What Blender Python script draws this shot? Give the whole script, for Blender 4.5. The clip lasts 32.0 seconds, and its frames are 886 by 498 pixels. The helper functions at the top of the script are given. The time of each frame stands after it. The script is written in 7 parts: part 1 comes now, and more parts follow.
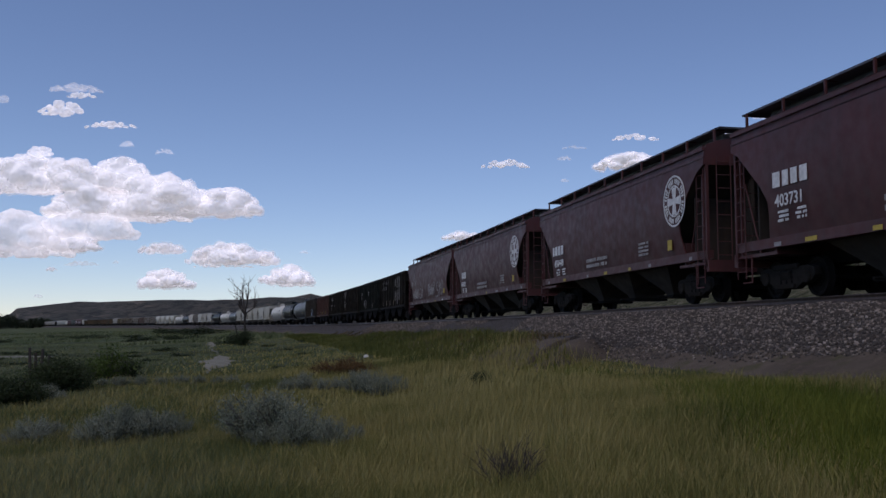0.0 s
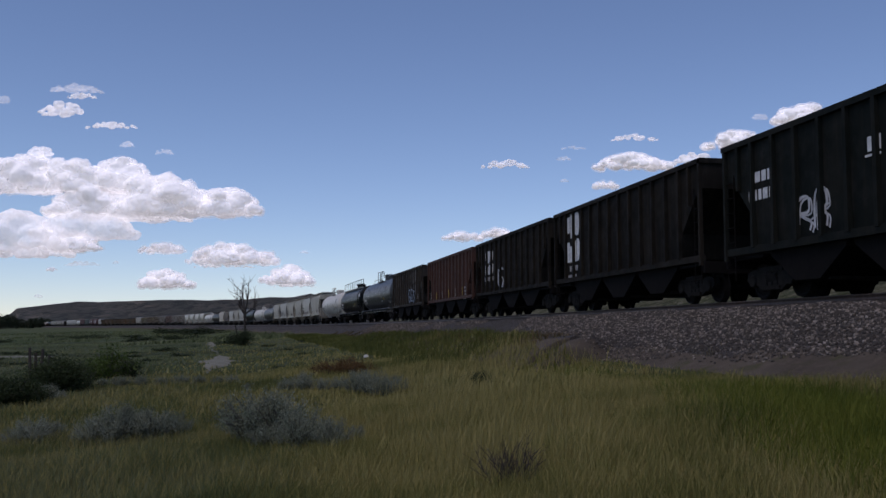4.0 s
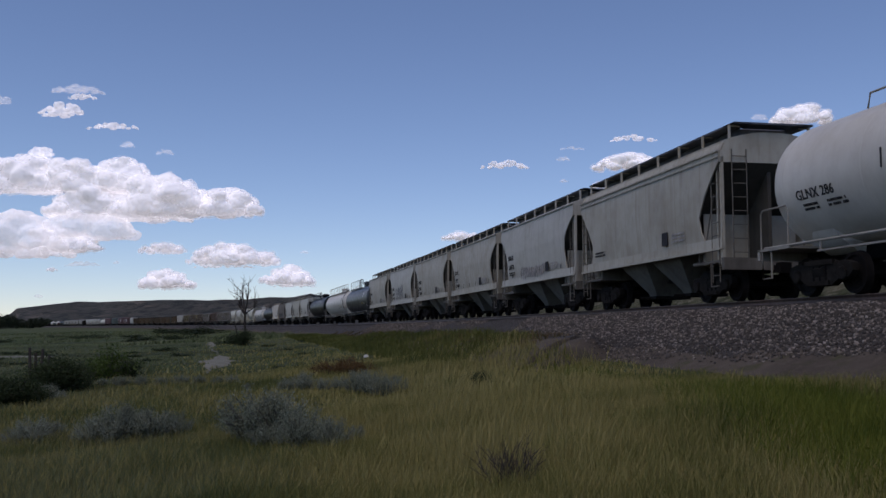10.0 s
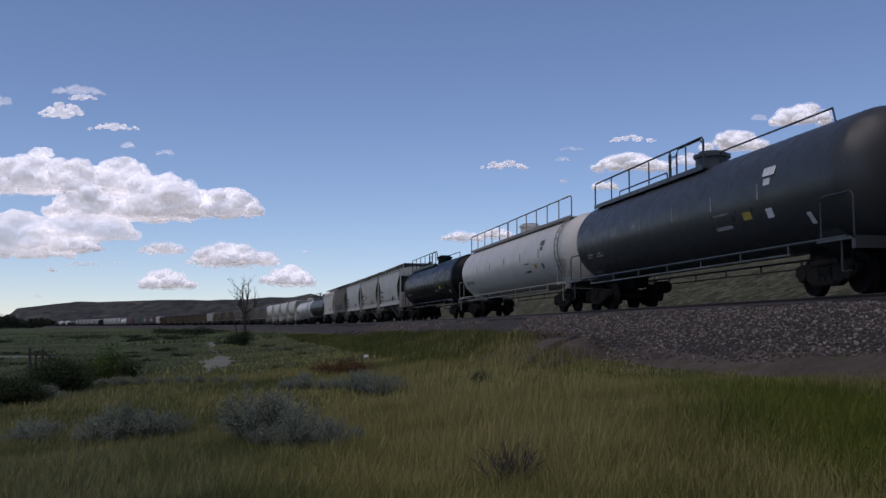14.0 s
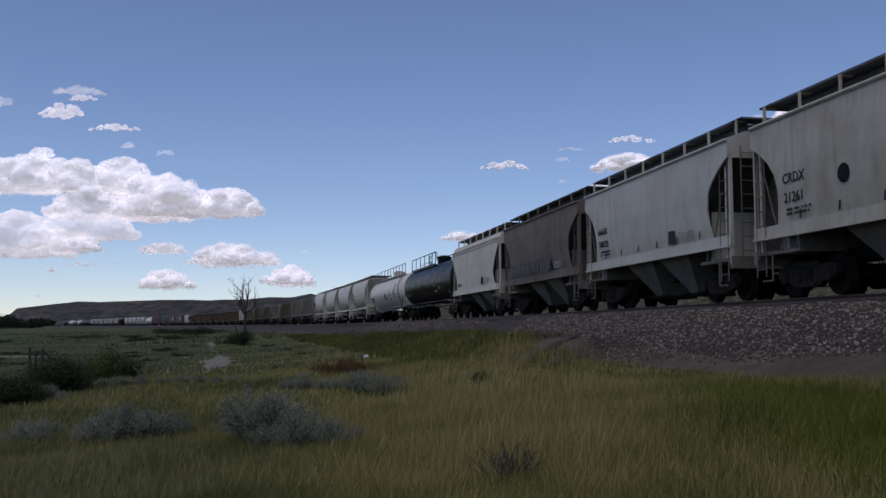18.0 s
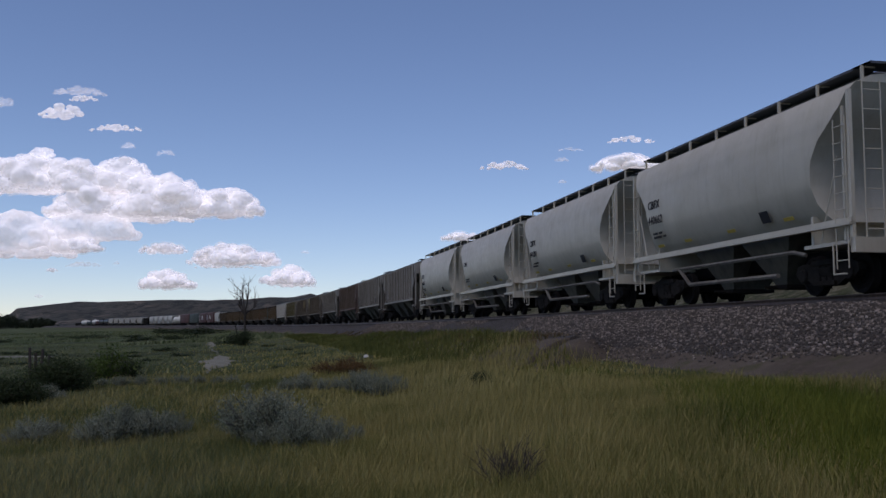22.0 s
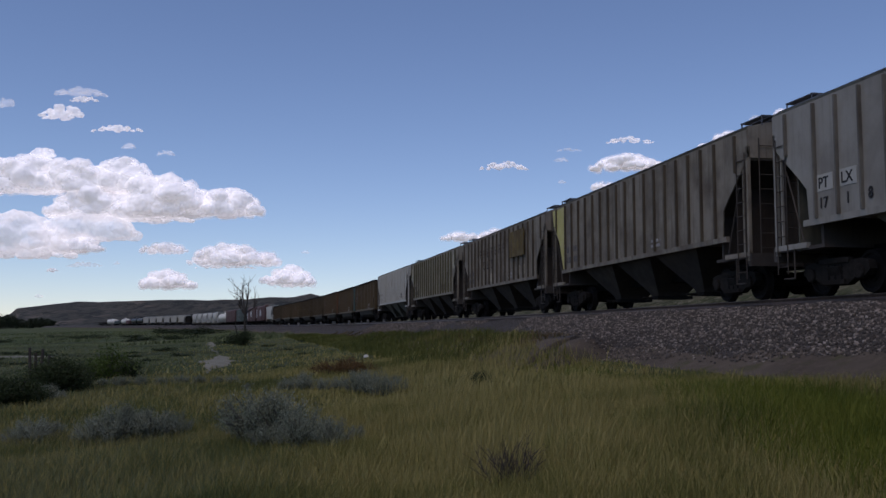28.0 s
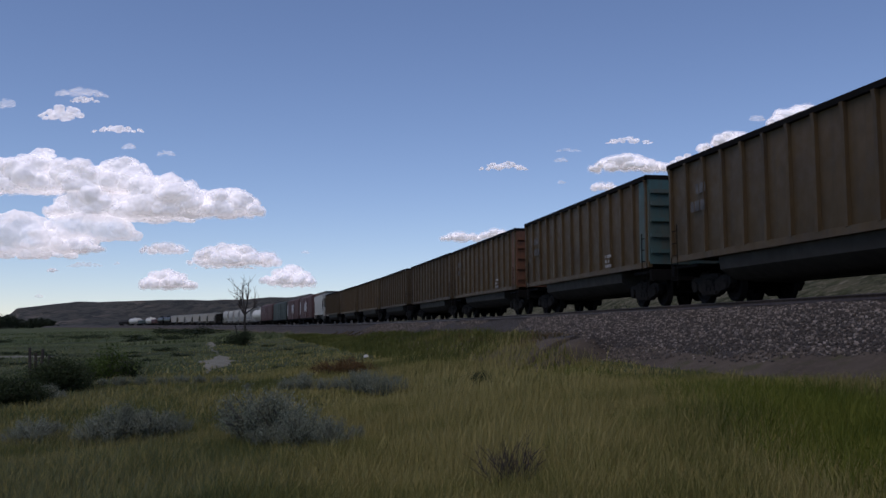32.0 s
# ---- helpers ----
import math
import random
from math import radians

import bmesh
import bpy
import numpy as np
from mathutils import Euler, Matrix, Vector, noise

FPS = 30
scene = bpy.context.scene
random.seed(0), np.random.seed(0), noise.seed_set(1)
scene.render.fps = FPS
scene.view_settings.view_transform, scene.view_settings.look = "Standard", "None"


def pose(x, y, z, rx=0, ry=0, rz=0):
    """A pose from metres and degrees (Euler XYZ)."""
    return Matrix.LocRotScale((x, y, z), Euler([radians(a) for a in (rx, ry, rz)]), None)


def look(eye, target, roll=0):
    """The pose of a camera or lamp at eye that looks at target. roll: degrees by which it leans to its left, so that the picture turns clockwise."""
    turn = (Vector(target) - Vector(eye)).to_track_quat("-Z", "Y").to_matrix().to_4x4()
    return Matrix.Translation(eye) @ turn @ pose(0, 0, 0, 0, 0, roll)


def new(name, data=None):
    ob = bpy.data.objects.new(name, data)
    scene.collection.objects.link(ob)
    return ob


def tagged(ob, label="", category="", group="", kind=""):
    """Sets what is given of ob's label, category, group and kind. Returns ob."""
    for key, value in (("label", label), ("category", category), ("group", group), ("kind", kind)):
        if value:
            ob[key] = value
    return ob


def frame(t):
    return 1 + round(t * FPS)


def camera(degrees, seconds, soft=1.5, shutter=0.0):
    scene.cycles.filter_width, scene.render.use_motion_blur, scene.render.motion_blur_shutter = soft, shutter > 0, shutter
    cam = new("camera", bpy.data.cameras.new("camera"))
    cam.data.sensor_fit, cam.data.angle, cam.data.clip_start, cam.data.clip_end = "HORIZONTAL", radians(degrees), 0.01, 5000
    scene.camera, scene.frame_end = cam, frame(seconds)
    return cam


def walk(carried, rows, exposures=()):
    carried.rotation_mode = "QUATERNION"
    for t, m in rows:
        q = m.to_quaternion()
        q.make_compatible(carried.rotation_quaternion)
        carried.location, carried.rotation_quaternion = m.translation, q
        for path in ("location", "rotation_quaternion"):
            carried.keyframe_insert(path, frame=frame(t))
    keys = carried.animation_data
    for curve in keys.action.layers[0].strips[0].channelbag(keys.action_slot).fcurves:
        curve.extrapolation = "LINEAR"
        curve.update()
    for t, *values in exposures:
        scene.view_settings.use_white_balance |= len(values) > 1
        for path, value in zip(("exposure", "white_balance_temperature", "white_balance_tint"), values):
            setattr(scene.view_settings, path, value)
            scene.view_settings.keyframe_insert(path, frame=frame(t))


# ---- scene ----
# The camera stands in the grass beside the line; a thin cloud veils the sun behind it.
EYE = 1.6
cam = camera(49.51, 32.0, soft=1.5)
VIEW = look((0, 0, EYE), (0, 100, EYE + 100 * math.tan(radians(4.861))))
walk(cam, [(0, VIEW), (32, VIEW)], exposures=[(0, 0.13, 6560, 22), (32, 0.13, 6560, 22)])

# ---- light ----
SUN_TURN, SUN_HIGH = radians(214), radians(63)
sky_world = bpy.data.worlds.new("sky")
scene.world = sky_world
sky_world.use_nodes = True
sky_nodes = sky_world.node_tree.nodes
sky = sky_nodes.new("ShaderNodeTexSky")
sky.sky_type = "NISHITA"
sky.sun_disc = False
sky.sun_elevation, sky.sun_rotation = SUN_HIGH, SUN_TURN
sky.altitude, sky.air_density, sky.dust_density, sky.ozone_density = 1600, 1.0, 0.0, 4.2
sky_world.node_tree.links.new(sky.outputs[0], sky_nodes["Background"].inputs["Color"])
sky_nodes["Background"].inputs["Strength"].default_value = 0.098

sun = new("sun", bpy.data.lights.new("sun", "SUN"))
sun.data.energy, sun.data.angle, sun.data.color = 1.3, radians(55), (1.0, 0.92, 0.82)
to_sun = Vector((math.sin(SUN_TURN) * math.cos(SUN_HIGH), math.cos(SUN_TURN) * math.cos(SUN_HIGH), math.sin(SUN_HIGH)))
sun.matrix_world = look(to_sun * 50, (0, 0, 0))

# ---- the line of the track ----
SPEED = 20.4
BENDS = [(-900, 0.0), (-20, 0.0), (0, -3.152), (40, 0.917), (80, 0.342), (130, 0.571), (200, 0.574), (300, 0.574), (450, 0.605),
         (600, 0.173), (800, -0.084), (1000, -0.067), (1250, -0.02), (1500, -0.02)]
STEP = 2.0
_s = np.arange(-900, 1500 + STEP, STEP)
_k = np.interp(_s, [b[0] for b in BENDS], [b[1] / 1000 for b in BENDS])
_zero = int(900 / STEP)
_turn = np.concatenate([[0], np.cumsum((_k[1:] + _k[:-1]) / 2 * STEP)])
_turn = _turn - _turn[_zero] + 0.23166
_mid = (_turn[1:] + _turn[:-1]) / 2
_x = np.concatenate([[0], np.cumsum(-np.sin(_mid) * STEP)])
_y = np.concatenate([[0], np.cumsum(np.cos(_mid) * STEP)])
_x, _y = _x - _x[_zero] + 12.540, _y - _y[_zero]
_x, _y = _x + 1.55 * np.cos(_turn), _y + 1.55 * np.sin(_turn)


def rail_height(s):
    """Height of the rails' tops: level past the camera, then rising gently."""
    return EYE + np.interp(s, [-900, 60, 120, 192, 294, 486, 668, 904, 1500], [0.78, 0.79, 0.92, 1.15, 1.64, 2.55, 3.3, 4.2, 6.2])


def track(s):
    """Centre of the track s metres up the line: x, y, height of the rails, heading."""
    return (float(np.interp(s, _s, _x)), float(np.interp(s, _s, _y)), float(rail_height(s)), float(np.interp(s, _s, _turn)))


def beside(s, off, z=0.0):
    """A point off metres from the track's centre (towards the camera is negative), z over the rails."""
    x, y, h, a = track(s)
    return Vector((x + off * math.cos(a), y + off * math.sin(a), h + z))


def train_pose(s):
    x, y, h, a = track(s)
    return pose(x, y, h, 0, 0, math.degrees(math.atan2(-math.cos(a), math.sin(a))))


# ---- mesh tools ----
class Shape:
    """Collects vertices and faces of one mesh."""

    def __init__(self):
        self.v, self.f = [], []

    def add(self, verts, faces):
        n = len(self.v)
        self.v += [tuple(p) for p in verts]
        self.f += [tuple(i + n for i in f) for f in faces]
        return self

    def box(self, x0, x1, y0, y1, z0, z1):
        p = [(x, y, z) for z in (z0, z1) for y in (y0, y1) for x in (x0, x1)]
        return self.add(p, [(0, 2, 3, 1), (4, 5, 7, 6), (0, 1, 5, 4), (2, 6, 7, 3), (0, 4, 6, 2), (1, 3, 7, 5)])

    def prism(self, outline, y0, y1):
        """An outline in x and z, pulled along y."""
        n = len(outline)
        p = [(x, y0, z) for x, z in outline] + [(x, y1, z) for x, z in outline]
        faces = [tuple(range(n)), tuple(range(2 * n - 1, n - 1, -1))]
        faces += [(i, i + n, (i + 1) % n + n, (i + 1) % n) for i in range(n)]
        return self.add(p, faces)

    def loft(self, levels):
        """Rectangles (z, x rear, x front, half width), one above the other."""
        p = []
        for z, xr, xf, w in levels:
            p += [(xr, -w, z), (xf, -w, z), (xf, w, z), (xr, w, z)]
        faces = [(3, 2, 1, 0)]
        for i in range(len(levels) - 1):
            b = 4 * i
            faces += [(b + j, b + (j + 1) % 4, b + 4 + (j + 1) % 4, b + 4 + j) for j in range(4)]
        b = 4 * (len(levels) - 1)
        return self.add(p, faces + [(b, b + 1, b + 2, b + 3)])

    def tube(self, points, r, n=6):
        """A round bar through the points."""
        pts = [Vector(p) for p in points]
        p, faces = [], []
        for i, c in enumerate(pts):
            d = (pts[min(i + 1, len(pts) - 1)] - pts[max(i - 1, 0)]).normalized()
            u = d.cross(Vector((0, 0, 1)) if abs(d.z) < 0.9 else Vector((1, 0, 0))).normalized()
            w = d.cross(u)
            ri = float(r[i] if isinstance(r, (list, tuple)) else r)
            p += [c + ri * (math.cos(2 * math.pi * j / n) * u + math.sin(2 * math.pi * j / n) * w) for j in range(n)]
        for i in range(len(pts) - 1):
            faces += [(i * n + j, i * n + (j + 1) % n, (i + 1) * n + (j + 1) % n, (i + 1) * n + j) for j in range(n)]
        faces += [tuple(range(n - 1, -1, -1)), tuple(range((len(pts) - 1) * n, len(pts) * n))]
        return self.add(p, faces)

    def lathe(self, profile, axis="x", centre=(0, 0, 0), n=24):
        """A profile of (along, radius) turned about an axis."""
        cx, cy, cz = centre
        p, faces = [], []
        for a, r in profile:
            for j in range(n):
                c, s = r * math.cos(2 * math.pi * j / n), r * math.sin(2 * math.pi * j / n)
                p.append({"x": (cx + a, cy + c, cz + s), "y": (cx + s, cy + a, cz + c), "z": (cx + c, cy + s, cz + a)}[axis])
        for i in range(len(profile) - 1):
            faces += [(i * n + j, i * n + (j + 1) % n, (i + 1) * n + (j + 1) % n, (i + 1) * n + j) for j in range(n)]
        faces += [tuple(range(n - 1, -1, -1)), tuple(range((len(profile) - 1) * n, len(profile) * n))]
        return self.add(p, faces)

    def mesh(self, name, material, smooth=35, bevel=0.0):
        me = bpy.data.meshes.new(name)
        me.from_pydata(self.v, [], self.f)
        bm = bmesh.new()
        bm.from_mesh(me)
        bmesh.ops.recalc_face_normals(bm, faces=bm.faces)
        if bevel:
            sharp = [e for e in bm.edges if len(e.link_faces) == 2 and e.calc_face_angle(0) > 0.7]
            bmesh.ops.bevel(bm, geom=sharp, offset=bevel, segments=2, affect="EDGES", profile=0.6)
        bm.to_mesh(me)
        bm.free()
        me.materials.append(material)
        if smooth:
            me.shade_smooth()
            me.set_sharp_from_angle(angle=radians(smooth))
        return me


SHARED = {}


def shared(key, material, make, smooth=35, bevel=0.0):
    """The mesh of a kind of piece, made once for each material."""
    full = (key, material.name)
    if full not in SHARED:
        SHARED[full] = make().mesh(str(key[0] if isinstance(key, tuple) else key), material, smooth, bevel)
    return SHARED[full]


def piece(name, mesh, parent, m=None, label=""):
    """A part under its thing or under another part."""
    ob = new(name, mesh)
    ob.parent = parent
    if m is not None:
        ob.matrix_basis = m
    return tagged(ob, label)


def big_mesh(name, verts, faces, material, smooth=False):
    """A mesh from arrays, all faces with the same number of corners."""
    verts, faces = np.asarray(verts, np.float32), np.asarray(faces, np.int32)
    me = bpy.data.meshes.new(name)
    me.vertices.add(len(verts))
    me.vertices.foreach_set("co", verts.ravel())
    k = faces.shape[1]
    me.loops.add(faces.size)
    me.loops.foreach_set("vertex_index", faces.ravel())
    me.polygons.add(len(faces))
    me.polygons.foreach_set("loop_start", np.arange(0, faces.size, k, dtype=np.int32))
    me.polygons.foreach_set("loop_total", np.full(len(faces), k, np.int32))
    me.update(calc_edges=True)
    me.materials.append(material)
    if smooth:
        me.shade_smooth()
    return me
# ---- materials ----
def nodes_of(name):
    m = bpy.data.materials.new(name)
    m.use_nodes = True
    return m, m.node_tree.nodes, m.node_tree.links, m.node_tree.nodes["Principled BSDF"]


def noise_node(nt, ln, co, scale, detail=4, rough=0.55, squeeze=None, distortion=0.0):
    n = nt.new("ShaderNodeTexNoise")
    n.inputs["Scale"].default_value, n.inputs["Detail"].default_value = scale, detail
    n.inputs["Roughness"].default_value, n.inputs["Distortion"].default_value = rough, distortion
    if squeeze:
        mp = nt.new("ShaderNodeMapping")
        mp.inputs["Scale"].default_value = squeeze
        ln.new(co, mp.inputs["Vector"])
        co = mp.outputs["Vector"]
    ln.new(co, n.inputs["Vector"])
    return n.outputs["Fac"]


def ramp(nt, ln, fac, a, b, lo=0.0, hi=1.0):
    r = nt.new("ShaderNodeMapRange")
    r.inputs["From Min"].default_value, r.inputs["From Max"].default_value = a, b
    r.inputs["To Min"].default_value, r.inputs["To Max"].default_value = lo, hi
    ln.new(fac, r.inputs["Value"])
    return r.outputs["Result"]


def mixed(nt, ln, fac, a, b):
    m = nt.new("ShaderNodeMix")
    m.data_type = "RGBA"
    for socket, value in ((m.inputs[0], fac), (m.inputs[6], a), (m.inputs[7], b)):
        if isinstance(value, (tuple, list)):
            socket.default_value = (*value[:3], 1)
        elif isinstance(value, (int, float)):
            socket.default_value = value
        else:
            ln.new(value, socket)
    return m.outputs[2]


def bumped(nt, ln, bsdf, fac, strength, distance=0.01):
    b = nt.new("ShaderNodeBump")
    b.inputs["Strength"].default_value, b.inputs["Distance"].default_value = strength, distance
    ln.new(fac, b.inputs["Height"])
    ln.new(b.outputs["Normal"], bsdf.inputs["Normal"])


def paint(name, base, dirt, amount=0.5, rough=0.5, streaks=0.5, rust=0.15, grime=(0.05, 0.045, 0.04), relief=0.18):
    """Weathered paint on steel: blotches, streaks that run down, specks of rust, fine grain."""
    m, nt, ln, p = nodes_of(name)
    co = nt.new("ShaderNodeTexCoord").outputs["Object"]
    rnd = nt.new("ShaderNodeObjectInfo").outputs["Random"]
    shift = nt.new("ShaderNodeVectorMath")
    shift.operation = "ADD"
    scatter = nt.new("ShaderNodeMath")
    scatter.operation = "MULTIPLY"
    scatter.inputs[1].default_value = 40
    ln.new(rnd, scatter.inputs[0])
    ln.new(co, shift.inputs[0])
    ln.new(scatter.outputs[0], shift.inputs[1])
    co = shift.outputs[0]
    blot = ramp(nt, ln, noise_node(nt, ln, co, 0.7, 5, 0.6), 0.42, 0.68, 0, amount)
    c = mixed(nt, ln, blot, base, dirt)
    run = ramp(nt, ln, noise_node(nt, ln, co, 1.0, 4, 0.6, (5.0, 5.0, 0.28)), 0.5, 0.72, 0, streaks)
    c = mixed(nt, ln, run, c, dirt)
    speck = ramp(nt, ln, noise_node(nt, ln, co, 9.0, 5, 0.7), 0.66, 0.74, 0, rust)
    c = mixed(nt, ln, speck, c, (0.12, 0.055, 0.03))
    smut = ramp(nt, ln, noise_node(nt, ln, co, 2.2, 6, 0.7, (1, 1, 0.6)), 0.5, 0.75, 0, amount * 0.6)
    c = mixed(nt, ln, smut, c, grime)
    ln.new(c, p.inputs["Base Color"])
    ln.new(ramp(nt, ln, noise_node(nt, ln, co, 3.0, 4), 0.3, 0.7, rough - 0.1, rough + 0.15), p.inputs["Roughness"])
    bumped(nt, ln, p, noise_node(nt, ln, co, 1.1, 2), relief, 0.015)
    p.inputs["Specular IOR Level"].default_value = 0.28
    return m


def plain(name, base, rough=0.6, metal=0.0, vary=0.25, scale=6.0):
    m, nt, ln, p = nodes_of(name)
    co = nt.new("ShaderNodeTexCoord").outputs["Object"]
    fac = noise_node(nt, ln, co, scale, 5, 0.65)
    ln.new(mixed(nt, ln, ramp(nt, ln, fac, 0.3, 0.7), tuple(c * (1 - vary) for c in base), tuple(min(1, c * (1 + vary)) for c in base)), p.inputs["Base Color"])
    p.inputs["Roughness"].default_value, p.inputs["Metallic"].default_value = rough, metal
    p.inputs["Specular IOR Level"].default_value = 0.5 if rough < 0.75 else 0.15
    bumped(nt, ln, p, fac, 0.2, 0.006)
    return m


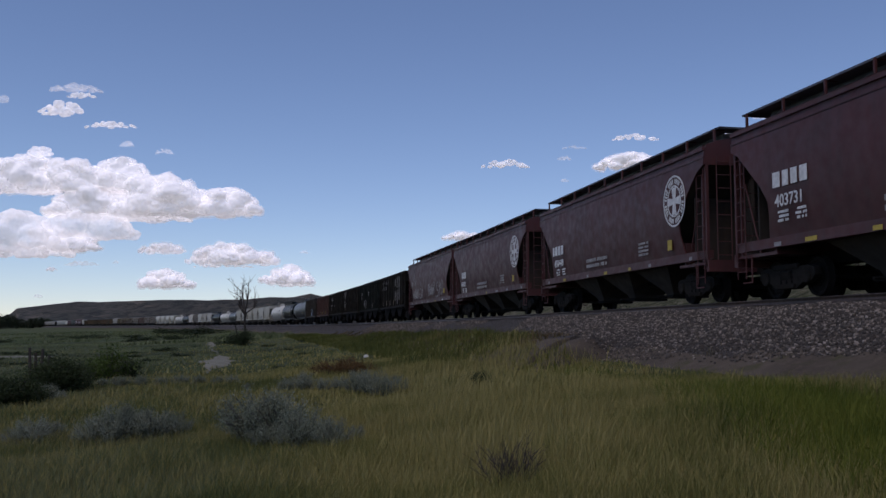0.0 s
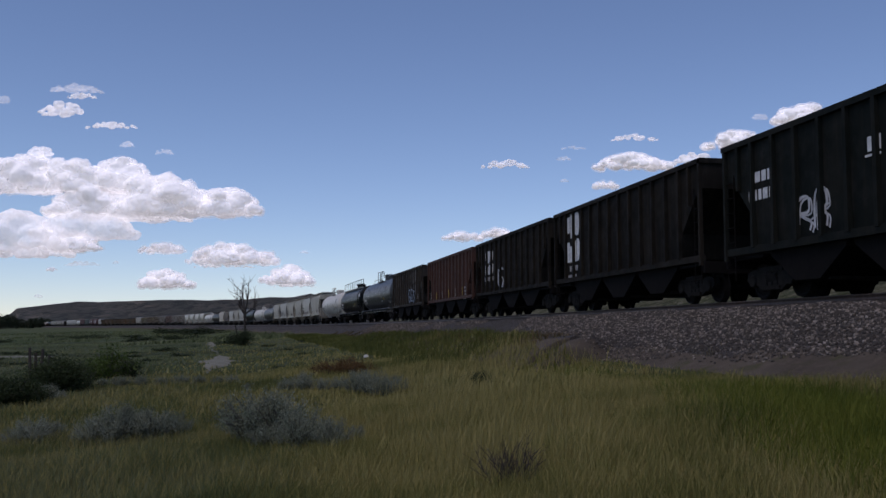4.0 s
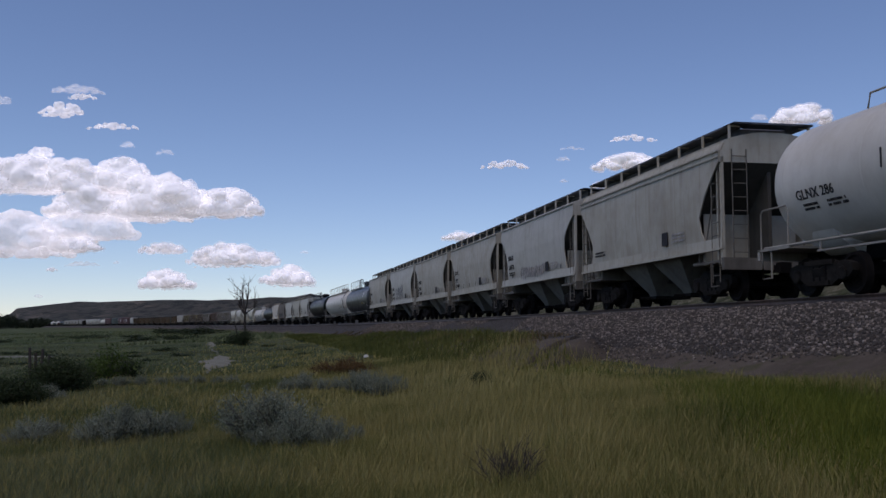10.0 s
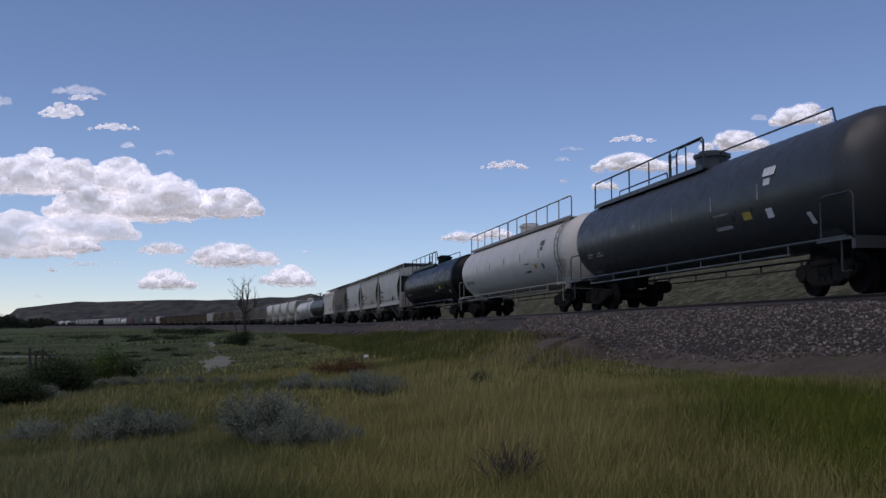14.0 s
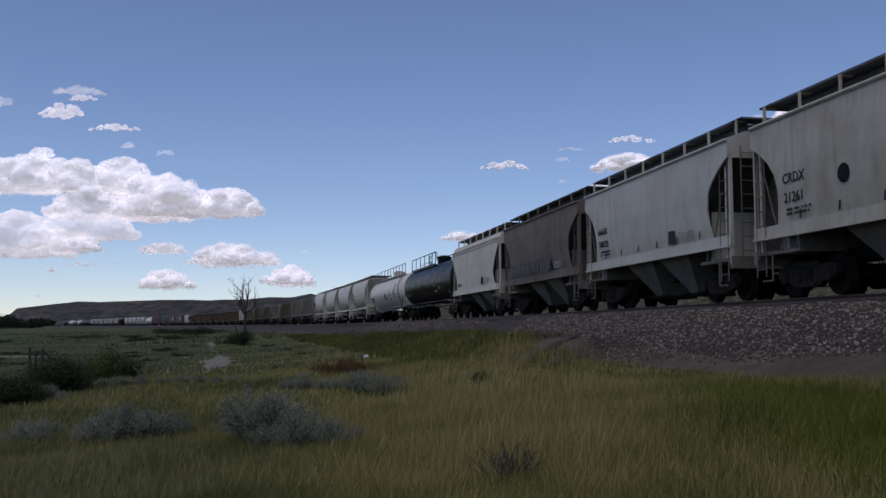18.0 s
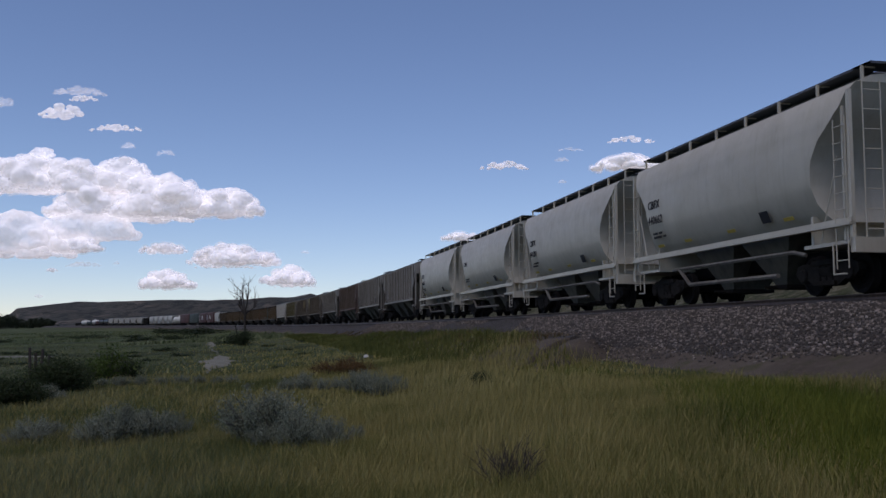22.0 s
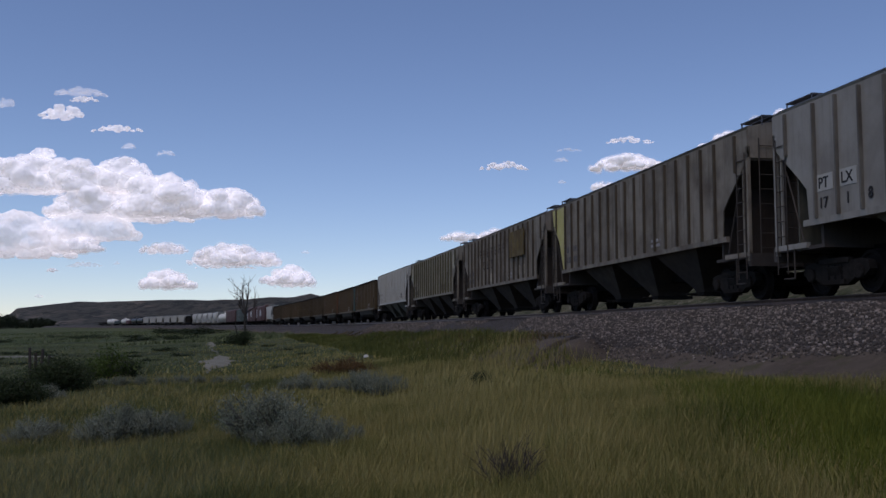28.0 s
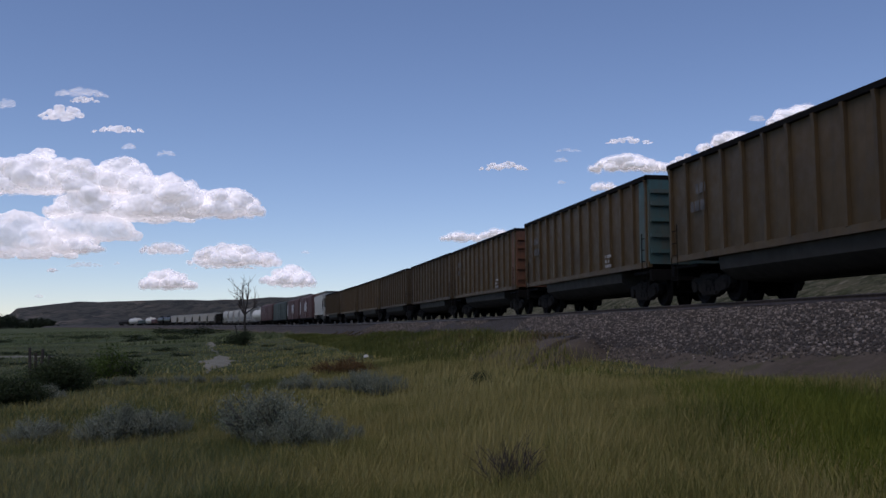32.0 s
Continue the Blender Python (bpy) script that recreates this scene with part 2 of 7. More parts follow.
MAT = {
    "oxide": paint("oxide_brown_paint", (0.082, 0.027, 0.026), (0.05, 0.027, 0.026), 0.5, 0.5, 0.45, 0.1),
    "oxide_faded": paint("faded_oxide_paint", (0.15, 0.06, 0.055), (0.1, 0.062, 0.055), 0.6, 0.6, 0.5, 0.1),
    "coal_black": paint("sooty_black_paint", (0.0105, 0.0095, 0.008), (0.03, 0.024, 0.017), 0.6, 0.75, 0.7, 0.3),
    "coal_green": paint("sooty_green_black_paint", (0.008, 0.0105, 0.009), (0.022, 0.02, 0.015), 0.5, 0.75, 0.6, 0.2),
    "coal_brown": paint("sooty_brown_paint", (0.03, 0.026, 0.022), (0.062, 0.05, 0.038), 0.6, 0.65, 0.7, 0.3),
    "rust_red": paint("rusty_red_paint", (0.07, 0.03, 0.02), (0.045, 0.024, 0.018), 0.6, 0.7, 0.6, 0.4),
    "grey": paint("light_grey_paint", (0.43, 0.415, 0.36), (0.27, 0.235, 0.175), 0.4, 0.45, 0.5, 0.25, (0.2, 0.18, 0.16)),
    "grey_warm": paint("warm_grey_paint", (0.4, 0.375, 0.305), (0.25, 0.21, 0.145), 0.55, 0.5, 0.65, 0.3, (0.16, 0.14, 0.11)),
    "dirty": paint("dirty_brown_grey_paint", (0.15, 0.128, 0.1), (0.09, 0.07, 0.052), 0.8, 0.7, 0.7, 0.2),
    "cream": paint("cream_paint", (0.55, 0.5, 0.41), (0.36, 0.31, 0.24), 0.4, 0.5, 0.4, 0.15, (0.25, 0.2, 0.15)),
    "cream_yellow": paint("yellow_cream_paint", (0.42, 0.37, 0.1), (0.28, 0.24, 0.08), 0.4, 0.5, 0.4, 0.15, (0.25, 0.2, 0.12)),
    "silver": paint("smooth_pale_grey_paint", (0.44, 0.415, 0.335), (0.3, 0.265, 0.195), 0.35, 0.38, 0.3, 0.08, (0.22, 0.2, 0.16), 0.05),
    "ribbed": paint("dusty_grey_paint", (0.27, 0.255, 0.22), (0.15, 0.132, 0.105), 0.6, 0.6, 0.6, 0.15, (0.14, 0.12, 0.11)),
    "ribbed_red": paint("dusty_red_paint", (0.14, 0.088, 0.074), (0.1, 0.07, 0.058), 0.6, 0.65, 0.6, 0.2, (0.12, 0.08, 0.07)),
    "ribbed_dirty": paint("grimy_grey_paint", (0.215, 0.188, 0.145), (0.085, 0.067, 0.047), 0.9, 0.7, 0.9, 0.25),
    "ribbed_tan": paint("tan_grey_streaked_paint", (0.225, 0.202, 0.155), (0.095, 0.075, 0.05), 0.7, 0.7, 0.9, 0.3, (0.1, 0.08, 0.05)),
    "beige": plain("dull_beige_paint", (0.28, 0.25, 0.17), 0.7),
    "rib_rust": paint("rusty_rib_paint", (0.085, 0.068, 0.046), (0.04, 0.03, 0.022), 0.7, 0.75, 0.8, 0.4),
    "white": paint("white_tank_paint", (0.56, 0.535, 0.47), (0.39, 0.35, 0.28), 0.4, 0.38, 0.2, 0.1, (0.3, 0.26, 0.22), 0.04),
    "white_car": paint("chalky_white_paint", (0.4, 0.39, 0.345), (0.28, 0.26, 0.215), 0.4, 0.55, 0.4, 0.1, (0.28, 0.27, 0.25)),
    "tank_black": paint("black_tank_paint", (0.0045, 0.0055, 0.0052), (0.0075, 0.0085, 0.0078), 0.35, 0.34, 0.12, 0.03, relief=0.03),
    "tank_grey": paint("charcoal_tank_paint", (0.042, 0.045, 0.045), (0.048, 0.05, 0.05), 0.35, 0.36, 0.12, 0.03, relief=0.03),
    "tan": paint("tan_brown_paint", (0.088, 0.057, 0.025), (0.058, 0.038, 0.019), 0.7, 0.6, 0.7, 0.2),
    "tan_dark": paint("dull_brown_paint", (0.07, 0.046, 0.021), (0.046, 0.031, 0.017), 0.7, 0.65, 0.7, 0.2),
    "teal": paint("faded_teal_paint", (0.05, 0.105, 0.1), (0.1, 0.085, 0.06), 0.6, 0.6, 0.6, 0.25),
    "orange": paint("rusty_orange_paint", (0.14, 0.06, 0.03), (0.08, 0.042, 0.026), 0.6, 0.65, 0.6, 0.2),
    "boxcar": paint("dark_red_paint", (0.085, 0.035, 0.032), (0.055, 0.033, 0.03), 0.6, 0.6, 0.5, 0.2),
    "hull_green": paint("dark_green_paint", (0.03, 0.05, 0.042), (0.05, 0.045, 0.04), 0.6, 0.6, 0.5, 0.2),
    # Bay and slope paints: dirt plus the shade of undersides put into the colour.
    "bay_grey": paint("dirty_shaded_grey_bay_paint", (0.1, 0.096, 0.072), (0.045, 0.04, 0.034), 0.8, 0.75, 0.7, 0.15),
    "bay_pale": paint("dirty_shaded_pale_bay_paint", (0.17, 0.163, 0.14), (0.085, 0.078, 0.064), 0.6, 0.75, 0.7, 0.15),
    "slope_grey": paint("shaded_slope_sheet_paint", (0.075, 0.068, 0.055), (0.04, 0.035, 0.028), 0.8, 0.8, 0.5, 0.15),
    "rib_olive": paint("olive_yellow_rib_paint", (0.085, 0.074, 0.028), (0.045, 0.037, 0.018), 0.6, 0.7, 0.7, 0.3),
    "tub": paint("dusty_grey_tub_paint", (0.042, 0.036, 0.028), (0.026, 0.022, 0.017), 0.6, 0.8, 0.4, 0.15),
    "patch": paint("rusty_yellow_patch_paint", (0.14, 0.1, 0.026), (0.05, 0.03, 0.016), 0.9, 0.8, 0.9, 0.6),
    # Brown bay paint, also darkened for the shade under the car.
    "bay_brown": paint("dirty_shaded_brown_bay_paint", (0.045, 0.033, 0.024), (0.024, 0.02, 0.017), 0.8, 0.8, 0.7, 0.15),
    # Grab steel: grime, and the shade on ladders put into the colour.
    "grab_grey": paint("grimy_shaded_grey_steel", (0.15, 0.138, 0.115), (0.06, 0.05, 0.04), 0.8, 0.75, 0.6, 0.4),
    "grab_dark": paint("grimy_shaded_brown_steel", (0.06, 0.05, 0.042), (0.03, 0.026, 0.022), 0.8, 0.8, 0.6, 0.4),
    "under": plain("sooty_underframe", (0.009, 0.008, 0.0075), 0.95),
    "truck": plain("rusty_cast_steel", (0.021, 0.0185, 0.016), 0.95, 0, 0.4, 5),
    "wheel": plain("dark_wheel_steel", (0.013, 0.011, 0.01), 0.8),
    "rail": plain("worn_rail_steel", (0.1, 0.065, 0.05), 0.5, 0.5),
    "tie": plain("creosoted_wood", (0.05, 0.04, 0.032), 0.9),
    "letter_white": plain("white_stencil", (0.62, 0.62, 0.6), 0.7),
    "letter_grey": plain("faded_stencil", (0.3, 0.29, 0.28), 0.8, 0, 0.45, 3),
    "letter_faint": plain("worn_stencil", (0.11, 0.105, 0.1), 0.8, 0, 0.5, 3),
    "letter_dark": plain("dark_stencil", (0.03, 0.03, 0.033), 0.8),
    "yellow": plain("yellow_panel", (0.42, 0.31, 0.05), 0.7),
    "graffiti": plain("pale_spray_paint", (0.5, 0.5, 0.5), 0.7, 0, 0.3, 2),
    "graffiti_blue": plain("blue_spray_paint", (0.15, 0.19, 0.24), 0.7, 0, 0.5, 2),
    "graffiti_faint": plain("faded_spray_paint", (0.13, 0.13, 0.125), 0.8, 0, 0.5, 3),
    "graffiti_dark": plain("dark_spray_paint", (0.12, 0.12, 0.13), 0.7, 0, 0.3, 2),
    "board": plain("galvanised_walkway", (0.09, 0.095, 0.105), 0.6, 0.3),
    "coal": plain("coal_dust", (0.02, 0.02, 0.02), 0.9),
}
# soot takes the shine off the coal cars
for _k, _v in (("tank_black", 0.1), ("tank_grey", 0.32)):
    MAT[_k].node_tree.nodes["Principled BSDF"].inputs["Specular IOR Level"].default_value = _v
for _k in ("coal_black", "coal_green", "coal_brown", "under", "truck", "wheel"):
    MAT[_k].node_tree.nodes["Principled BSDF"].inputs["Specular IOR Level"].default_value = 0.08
# ---- land ----
def soft_step(a, b, x):
    q = np.clip((np.asarray(x, float) - a) / (b - a), 0, 1)
    return q * q * (3 - 2 * q)


_coarse = slice(0, None, 3)
_tx, _ty, _ts, _ta = _x[_coarse], _y[_coarse], _s[_coarse], _turn[_coarse]


def along_track(x, y):
    """Nearest stretch of track: metres up the line, and metres off its centre (towards the camera is negative)."""
    x, y = np.atleast_1d(np.asarray(x, float)), np.atleast_1d(np.asarray(y, float))
    s, off = np.empty_like(x), np.empty_like(x)
    for i in range(0, len(x), 4000):
        dx, dy = x[i:i + 4000, None] - _tx[None], y[i:i + 4000, None] - _ty[None]
        k = np.argmin(dx * dx + dy * dy, axis=1)
        j = np.arange(len(k))
        a = _ta[k]
        s[i:i + 4000] = _ts[k] - dx[j, k] * np.sin(a) + dy[j, k] * np.cos(a)
        off[i:i + 4000] = dx[j, k] * np.cos(a) + dy[j, k] * np.sin(a)
    return s, off


def waves(x, y, size, seed):
    """Smooth hummocks from a few crossed sines."""
    r = np.random.RandomState(seed)
    out = 0
    for _ in range(7):
        a, p, q = r.uniform(0, 6.28), r.uniform(0, 6.28), r.uniform(0.6, 1.7)
        out = out + np.sin((x * math.cos(a) + y * math.sin(a)) / size * q + p)
    return out / 7


def ground_height(x, y):
    x, y = np.atleast_1d(np.asarray(x, float)), np.atleast_1d(np.asarray(y, float))
    s, off = along_track(x, y)
    rail = rail_height(s)
    near = np.interp(-off, [0, 4.0, 5.2, 7.5, 14.3, 30, 60, 110, 400, 900], [-1.5, -1.5, -1.5, -1.72, -2.33, -2.6, -3.3, -4.0, -3.8, -3.0])
    far = np.interp(off, [0, 5, 9, 14, 26, 45, 90, 400, 900], [-1.5, -1.5, -1.9, -0.8, 4.2, 8.5, 12.0, 6.0, -1.0])
    right = soft_step(-0.1, 0.06, (x + 6) / np.maximum(y, 1.0)) * soft_step(900, 300, y)
    flat = np.interp(off, [0, 5, 30, 900], [-1.5, -1.5, -2.2, -2.0])
    h = rail + np.where(off < 0, near, right * far + (1 - right) * flat)
    dist = np.hypot(x, y)
    away = soft_step(4, 9, np.abs(off)) * soft_step(0, 14, dist)
    h = h + away * (0.12 * waves(x, y, 2.2, 3) + 0.22 * waves(x, y, 9, 4) + soft_step(40, 160, dist) * 0.6 * waves(x, y, 45, 5))
    h = h + away * right * (off > 0) * (0.5 * waves(x, y, 6, 8) + 0.3 * waves(x, y, 2.5, 9)) * soft_step(12, 40, off)
    return h


def patch_factor(nt, ln, co, scale, a, b, detail=5):
    return ramp(nt, ln, noise_node(nt, ln, co, scale, detail, 0.6), a, b)


def earth_material():
    m, nt, ln, p = nodes_of("prairie_ground")
    co = nt.new("ShaderNodeNewGeometry").outputs["Position"]
    c = mixed(nt, ln, patch_factor(nt, ln, co, 0.05, 0.4, 0.62), (0.056, 0.08, 0.03), (0.092, 0.104, 0.045))
    c = mixed(nt, ln, patch_factor(nt, ln, co, 0.017, 0.47, 0.6), c, (0.04, 0.066, 0.02))
    c = mixed(nt, ln, patch_factor(nt, ln, co, 0.11, 0.56, 0.7), c, (0.08, 0.09, 0.062))
    c = mixed(nt, ln, ramp(nt, ln, noise_node(nt, ln, co, 0.1, 5, 0.6, (0.3, 1.0, 1.0)), 0.48, 0.62, 0, 0.85), c, (0.026, 0.036, 0.014))
    c = mixed(nt, ln, ramp(nt, ln, noise_node(nt, ln, co, 0.06, 3, 0.5, (0.22, 1.0, 1.0)), 0.56, 0.64, 0, 0.8), c, (0.1, 0.125, 0.045))
    c = mixed(nt, ln, ramp(nt, ln, noise_node(nt, ln, co, 1.7, 6, 0.7), 0.42, 0.7, 0, 0.6), c, (0.03, 0.034, 0.018))
    c = mixed(nt, ln, ramp(nt, ln, noise_node(nt, ln, co, 11, 5, 0.7), 0.5, 0.7, 0, 0.5), c, (0.12, 0.1, 0.055))
    ln.new(c, p.inputs["Base Color"])
    p.inputs["Roughness"].default_value, p.inputs["Specular IOR Level"].default_value = 0.95, 0.1
    bumped(nt, ln, p, noise_node(nt, ln, co, 3.0, 8, 0.75), 0.9, 0.25)
    return m


def gravel_material():
    m, nt, ln, p = nodes_of("ballast_gravel")
    co = nt.new("ShaderNodeNewGeometry").outputs["Position"]
    v = nt.new("ShaderNodeTexVoronoi")
    v.inputs["Scale"].default_value = 27
    ln.new(co, v.inputs["Vector"])
    c = mixed(nt, ln, ramp(nt, ln, v.outputs["Color"], 0.1, 0.9), (0.03, 0.025, 0.022), (0.082, 0.07, 0.061))
    c = mixed(nt, ln, patch_factor(nt, ln, co, 0.6, 0.48, 0.62), c, (0.058, 0.05, 0.044))
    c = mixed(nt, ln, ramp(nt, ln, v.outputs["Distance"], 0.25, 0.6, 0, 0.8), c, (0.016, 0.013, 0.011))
    ln.new(c, p.inputs["Base Color"])
    p.inputs["Roughness"].default_value = 0.95
    bumped(nt, ln, p, v.outputs["Distance"], 0.9, -0.05)
    return m


def stone_material():
    m, nt, ln, p = nodes_of("crushed_stone")
    rnd = nt.new("ShaderNodeNewGeometry").outputs["Random Per Island"]
    r = nt.new("ShaderNodeValToRGB")
    r.color_ramp.elements[0].color, r.color_ramp.elements[1].color = (0.022, 0.018, 0.015, 1), (0.25, 0.215, 0.185, 1)
    e = r.color_ramp.elements.new(0.65)
    e.color = (0.05, 0.042, 0.036, 1)
    ln.new(rnd, r.inputs["Fac"])
    co = nt.new("ShaderNodeTexCoord").outputs["Object"]
    c = mixed(nt, ln, ramp(nt, ln, noise_node(nt, ln, co, 30, 4, 0.7), 0.45, 0.7, 0, 0.5), r.outputs["Color"], (0.065, 0.055, 0.046))
    ln.new(c, p.inputs["Base Color"])
    p.inputs["Roughness"].default_value = 0.9
    return m


def dirt_material():
    m, nt, ln, p = nodes_of("bare_brown_dirt")
    co = nt.new("ShaderNodeNewGeometry").outputs["Position"]
    c = mixed(nt, ln, patch_factor(nt, ln, co, 0.5, 0.4, 0.65), (0.09, 0.075, 0.06), (0.056, 0.046, 0.037))
    c = mixed(nt, ln, ramp(nt, ln, noise_node(nt, ln, co, 7, 6, 0.7), 0.52, 0.66, 0, 0.6), c, (0.12, 0.1, 0.078))
    c = mixed(nt, ln, ramp(nt, ln, noise_node(nt, ln, co, 1.4, 4, 0.6), 0.56, 0.7, 0, 0.8), c, (0.05, 0.052, 0.022))
    ln.new(c, p.inputs["Base Color"])
    p.inputs["Roughness"].default_value, p.inputs["Specular IOR Level"].default_value = 0.95, 0.1
    bumped(nt, ln, p, noise_node(nt, ln, co, 8.0, 6, 0.7), 0.8, 0.06)
    return m


EARTH, GRAVEL, STONE, DIRT = earth_material(), gravel_material(), stone_material(), dirt_material()
# Ballast by the rails: oil, and the train's shade put into the colour.
OILY_SHADED = plain("oily_shaded_ballast", (0.02, 0.017, 0.0145), 0.95, 0, 0.5, 16)


def bank_material():
    m, nt, ln, p = nodes_of("dry_tan_bank")
    co = nt.new("ShaderNodeNewGeometry").outputs["Position"]
    c = mixed(nt, ln, patch_factor(nt, ln, co, 0.35, 0.4, 0.62), (0.085, 0.08, 0.05), (0.046, 0.052, 0.025))
    c = mixed(nt, ln, ramp(nt, ln, noise_node(nt, ln, co, 1.6, 6, 0.7), 0.5, 0.62, 0, 0.8), c, (0.17, 0.155, 0.115))
    c = mixed(nt, ln, ramp(nt, ln, noise_node(nt, ln, co, 0.9, 5, 0.7), 0.5, 0.6, 0, 0.85), c, (0.026, 0.03, 0.014))
    ln.new(c, p.inputs["Base Color"])
    p.inputs["Roughness"].default_value, p.inputs["Specular IOR Level"].default_value = 0.95, 0.05
    bumped(nt, ln, p, noise_node(nt, ln, co, 2.5, 6, 0.7), 0.9, 0.2)
    return m


DRY_BANK = bank_material()

# one sheet of ground out to the horizon, finer near the camera
def polar_ground():
    rings = np.concatenate([[0.0, 1.5, 3.0], np.geomspace(4.0, 60, 90), np.geomspace(62, 4700, 95)])
    ahead = np.radians(np.linspace(-36, 36, 241))
    round_back = np.radians(np.linspace(36, 324, 97))[1:-1]
    ang = np.concatenate([ahead, round_back])
    n = len(ang)
    R, A = np.meshgrid(rings[1:], ang, indexing="ij")
    x, y = (R * np.sin(A)).ravel(), (R * np.cos(A)).ravel()
    z = ground_height(x, y)
    v = np.column_stack([x, y, z])
    v = np.vstack([v, [[0, 0, ground_height(0, 0)[0]]]])
    i, j = np.meshgrid(np.arange(len(rings) - 2), np.arange(n), indexing="ij")
    a = (i * n + j).ravel()
    b = (i * n + (j + 1) % n).ravel()
    quads = np.column_stack([a, a + n, b + n, b])
    k = np.arange(n)
    hub = np.column_stack([np.full(n, len(v) - 1), np.full(n, len(v) - 1), k, (k + 1) % n])
    tris = np.column_stack([np.full(n, len(v) - 1), k, (k + 1) % n])
    me = bpy.data.meshes.new("ground")
    me.from_pydata(v.tolist(), [], quads.tolist() + tris.tolist())
    me.materials.append(EARTH)
    me.materials.append(DRY_BANK)
    mid = np.array([q.center[:] for q in me.polygons])
    off = along_track(mid[:, 0], mid[:, 1])[1]
    rest = (off > 5 + 1.5 * waves(mid[:, 0], mid[:, 1], 6, 19)) & (off < 46 + 10 * waves(mid[:, 0], mid[:, 1], 9, 18)) & (mid[:, 1] > 0)
    me.polygons.foreach_set("material_index", rest.astype(np.int32))
    me.shade_smooth()
    return me


tagged(new("ground", polar_ground()), "dry prairie ground with patches of green and grey scrub", "ground", kind="structure")

# ballast bed: a long bank under the track
BED = [(-6.4, -1.95), (-5.3, -1.5), (-4.7, -1.32), (-3.9, -0.95), (-2.9, -0.5), (-2.2, -0.22), (-1.9, -0.19), (-1.2, -0.2), (1.2, -0.2), (1.9, -0.19), (2.2, -0.22), (3.2, -0.6), (4.6, -1.3), (6.4, -1.95)]


def bed_rough(s, off):
    k = np.interp(np.abs(off), [1.9, 2.6, 5.0], [0.0, 1.0, 1.0])
    return k * (0.07 * waves(s, off * 3, 0.9, 21) + 0.09 * waves(s, off * 2, 3.3, 22) + 0.1 * waves(s, off, 11, 23))


def bed_level(s, off):
    return rail_height(s) + np.interp(off, [b[0] for b in BED], [b[1] for b in BED]) + bed_rough(s, off)


def ballast_bed():
    ss = np.concatenate([np.arange(-700, 0, 10), np.arange(0, 140, 0.4), np.arange(140, 400, 2), np.arange(400, 1490, 8)])
    offs = np.concatenate([np.linspace(-6.4, -2.4, 25), [-2.2, -1.9, -1.2, 0, 1.2, 1.9], np.linspace(2.2, 6.4, 7)])
    S, O = np.meshgrid(ss, offs, indexing="ij")
    S, O = S.ravel(), O.ravel()
    a = np.interp(S, _s, _turn)
    v = np.column_stack([np.interp(S, _s, _x) + O * np.cos(a), np.interp(S, _s, _y) + O * np.sin(a), bed_level(S, O)])
    n = len(offs)
    i, j = np.meshgrid(np.arange(len(ss) - 1), np.arange(n - 1), indexing="ij")
    q = (i * n + j).ravel()
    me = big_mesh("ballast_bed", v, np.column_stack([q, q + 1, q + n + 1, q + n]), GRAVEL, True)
    me.materials.append(OILY_SHADED)
    across = (offs[j.ravel()] + offs[j.ravel() + 1]) / 2
    me.materials.append(DIRT)
    # The strip along the rails takes the colour with the train's shade.
    slot = ((across > -2.35) & (across < 2.35)).astype(np.int32)
    mid_s = ss[i.ravel()]
    slot[across < -4.5 + 0.7 * waves(mid_s, across, 2.6, 91) + 0.5 * waves(mid_s, across * 2, 0.9, 92)] = 2
    me.polygons.foreach_set("material_index", slot)
    return me


tagged(new("ballast_bed", ballast_bed()), "grey-brown crushed stone bank carrying the railway track", "ballast", kind="structure")


# rails and ties
def rail_mesh(side):
    prof = [(-0.07, -0.17), (0.07, -0.17), (0.07, -0.155), (0.012, -0.13), (0.012, -0.045), (0.036, -0.035), (0.036, -0.004), (0.028, 0.0), (-0.028, 0.0), (-0.036, -0.004), (-0.036, -0.035), (-0.012, -0.045), (-0.012, -0.13), (-0.07, -0.155)]
    ss = np.concatenate([np.arange(-700, 0, 10), np.arange(0, 200, 4), np.arange(200, 1490, 8)])
    v, f, n = [], [], len(prof)
    for s in ss:
        v += [beside(s, side * 0.755 + o, z) for o, z in prof]
    for i in range(len(ss) - 1):
        f += [(i * n + j, i * n + (j + 1) % n, (i + 1) * n + (j + 1) % n, (i + 1) * n + j) for j in range(n)]
    return big_mesh("rail", np.array(v), f, MAT["rail"])


line = tagged(new("railway_track"), "single railway track with worn steel rails on wooden ties", "track", kind="structure")
for side in (-1, 1):
    piece("rail", rail_mesh(side), line)
TIE = Shape().box(-0.115, 0.115, -1.3, 1.3, -0.36, -0.175).mesh("tie", MAT["tie"], 35, 0.015)
for i in range(260):
    s = 6 + i * 0.5
    x, y, h, a = track(s)
    piece("tie", TIE, line, pose(x, y, h + 0.01, 0, 0, math.degrees(a) + 90))
rest = Shape()
for s in list(np.arange(136, 420, 0.5)) + list(np.arange(-120, 6, 0.5)):
    m = Matrix.Translation((0, 0, 0.01)) @ pose(*track(s)[:3], 0, 0, math.degrees(track(s)[3]) + 90)
    rest.add([m @ Vector(p) for p in Shape().box(-0.115, 0.115, -1.3, 1.3, -0.36, -0.175).v], [(0, 2, 3, 1), (4, 5, 7, 6), (0, 1, 5, 4), (2, 6, 7, 3), (0, 4, 6, 2), (1, 3, 7, 5)])
tagged(piece("more_ties", rest.mesh("more_ties", MAT["tie"], 0), line), kind="stuff")


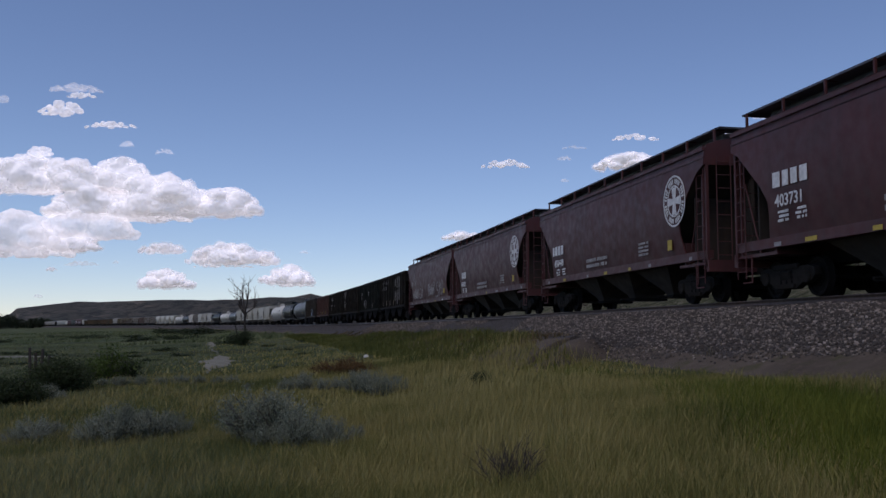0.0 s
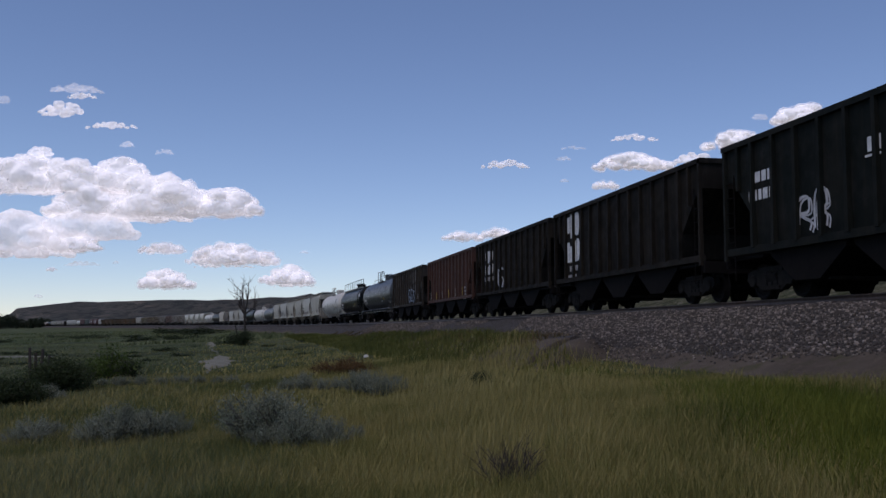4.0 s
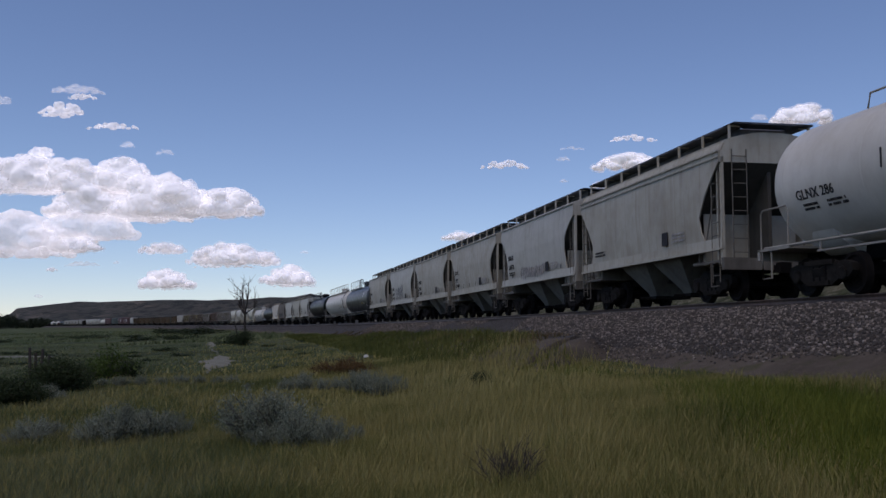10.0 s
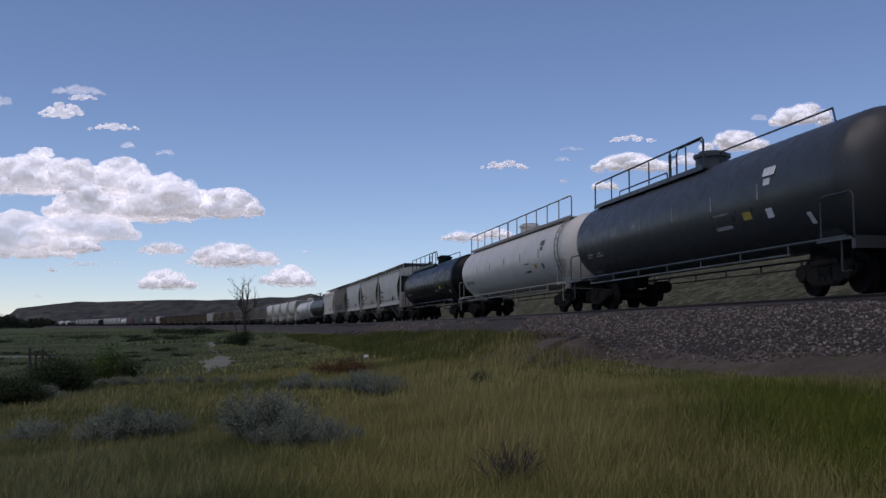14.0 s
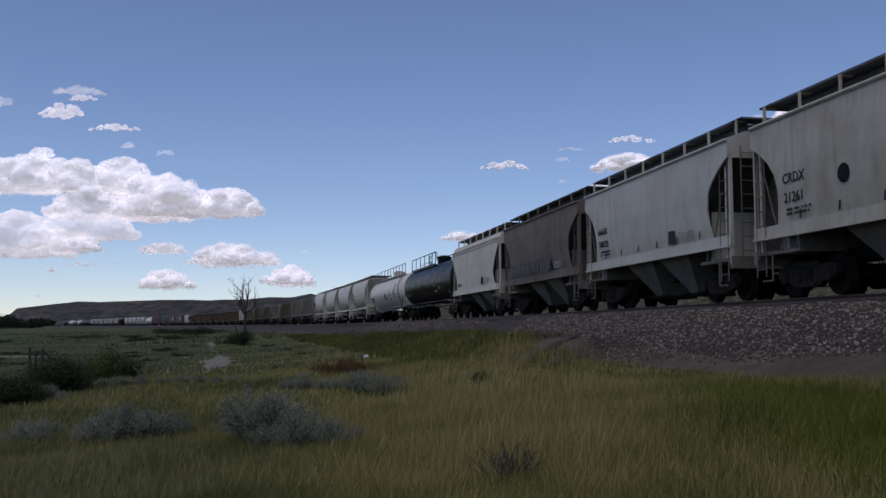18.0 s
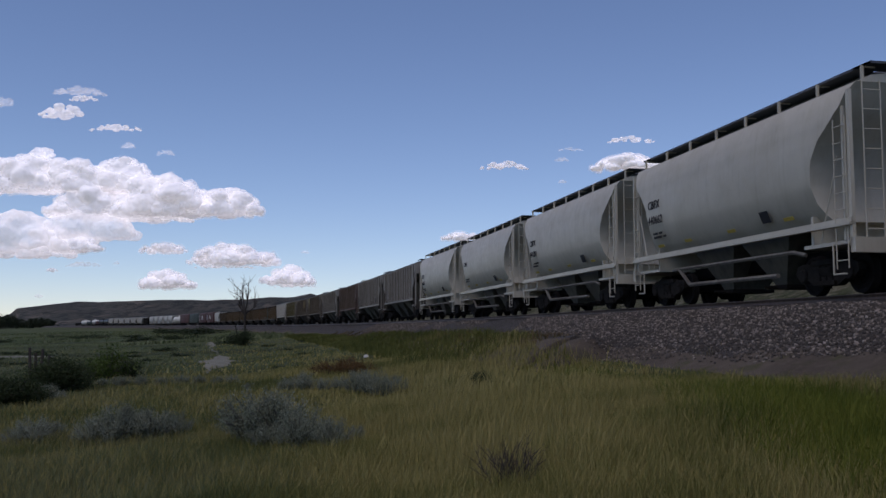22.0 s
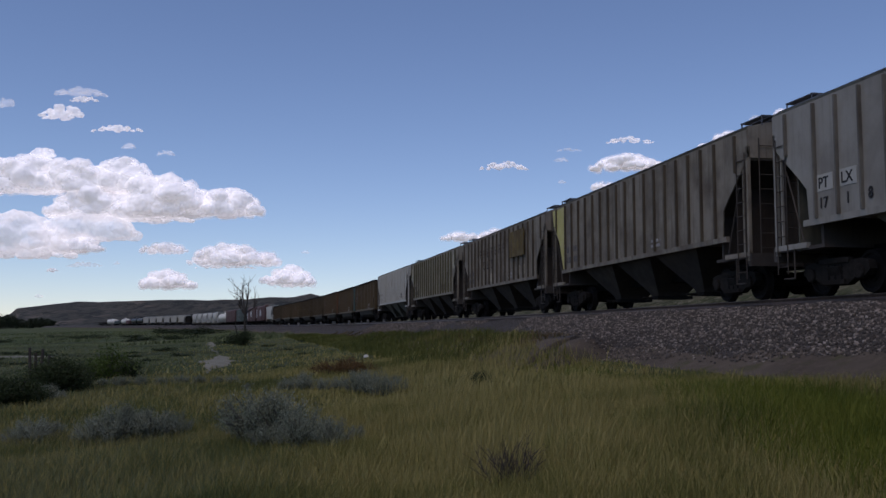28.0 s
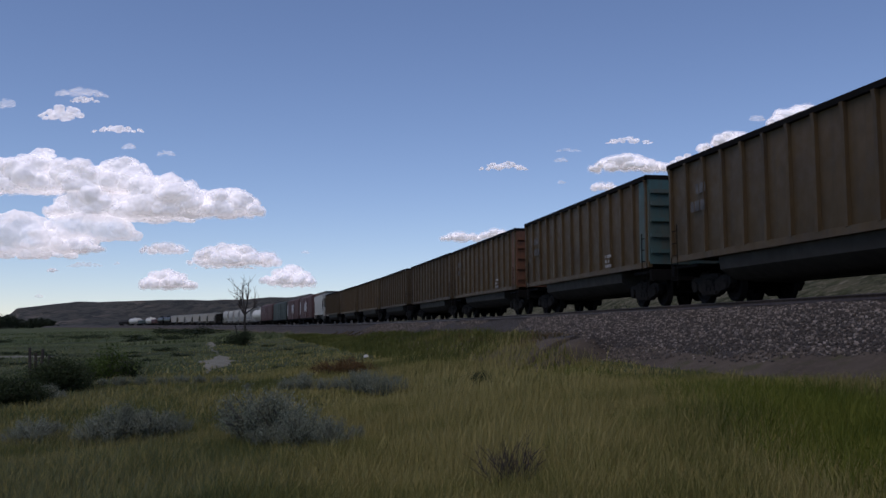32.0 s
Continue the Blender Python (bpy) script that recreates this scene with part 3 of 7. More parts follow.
# a bench of bare dirt spilling out from the foot of the bank, cut off by a gully
def bench_level(S, O):
    cleft = S - 1.23 * (O + 5.0) + 0.12 * waves(S, O * 2, 0.35, 83)
    edge = (soft_step(27.5, 27.65, cleft) + soft_step(24.6, 26.4, cleft) * soft_step(27.05, 26.9, cleft)) * soft_step(90, 62, S)
    top = np.interp(O, [-8.2, -7.3, -6.7, -5.8, -4.9, -4.5, -2.6], [-2.05, -1.7, -1.42, -1.08, -0.93, -1.16, -0.6])
    low = np.interp(O, [b[0] for b in BED], [b[1] for b in BED]) - 0.16
    low = np.where(O < -6.4, -2.2, low)
    return rail_height(S) + low + (np.maximum(top, low) - low) * edge + 0.05 * waves(S, O * 2, 1.2, 81) + 0.07 * waves(S, O, 4, 82)


def surface_height(x, y):
    """The ground, the bank or the dirt bench on it, whichever is higher."""
    h = ground_height(x, y)
    s, off = along_track(x, y)
    h = np.where((off > -6.3) & (off < -2), np.maximum(h, bed_level(s, off)), h)
    return np.where((s > 22.5) & (s < 92) & (off > -8.2) & (off < -2.6), np.maximum(h, bench_level(s, off)), h)


def dirt_bench():
    ss, oo = np.concatenate([np.arange(22.5, 32, 0.07), np.linspace(32, 92, 160)]), np.linspace(-8.2, -2.6, 72)
    S, O = np.meshgrid(ss, oo, indexing="ij")
    S, O = S.ravel(), O.ravel()
    z = bench_level(S, O)
    a = np.interp(S, _s, _turn)
    v = np.column_stack([np.interp(S, _s, _x) + O * np.cos(a), np.interp(S, _s, _y) + O * np.sin(a), z])
    i, j = np.meshgrid(np.arange(len(ss) - 1), np.arange(len(oo) - 1), indexing="ij")
    q = (i * len(oo) + j).ravel()
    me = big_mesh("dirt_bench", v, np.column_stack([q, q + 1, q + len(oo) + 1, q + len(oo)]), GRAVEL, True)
    me.materials.append(DIRT)
    mid_s, mid_o = ss[i.ravel()], oo[j.ravel()]
    me.polygons.foreach_set("material_index", (mid_o < -5.2 + 0.9 * waves(mid_s, mid_o, 3, 93) + 0.6 * waves(mid_s, mid_o * 2, 1, 94)).astype(np.int32))
    return me


tagged(new("dirt_bench", dirt_bench()), "bare brown dirt spilling from the foot of the bank", "bare ground", kind="structure")


# loose stones on the slope
ROCK = np.array([(-1, -1, -1), (1, -1, -1), (1, 1, -1), (-1, 1, -1), (-1, -1, 1), (1, -1, 1), (1, 1, 1), (-1, 1, 1)], float)
ROCK_FACES = np.array([(0, 3, 2, 1), (4, 5, 6, 7), (0, 1, 5, 4), (1, 2, 6, 5), (2, 3, 7, 6), (3, 0, 4, 7)])


def scatter_rocks(name, s, off, size, seed, lift=0.3):
    r = np.random.RandomState(seed)
    n = len(s)
    a = np.interp(s, _s, _turn)
    c = np.column_stack([np.interp(s, _s, _x) + off * np.cos(a), np.interp(s, _s, _y) + off * np.sin(a), np.where((s > 22.5) & (s < 92), np.maximum(bed_level(s, off), bench_level(s, off)), bed_level(s, off)) + size * lift])
    v = ROCK[None] * (1 + r.uniform(-0.42, 0.3, (n, 8, 3))) * size[:, None, None] * r.uniform(0.55, 1.15, (n, 1, 3))
    q, w = r.uniform(0, 6.28, n), r.uniform(-0.7, 0.7, n)
    cz, sz, cx, sx = np.cos(q)[:, None], np.sin(q)[:, None], np.cos(w)[:, None], np.sin(w)[:, None]
    x, y, z = v[..., 0], v[..., 1], v[..., 2]
    y, z = y * cx - z * sx, y * sx + z * cx
    x, y = x * cz - y * sz, x * sz + y * cz
    v = np.stack([x, y, z], -1) + c[:, None]
    f = (ROCK_FACES[None] + 8 * np.arange(n)[:, None, None]).reshape(-1, 4)
    return big_mesh(name, v.reshape(-1, 3), f, STONE)


_r = np.random.RandomState(7)
N_ROCK = 98000
_rs = 9 + 80 * _r.uniform(0, 1, N_ROCK) ** 1.5
_ro = -2.3 - np.abs(_r.normal(0, 1, N_ROCK)) * 1.35
_keep = (_ro > -5.2) & (waves(_rs, _ro * 2, 3, 31) + 0.5 * waves(_rs, _ro, 1.1, 32) > 0.1 - 0.17 * (_ro + 5.0)) & (_ro > -4.4 + 0.7 * waves(_rs, _ro, 2.6, 91) - 1.3 * _r.uniform(0, 1, N_ROCK) ** 2)
_rs, _ro = _rs[_keep], _ro[_keep]
# a spill of paler stones below the gully
_ps, _po = _r.uniform(15, 28.5, 9000), _r.uniform(-5.9, -3.0, 9000)
_keep = (_ps < 27.0 + 1.23 * (_po + 5.0)) & (waves(_ps, _po * 2, 1.4, 33) + 0.5 * waves(_ps, _po, 0.6, 34) > _r.uniform(-0.25, 0.4, 9000)) & (_po > -5.5 + 0.12 * np.abs(_ps - 25))
_rs, _ro = np.concatenate([_rs, _ps[_keep]]), np.concatenate([_ro, _po[_keep]])
tagged(new("ballast_stones", scatter_rocks("ballast_stones", _rs, _ro, 0.009 + 0.023 * _r.uniform(0, 1, len(_rs)) ** 2, 8)), "loose grey and pinkish crushed stones on the bank", "stones", kind="stuff")
for i in range(60):
    q = np.random.RandomState(100 + i)
    s, o, size = 9 + 30 * q.uniform() ** 1.3, q.uniform(-5.2, -2.6), q.uniform(0.035, 0.06)
    me = scatter_rocks("stone", np.array([s]), np.array([o]), np.array([size]), 300 + i)
    tagged(new("stone", me), "larger pale stone lying on the ballast slope", "stone", "larger stones on the bank")
# ---- far hills and clouds ----
def ray(px, py, dist):
    """The point seen at these shares of the view (across from the middle, up from eye level), dist metres ahead."""
    return Vector((px * dist, dist, EYE + py * dist))


TILT, FOCAL = radians(4.861), 1700.0


def at(x, y):
    """Picture place to shares of the view."""
    u, v = (x - 784) / FOCAL, (441 - y) / FOCAL
    ahead = math.cos(TILT) - v * math.sin(TILT)
    return u / ahead, (math.sin(TILT) + v * math.cos(TILT)) / ahead


def hill_material():
    m, nt, ln, p = nodes_of("dry_hillside")
    co = nt.new("ShaderNodeNewGeometry").outputs["Position"]
    c = mixed(nt, ln, patch_factor(nt, ln, co, 0.012, 0.4, 0.62), (0.056, 0.05, 0.038), (0.03, 0.03, 0.022))
    c = mixed(nt, ln, ramp(nt, ln, noise_node(nt, ln, co, 0.012, 6, 0.7, (1, 0.4, 3)), 0.54, 0.62, 0, 0.9), c, (0.12, 0.098, 0.072))
    c = mixed(nt, ln, ramp(nt, ln, noise_node(nt, ln, co, 0.035, 6, 0.75), 0.5, 0.56, 0, 1.0), c, (0.008, 0.011, 0.007))
    ln.new(c, p.inputs["Base Color"])
    p.inputs["Roughness"].default_value = 1.0
    bumped(nt, ln, p, noise_node(nt, ln, co, 0.05, 8, 0.7), 0.8, 8.0)
    return m


HILL = hill_material()
RIDGE = [(-40, 566), (0, 562), (18, 556), (30, 545), (60, 542), (110, 537), (135, 534), (180, 535), (240, 532), (300, 531), (380, 532), (440, 530), (480, 527), (520, 525), (550, 520), (572, 526), (600, 534), (660, 545), (760, 556)]


def far_ridge():
    dist, cols, rows = 2300.0, 260, 26
    v = []
    r = np.random.RandomState(5)
    for j in range(rows):
        q = j / (rows - 1)
        for i in range(cols):
            px = -60 + 840 * i / (cols - 1)
            top = float(np.interp(px, [a for a, _ in RIDGE], [b for _, b in RIDGE]))
            u, w = at(px, top)
            x = u * dist
            h = w * dist + 1.5 * float(waves(x, 0, 14, 51)) + 2.0 * float(waves(x, 0, 40, 52))
            gully = 34 * float(waves(x, q * 60, 48, 53)) + 16 * float(waves(x, q * 90, 19, 54))
            if q < 0.6:
                k = q / 0.6
                prof = k ** 1.35
                y = dist - 420 * (1 - k) + gully * (1 - k) * 1.4 * k ** 0.3
            else:
                k = (q - 0.6) / 0.4
                prof = 1 - 0.25 * k * k
                y = dist + 500 * k
            v.append((x * y / dist, y, -4 + (h + 4 + EYE) * prof))
    i, j = np.meshgrid(np.arange(rows - 1), np.arange(cols - 1), indexing="ij")
    q = (i * cols + j).ravel()
    return big_mesh("distant_hills", np.array(v), np.column_stack([q, q + 1, q + cols + 1, q + cols]), HILL, True)


tagged(new("distant_hills", far_ridge()), "long dark flat-topped ridge across the far plain", "hills", kind="structure")


def rim_material(name, glow):
    """Torn mist: thin, with holes; it glows in place of scattered light."""
    m, nt, ln, p = nodes_of(name)
    co = nt.new("ShaderNodeNewGeometry").outputs["Position"]
    p.inputs["Base Color"].default_value = (0.94, 0.94, 0.94, 1)
    p.inputs["Roughness"].default_value, p.inputs["Specular IOR Level"].default_value = 1.0, 0.0
    p.inputs["Emission Color"].default_value = (0.88, 0.88, 0.96, 1)
    p.inputs["Emission Strength"].default_value = glow
    t, mx = nt.new("ShaderNodeBsdfTransparent"), nt.new("ShaderNodeMixShader")
    ln.new(ramp(nt, ln, noise_node(nt, ln, co, 0.009, 3, 0.55, (0.6, 1, 1.2)), 0.34, 0.62, 0.5, 0.95), mx.inputs[0])
    ln.new(p.outputs[0], mx.inputs[1])
    ln.new(t.outputs[0], mx.inputs[2])
    ln.new(mx.outputs[0], nt["Material Output"].inputs["Surface"])
    return m


# Clouds emit a little, in place of light scattered inside them.
def cloud_material(name, glow, clear):
    m, nt, ln, p = nodes_of(name)
    co = nt.new("ShaderNodeNewGeometry").outputs["Position"]
    p.inputs["Base Color"].default_value = (0.94, 0.94, 0.94, 1)
    p.inputs["Roughness"].default_value, p.inputs["Specular IOR Level"].default_value = 1.0, 0.0
    p.inputs["Emission Color"].default_value = (0.88, 0.88, 0.96, 1)
    p.inputs["Emission Strength"].default_value = glow
    bumped(nt, ln, p, noise_node(nt, ln, co, 0.012, 3, 0.5), 0.25, 10.0)
    if clear > 0.6:
        t = nt.new("ShaderNodeBsdfTransparent")
        mx = nt.new("ShaderNodeMixShader")
        mx.inputs[0].default_value = clear
        ln.new(p.outputs[0], mx.inputs[1])
        ln.new(t.outputs[0], mx.inputs[2])
        ln.new(mx.outputs[0], nt["Material Output"].inputs["Surface"])
    elif clear:
        t = nt.new("ShaderNodeBsdfTransparent")
        mx = nt.new("ShaderNodeMixShader")
        ln.new(ramp(nt, ln, noise_node(nt, ln, co, 0.008, 4, 0.6), 0.3, 0.7, clear * 0.75, min(1, clear * 1.2)), mx.inputs[0])
        ln.new(p.outputs[0], mx.inputs[1])
        ln.new(t.outputs[0], mx.inputs[2])
        ln.new(mx.outputs[0], nt["Material Output"].inputs["Surface"])
    return m


CLOUD, HAZY, WISP = cloud_material("cumulus", 0.2, 0.0), cloud_material("thin_cumulus", 0.24, 0.5), cloud_material("wisp", 0.3, 0.8)
RIM = rim_material("torn_mist", 0.24)
DRIFT = []
_ball = bmesh.new()
bmesh.ops.create_icosphere(_ball, subdivisions=3, radius=1)
BALL_V = np.array([v.co for v in _ball.verts])
BALL_F = np.array([[v.index for v in f.verts] for f in _ball.faces])
_ball.free()


FLUFF = {}


def fluff_texture(size):
    if size not in FLUFF:
        FLUFF[size] = bpy.data.textures.new("fluff", "CLOUDS")
        FLUFF[size].noise_scale, FLUFF[size].noise_depth = max(size, 1), 3
    return FLUFF[size]


def puff_cloud(name, x, y, w, h, mat, seed, way=(0, 0), puffs=None, label="bright white cumulus cloud with grey base in the sky"):
    """A heap of ragged puffs with a flatter base. Centre, width and height are shares of the view; way: its drift."""
    r = np.random.RandomState(seed)
    dist = 4300.0
    u, t = at(x, y)
    c = ray(u, t, dist)
    k = dist / FOCAL
    W, H = w * k / 2, h * k / 2 * 1.22
    n = puffs or int(16 + w / 3)
    V, F = [], []
    for i in range(n):
        q = r.uniform(-1, 1)
        crown = (1 - abs(q) ** 2.2) * r.uniform(0.1, 1.0)
        rad = H * r.uniform(0.22, 0.6) * (0.45 + 0.55 * (1 - abs(q)))
        px, pz = q * (W - rad * 0.6), -H * 0.55 + crown * (H * 1.35 - rad)
        py = r.uniform(-1, 1) * H * 0.8
        d = BALL_V * rad * np.array([r.uniform(1.0, 1.7), 1.0, r.uniform(0.75, 1.0)])
        p = d + np.array([px, py, pz])
        g = 1 + 0.22 * waves(p[:, 0] + p[:, 1] * 0.7, p[:, 2] + p[:, 1] * 0.7, rad * 0.45, seed) + 0.12 * waves(p[:, 0] - p[:, 1], p[:, 2], rad * 0.16, seed + 1) + 0.06 * waves(p[:, 0], p[:, 2] + p[:, 1], rad * 0.07, seed + 2)
        p = d * g[:, None] + np.array([px, py, pz])
        low = p[:, 2] < -H * 0.62
        p[low, 2] = -H * 0.62 + (p[low, 2] + H * 0.62) * 0.45
        F.append(BALL_F + len(V) * len(BALL_V))
        V.append(p)
    ob = new(name, big_mesh(name, np.vstack(V), np.vstack(F), mat, True))
    ob.location = c
    skin = ob.modifiers.new("skin", "REMESH")
    skin.mode, skin.voxel_size, skin.use_smooth_shade = "VOXEL", max(1.1, h / 40) * k, True
    for size, depth in ((0.6, 0.28), (0.2, 0.04)) if h > 24 else ((0.6, 0.14), (0.25, 0.04)):
        fluff = ob.modifiers.new("fluff", "DISPLACE")
        fluff.texture, fluff.texture_coords, fluff.strength, fluff.mid_level = fluff_texture(round(H * size)), "LOCAL", H * depth, 0.5
    for out in (3.0,) if mat is CLOUD else ():
        rim = piece("mist_rim", big_mesh("mist_rim", np.vstack(V), np.vstack(F), RIM, True), ob, None, "thin torn mist round the cloud")
        skin = rim.modifiers.new("skin", "REMESH")
        skin.mode, skin.voxel_size, skin.use_smooth_shade = "VOXEL", max(1.1, h / 40) * k, True
        for size, depth, mid in ((0.6, 0.28, 0.5 - out * k / (H * 0.28)), (0.25, 0.16, 0.5)):
            fluff = rim.modifiers.new("fluff", "DISPLACE")
            fluff.texture, fluff.texture_coords, fluff.strength, fluff.mid_level = fluff_texture(round(H * size)), "LOCAL", H * depth, mid
    tagged(ob, label, "cloud", "clouds in the summer sky")
    DRIFT.append((ob, Vector((way[0] * k, 0, -way[1] * k))))
    return ob


# big bank: place, width, height
for i, (x, y, w, h, mat, way) in enumerate((
        (70, 312, 360, 76, CLOUD, (4, 0)), (215, 312, 100, 70, CLOUD, (4, 0)), (20, 330, 120, 30, HAZY, (4, 0)), (160, 358, 150, 66, CLOUD, (4, 1)), (290, 350, 160, 88, CLOUD, (4, 1)), (395, 360, 140, 56, CLOUD, (3, 1)),
        (250, 380, 180, 30, HAZY, (4, 1)), (130, 428, 96, 40, CLOUD, (4, 2)), (40, 410, 170, 90, HAZY, (4, 2)), (150, 395, 190, 70, HAZY, (4, 2)), (60, 440, 140, 40, HAZY, (4, 2)), (72, 268, 46, 24, HAZY, (6, 3)),
        (288, 439, 86, 20, CLOUD, (3, 0)), (410, 450, 172, 42, CLOUD, (3, 2)), (395, 470, 110, 10, HAZY, (3, 2)), (292, 494, 96, 36, CLOUD, (3, 1)), (512, 487, 76, 38, CLOUD, (2, 1)), (520, 505, 80, 9, HAZY, (2, 1)), (470, 495, 24, 12, CLOUD, (2, 1)),
        (895, 290, 88, 18, HAZY, (-3, 4)), (1120, 286, 140, 34, CLOUD, (-8, 3)), (1125, 243, 84, 14, HAZY, (-11, 6)), (1015, 261, 50, 8, WISP, (-10, 5)), (998, 280, 28, 9, WISP, (-6, 3)), (820, 418, 76, 18, CLOUD, (-3, 1)),
        (880, 413, 60, 18, CLOUD, (-3, 2)), (1072, 326, 44, 16, CLOUD, (-3, 3)), (1300, 248, 110, 36, CLOUD, (-8, 3)), (1424, 203, 112, 38, CLOUD, (-8, 3)), (1230, 282, 90, 26, HAZY, (-8, 3)), (1345, 206, 30, 14, WISP, (-6, 3)), (1000, 319, 16, 8, WISP, (-6, 3)),
        (112, 192, 82, 28, HAZY, (1, 8)), (195, 221, 100, 14, HAZY, (14, 8)), (132, 156, 100, 18, WISP, (10, 8)), (145, 168, 50, 14, HAZY, (6, 8)), (290, 268, 34, 12, WISP, (3, 3)), (90, 476, 22, 10, HAZY, (2, 2)), (66, 449, 20, 8, WISP, (2, 2)), (145, 466, 70, 12, WISP, (6, 2)),
        (68, 524, 18, 8, WISP, (2, 0)), (540, 446, 20, 7, WISP, (2, 0)), (205, 464, 12, 7, WISP, (2, 2)), (2, 175, 30, 20, WISP, (12, 8)), (225, 255, 24, 14, WISP, (4, 4)), (68, 450, 12, 8, HAZY, (2, 2)))):
    puff_cloud("cloud", x, y, w, h, mat, 400 + 7 * i, way, label=("bright white cumulus cloud with greyer base in the sky" if mat is CLOUD else "thin pale cloud shred in the blue sky"))
# ---- the train ----
TRAIN = []          # (thing, time at which its middle passes the camera's plane)
WHEELS = {-0.89: [], 0.89: []}


def start_car(name, t0, t1, label, category):
    root = tagged(new(name), label, category, "freight cars of the train")
    TRAIN.append((root, (t0 + t1) / 2))
    return root


def side_frame_shape():
    o = [(-1.22, 0.5), (-1.16, 0.68), (-0.9, 0.74), (-0.55, 0.72), (-0.35, 0.8), (0.35, 0.8), (0.55, 0.72), (0.9, 0.74), (1.16, 0.68), (1.22, 0.5),
         (1.05, 0.36), (0.78, 0.38), (0.62, 0.3), (0.42, 0.2), (-0.42, 0.2), (-0.62, 0.3), (-0.78, 0.38), (-1.05, 0.36)]
    s = Shape().prism(o, -0.09, 0.09)
    for x in (-0.89, 0.89):
        s.lathe([(-0.15, 0.13), (-0.13, 0.16), (0.02, 0.16), (0.02, 0.1)], "y", (x, 0, 0.46), 10)
    s.box(-0.4, 0.4, -0.15, -0.07, 0.22, 0.32).box(-0.55, 0.55, -0.13, -0.06, 0.68, 0.79)
    return s


def spring_shape():
    s = Shape()
    for x in (-0.24, 0, 0.24):
        s.lathe([(0.3, 0.1), (0.36, 0.115), (0.42, 0.1), (0.48, 0.115), (0.54, 0.1), (0.6, 0.115), (0.66, 0.1)], "z", (x, 0, 0), 8)
    return s


def wheelset_shape():
    s = Shape().lathe([(-1.02, 0.075), (1.02, 0.075)], "y", (0, 0, 0), 8)
    for d in (1, -1):
        s.lathe([(d * a, r) for a, r in ((0.83, 0.1), (0.83, 0.2), (0.79, 0.24), (0.79, 0.36), (0.83, 0.39), (0.83, 0.455), (0.72, 0.465), (0.69, 0.49), (0.67, 0.49), (0.67, 0.38), (0.73, 0.34), (0.73, 0.2), (0.67, 0.16), (0.67, 0.1))],
                "y", (0, 0, 0), 22)
    return s


def bolster_shape():
    return Shape().loft([(0.42, -0.2, 0.2, 1.1), (0.6, -0.24, 0.24, 1.15), (0.78, -0.18, 0.18, 0.5)]).box(-0.35, 0.35, -0.2, 0.2, 0.7, 0.95)


def add_truck(root, x, simple=False):
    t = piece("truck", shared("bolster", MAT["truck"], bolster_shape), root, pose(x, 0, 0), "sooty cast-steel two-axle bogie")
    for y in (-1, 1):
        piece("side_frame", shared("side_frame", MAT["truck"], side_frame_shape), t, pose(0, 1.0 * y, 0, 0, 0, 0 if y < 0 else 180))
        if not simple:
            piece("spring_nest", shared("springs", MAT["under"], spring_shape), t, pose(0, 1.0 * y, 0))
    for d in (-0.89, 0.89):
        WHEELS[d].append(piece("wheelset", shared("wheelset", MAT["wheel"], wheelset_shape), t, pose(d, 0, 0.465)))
    return t


def coupler_shape(reach):
    return Shape().box(-0.3, reach - 0.2, -0.09, 0.09, 0.77, 0.95).box(reach - 0.22, reach, -0.16, 0.16, 0.72, 1.0).tube([(0.05, 0.3, 0.95), (0.15, 0.34, 0.7), (reach - 0.02, 0.36, 0.5)], 0.025)


def add_running_gear(root, centre, reach, half, simple=False):
    """Two bogies, a coupler at each end."""
    for d in (-1, 1):
        add_truck(root, d * centre, simple)
        piece("coupler", shared(("coupler", reach), MAT["under"], lambda: coupler_shape(reach)), root, pose(d * half, 0, 0, 0, 0, 0 if d > 0 else 180))


def ladder_shape(z0, z1, width, rungs, r=0.013):
    s = Shape().tube([(0, 0, z0), (0, 0, z1)], r * 1.2).tube([(width, 0, z0), (width, 0, z1)], r * 1.2)
    for i in range(rungs):
        z = z0 + (z1 - z0) * (i + 0.5) / rungs
        s.tube([(0, 0, z), (width, 0, z)], r)
    return s


def text_mesh(words, size, material, spacing=1.0):
    key = (words, size, material.name)
    if key not in SHARED:
        cu = bpy.data.curves.new("words", "FONT")
        cu.body, cu.size, cu.extrude, cu.resolution_u, cu.space_character = words, size, 0.004, 2, spacing
        cu.offset = size * 0.012
        ob = bpy.data.objects.new("words", cu)
        me = bpy.data.meshes.new_from_object(ob)
        bpy.data.objects.remove(ob)
        me.materials.clear()
        me.materials.append(material)
        SHARED[key] = me
    return SHARED[key]


def letter(root, words, x, z, size, mat, y, stretch=1.0, lean=0.0):
    """Words on the side that faces the camera."""
    m = pose(x, y, z, 90 + lean, 0, 0)
    return piece("lettering", text_mesh(words, size, MAT[mat], stretch), root, m, MAT[mat].name.replace("_", " ") + " lettering")


def bars(root, x, z, w, h, rows, mat, y, seed=0, lean=0.0):
    """Small writing that cannot be read, and marks, as plain bars."""
    rnd = random.Random(seed)
    s = Shape()
    for r in range(rows):
        zz, at = -r * h * 1.7, 0.0
        while at < w:
            step = h * rnd.uniform(0.5, 0.95)
            if rnd.random() < 0.85:
                s.box(at, min(at + step, w), -0.004, 0.004, zz, zz + h)
            at += step + h * 0.3
    tagged(piece("stencil", s.mesh("stencil", MAT[mat], 0), root, pose(x, y, z, lean, 0, 0)), kind="stuff")


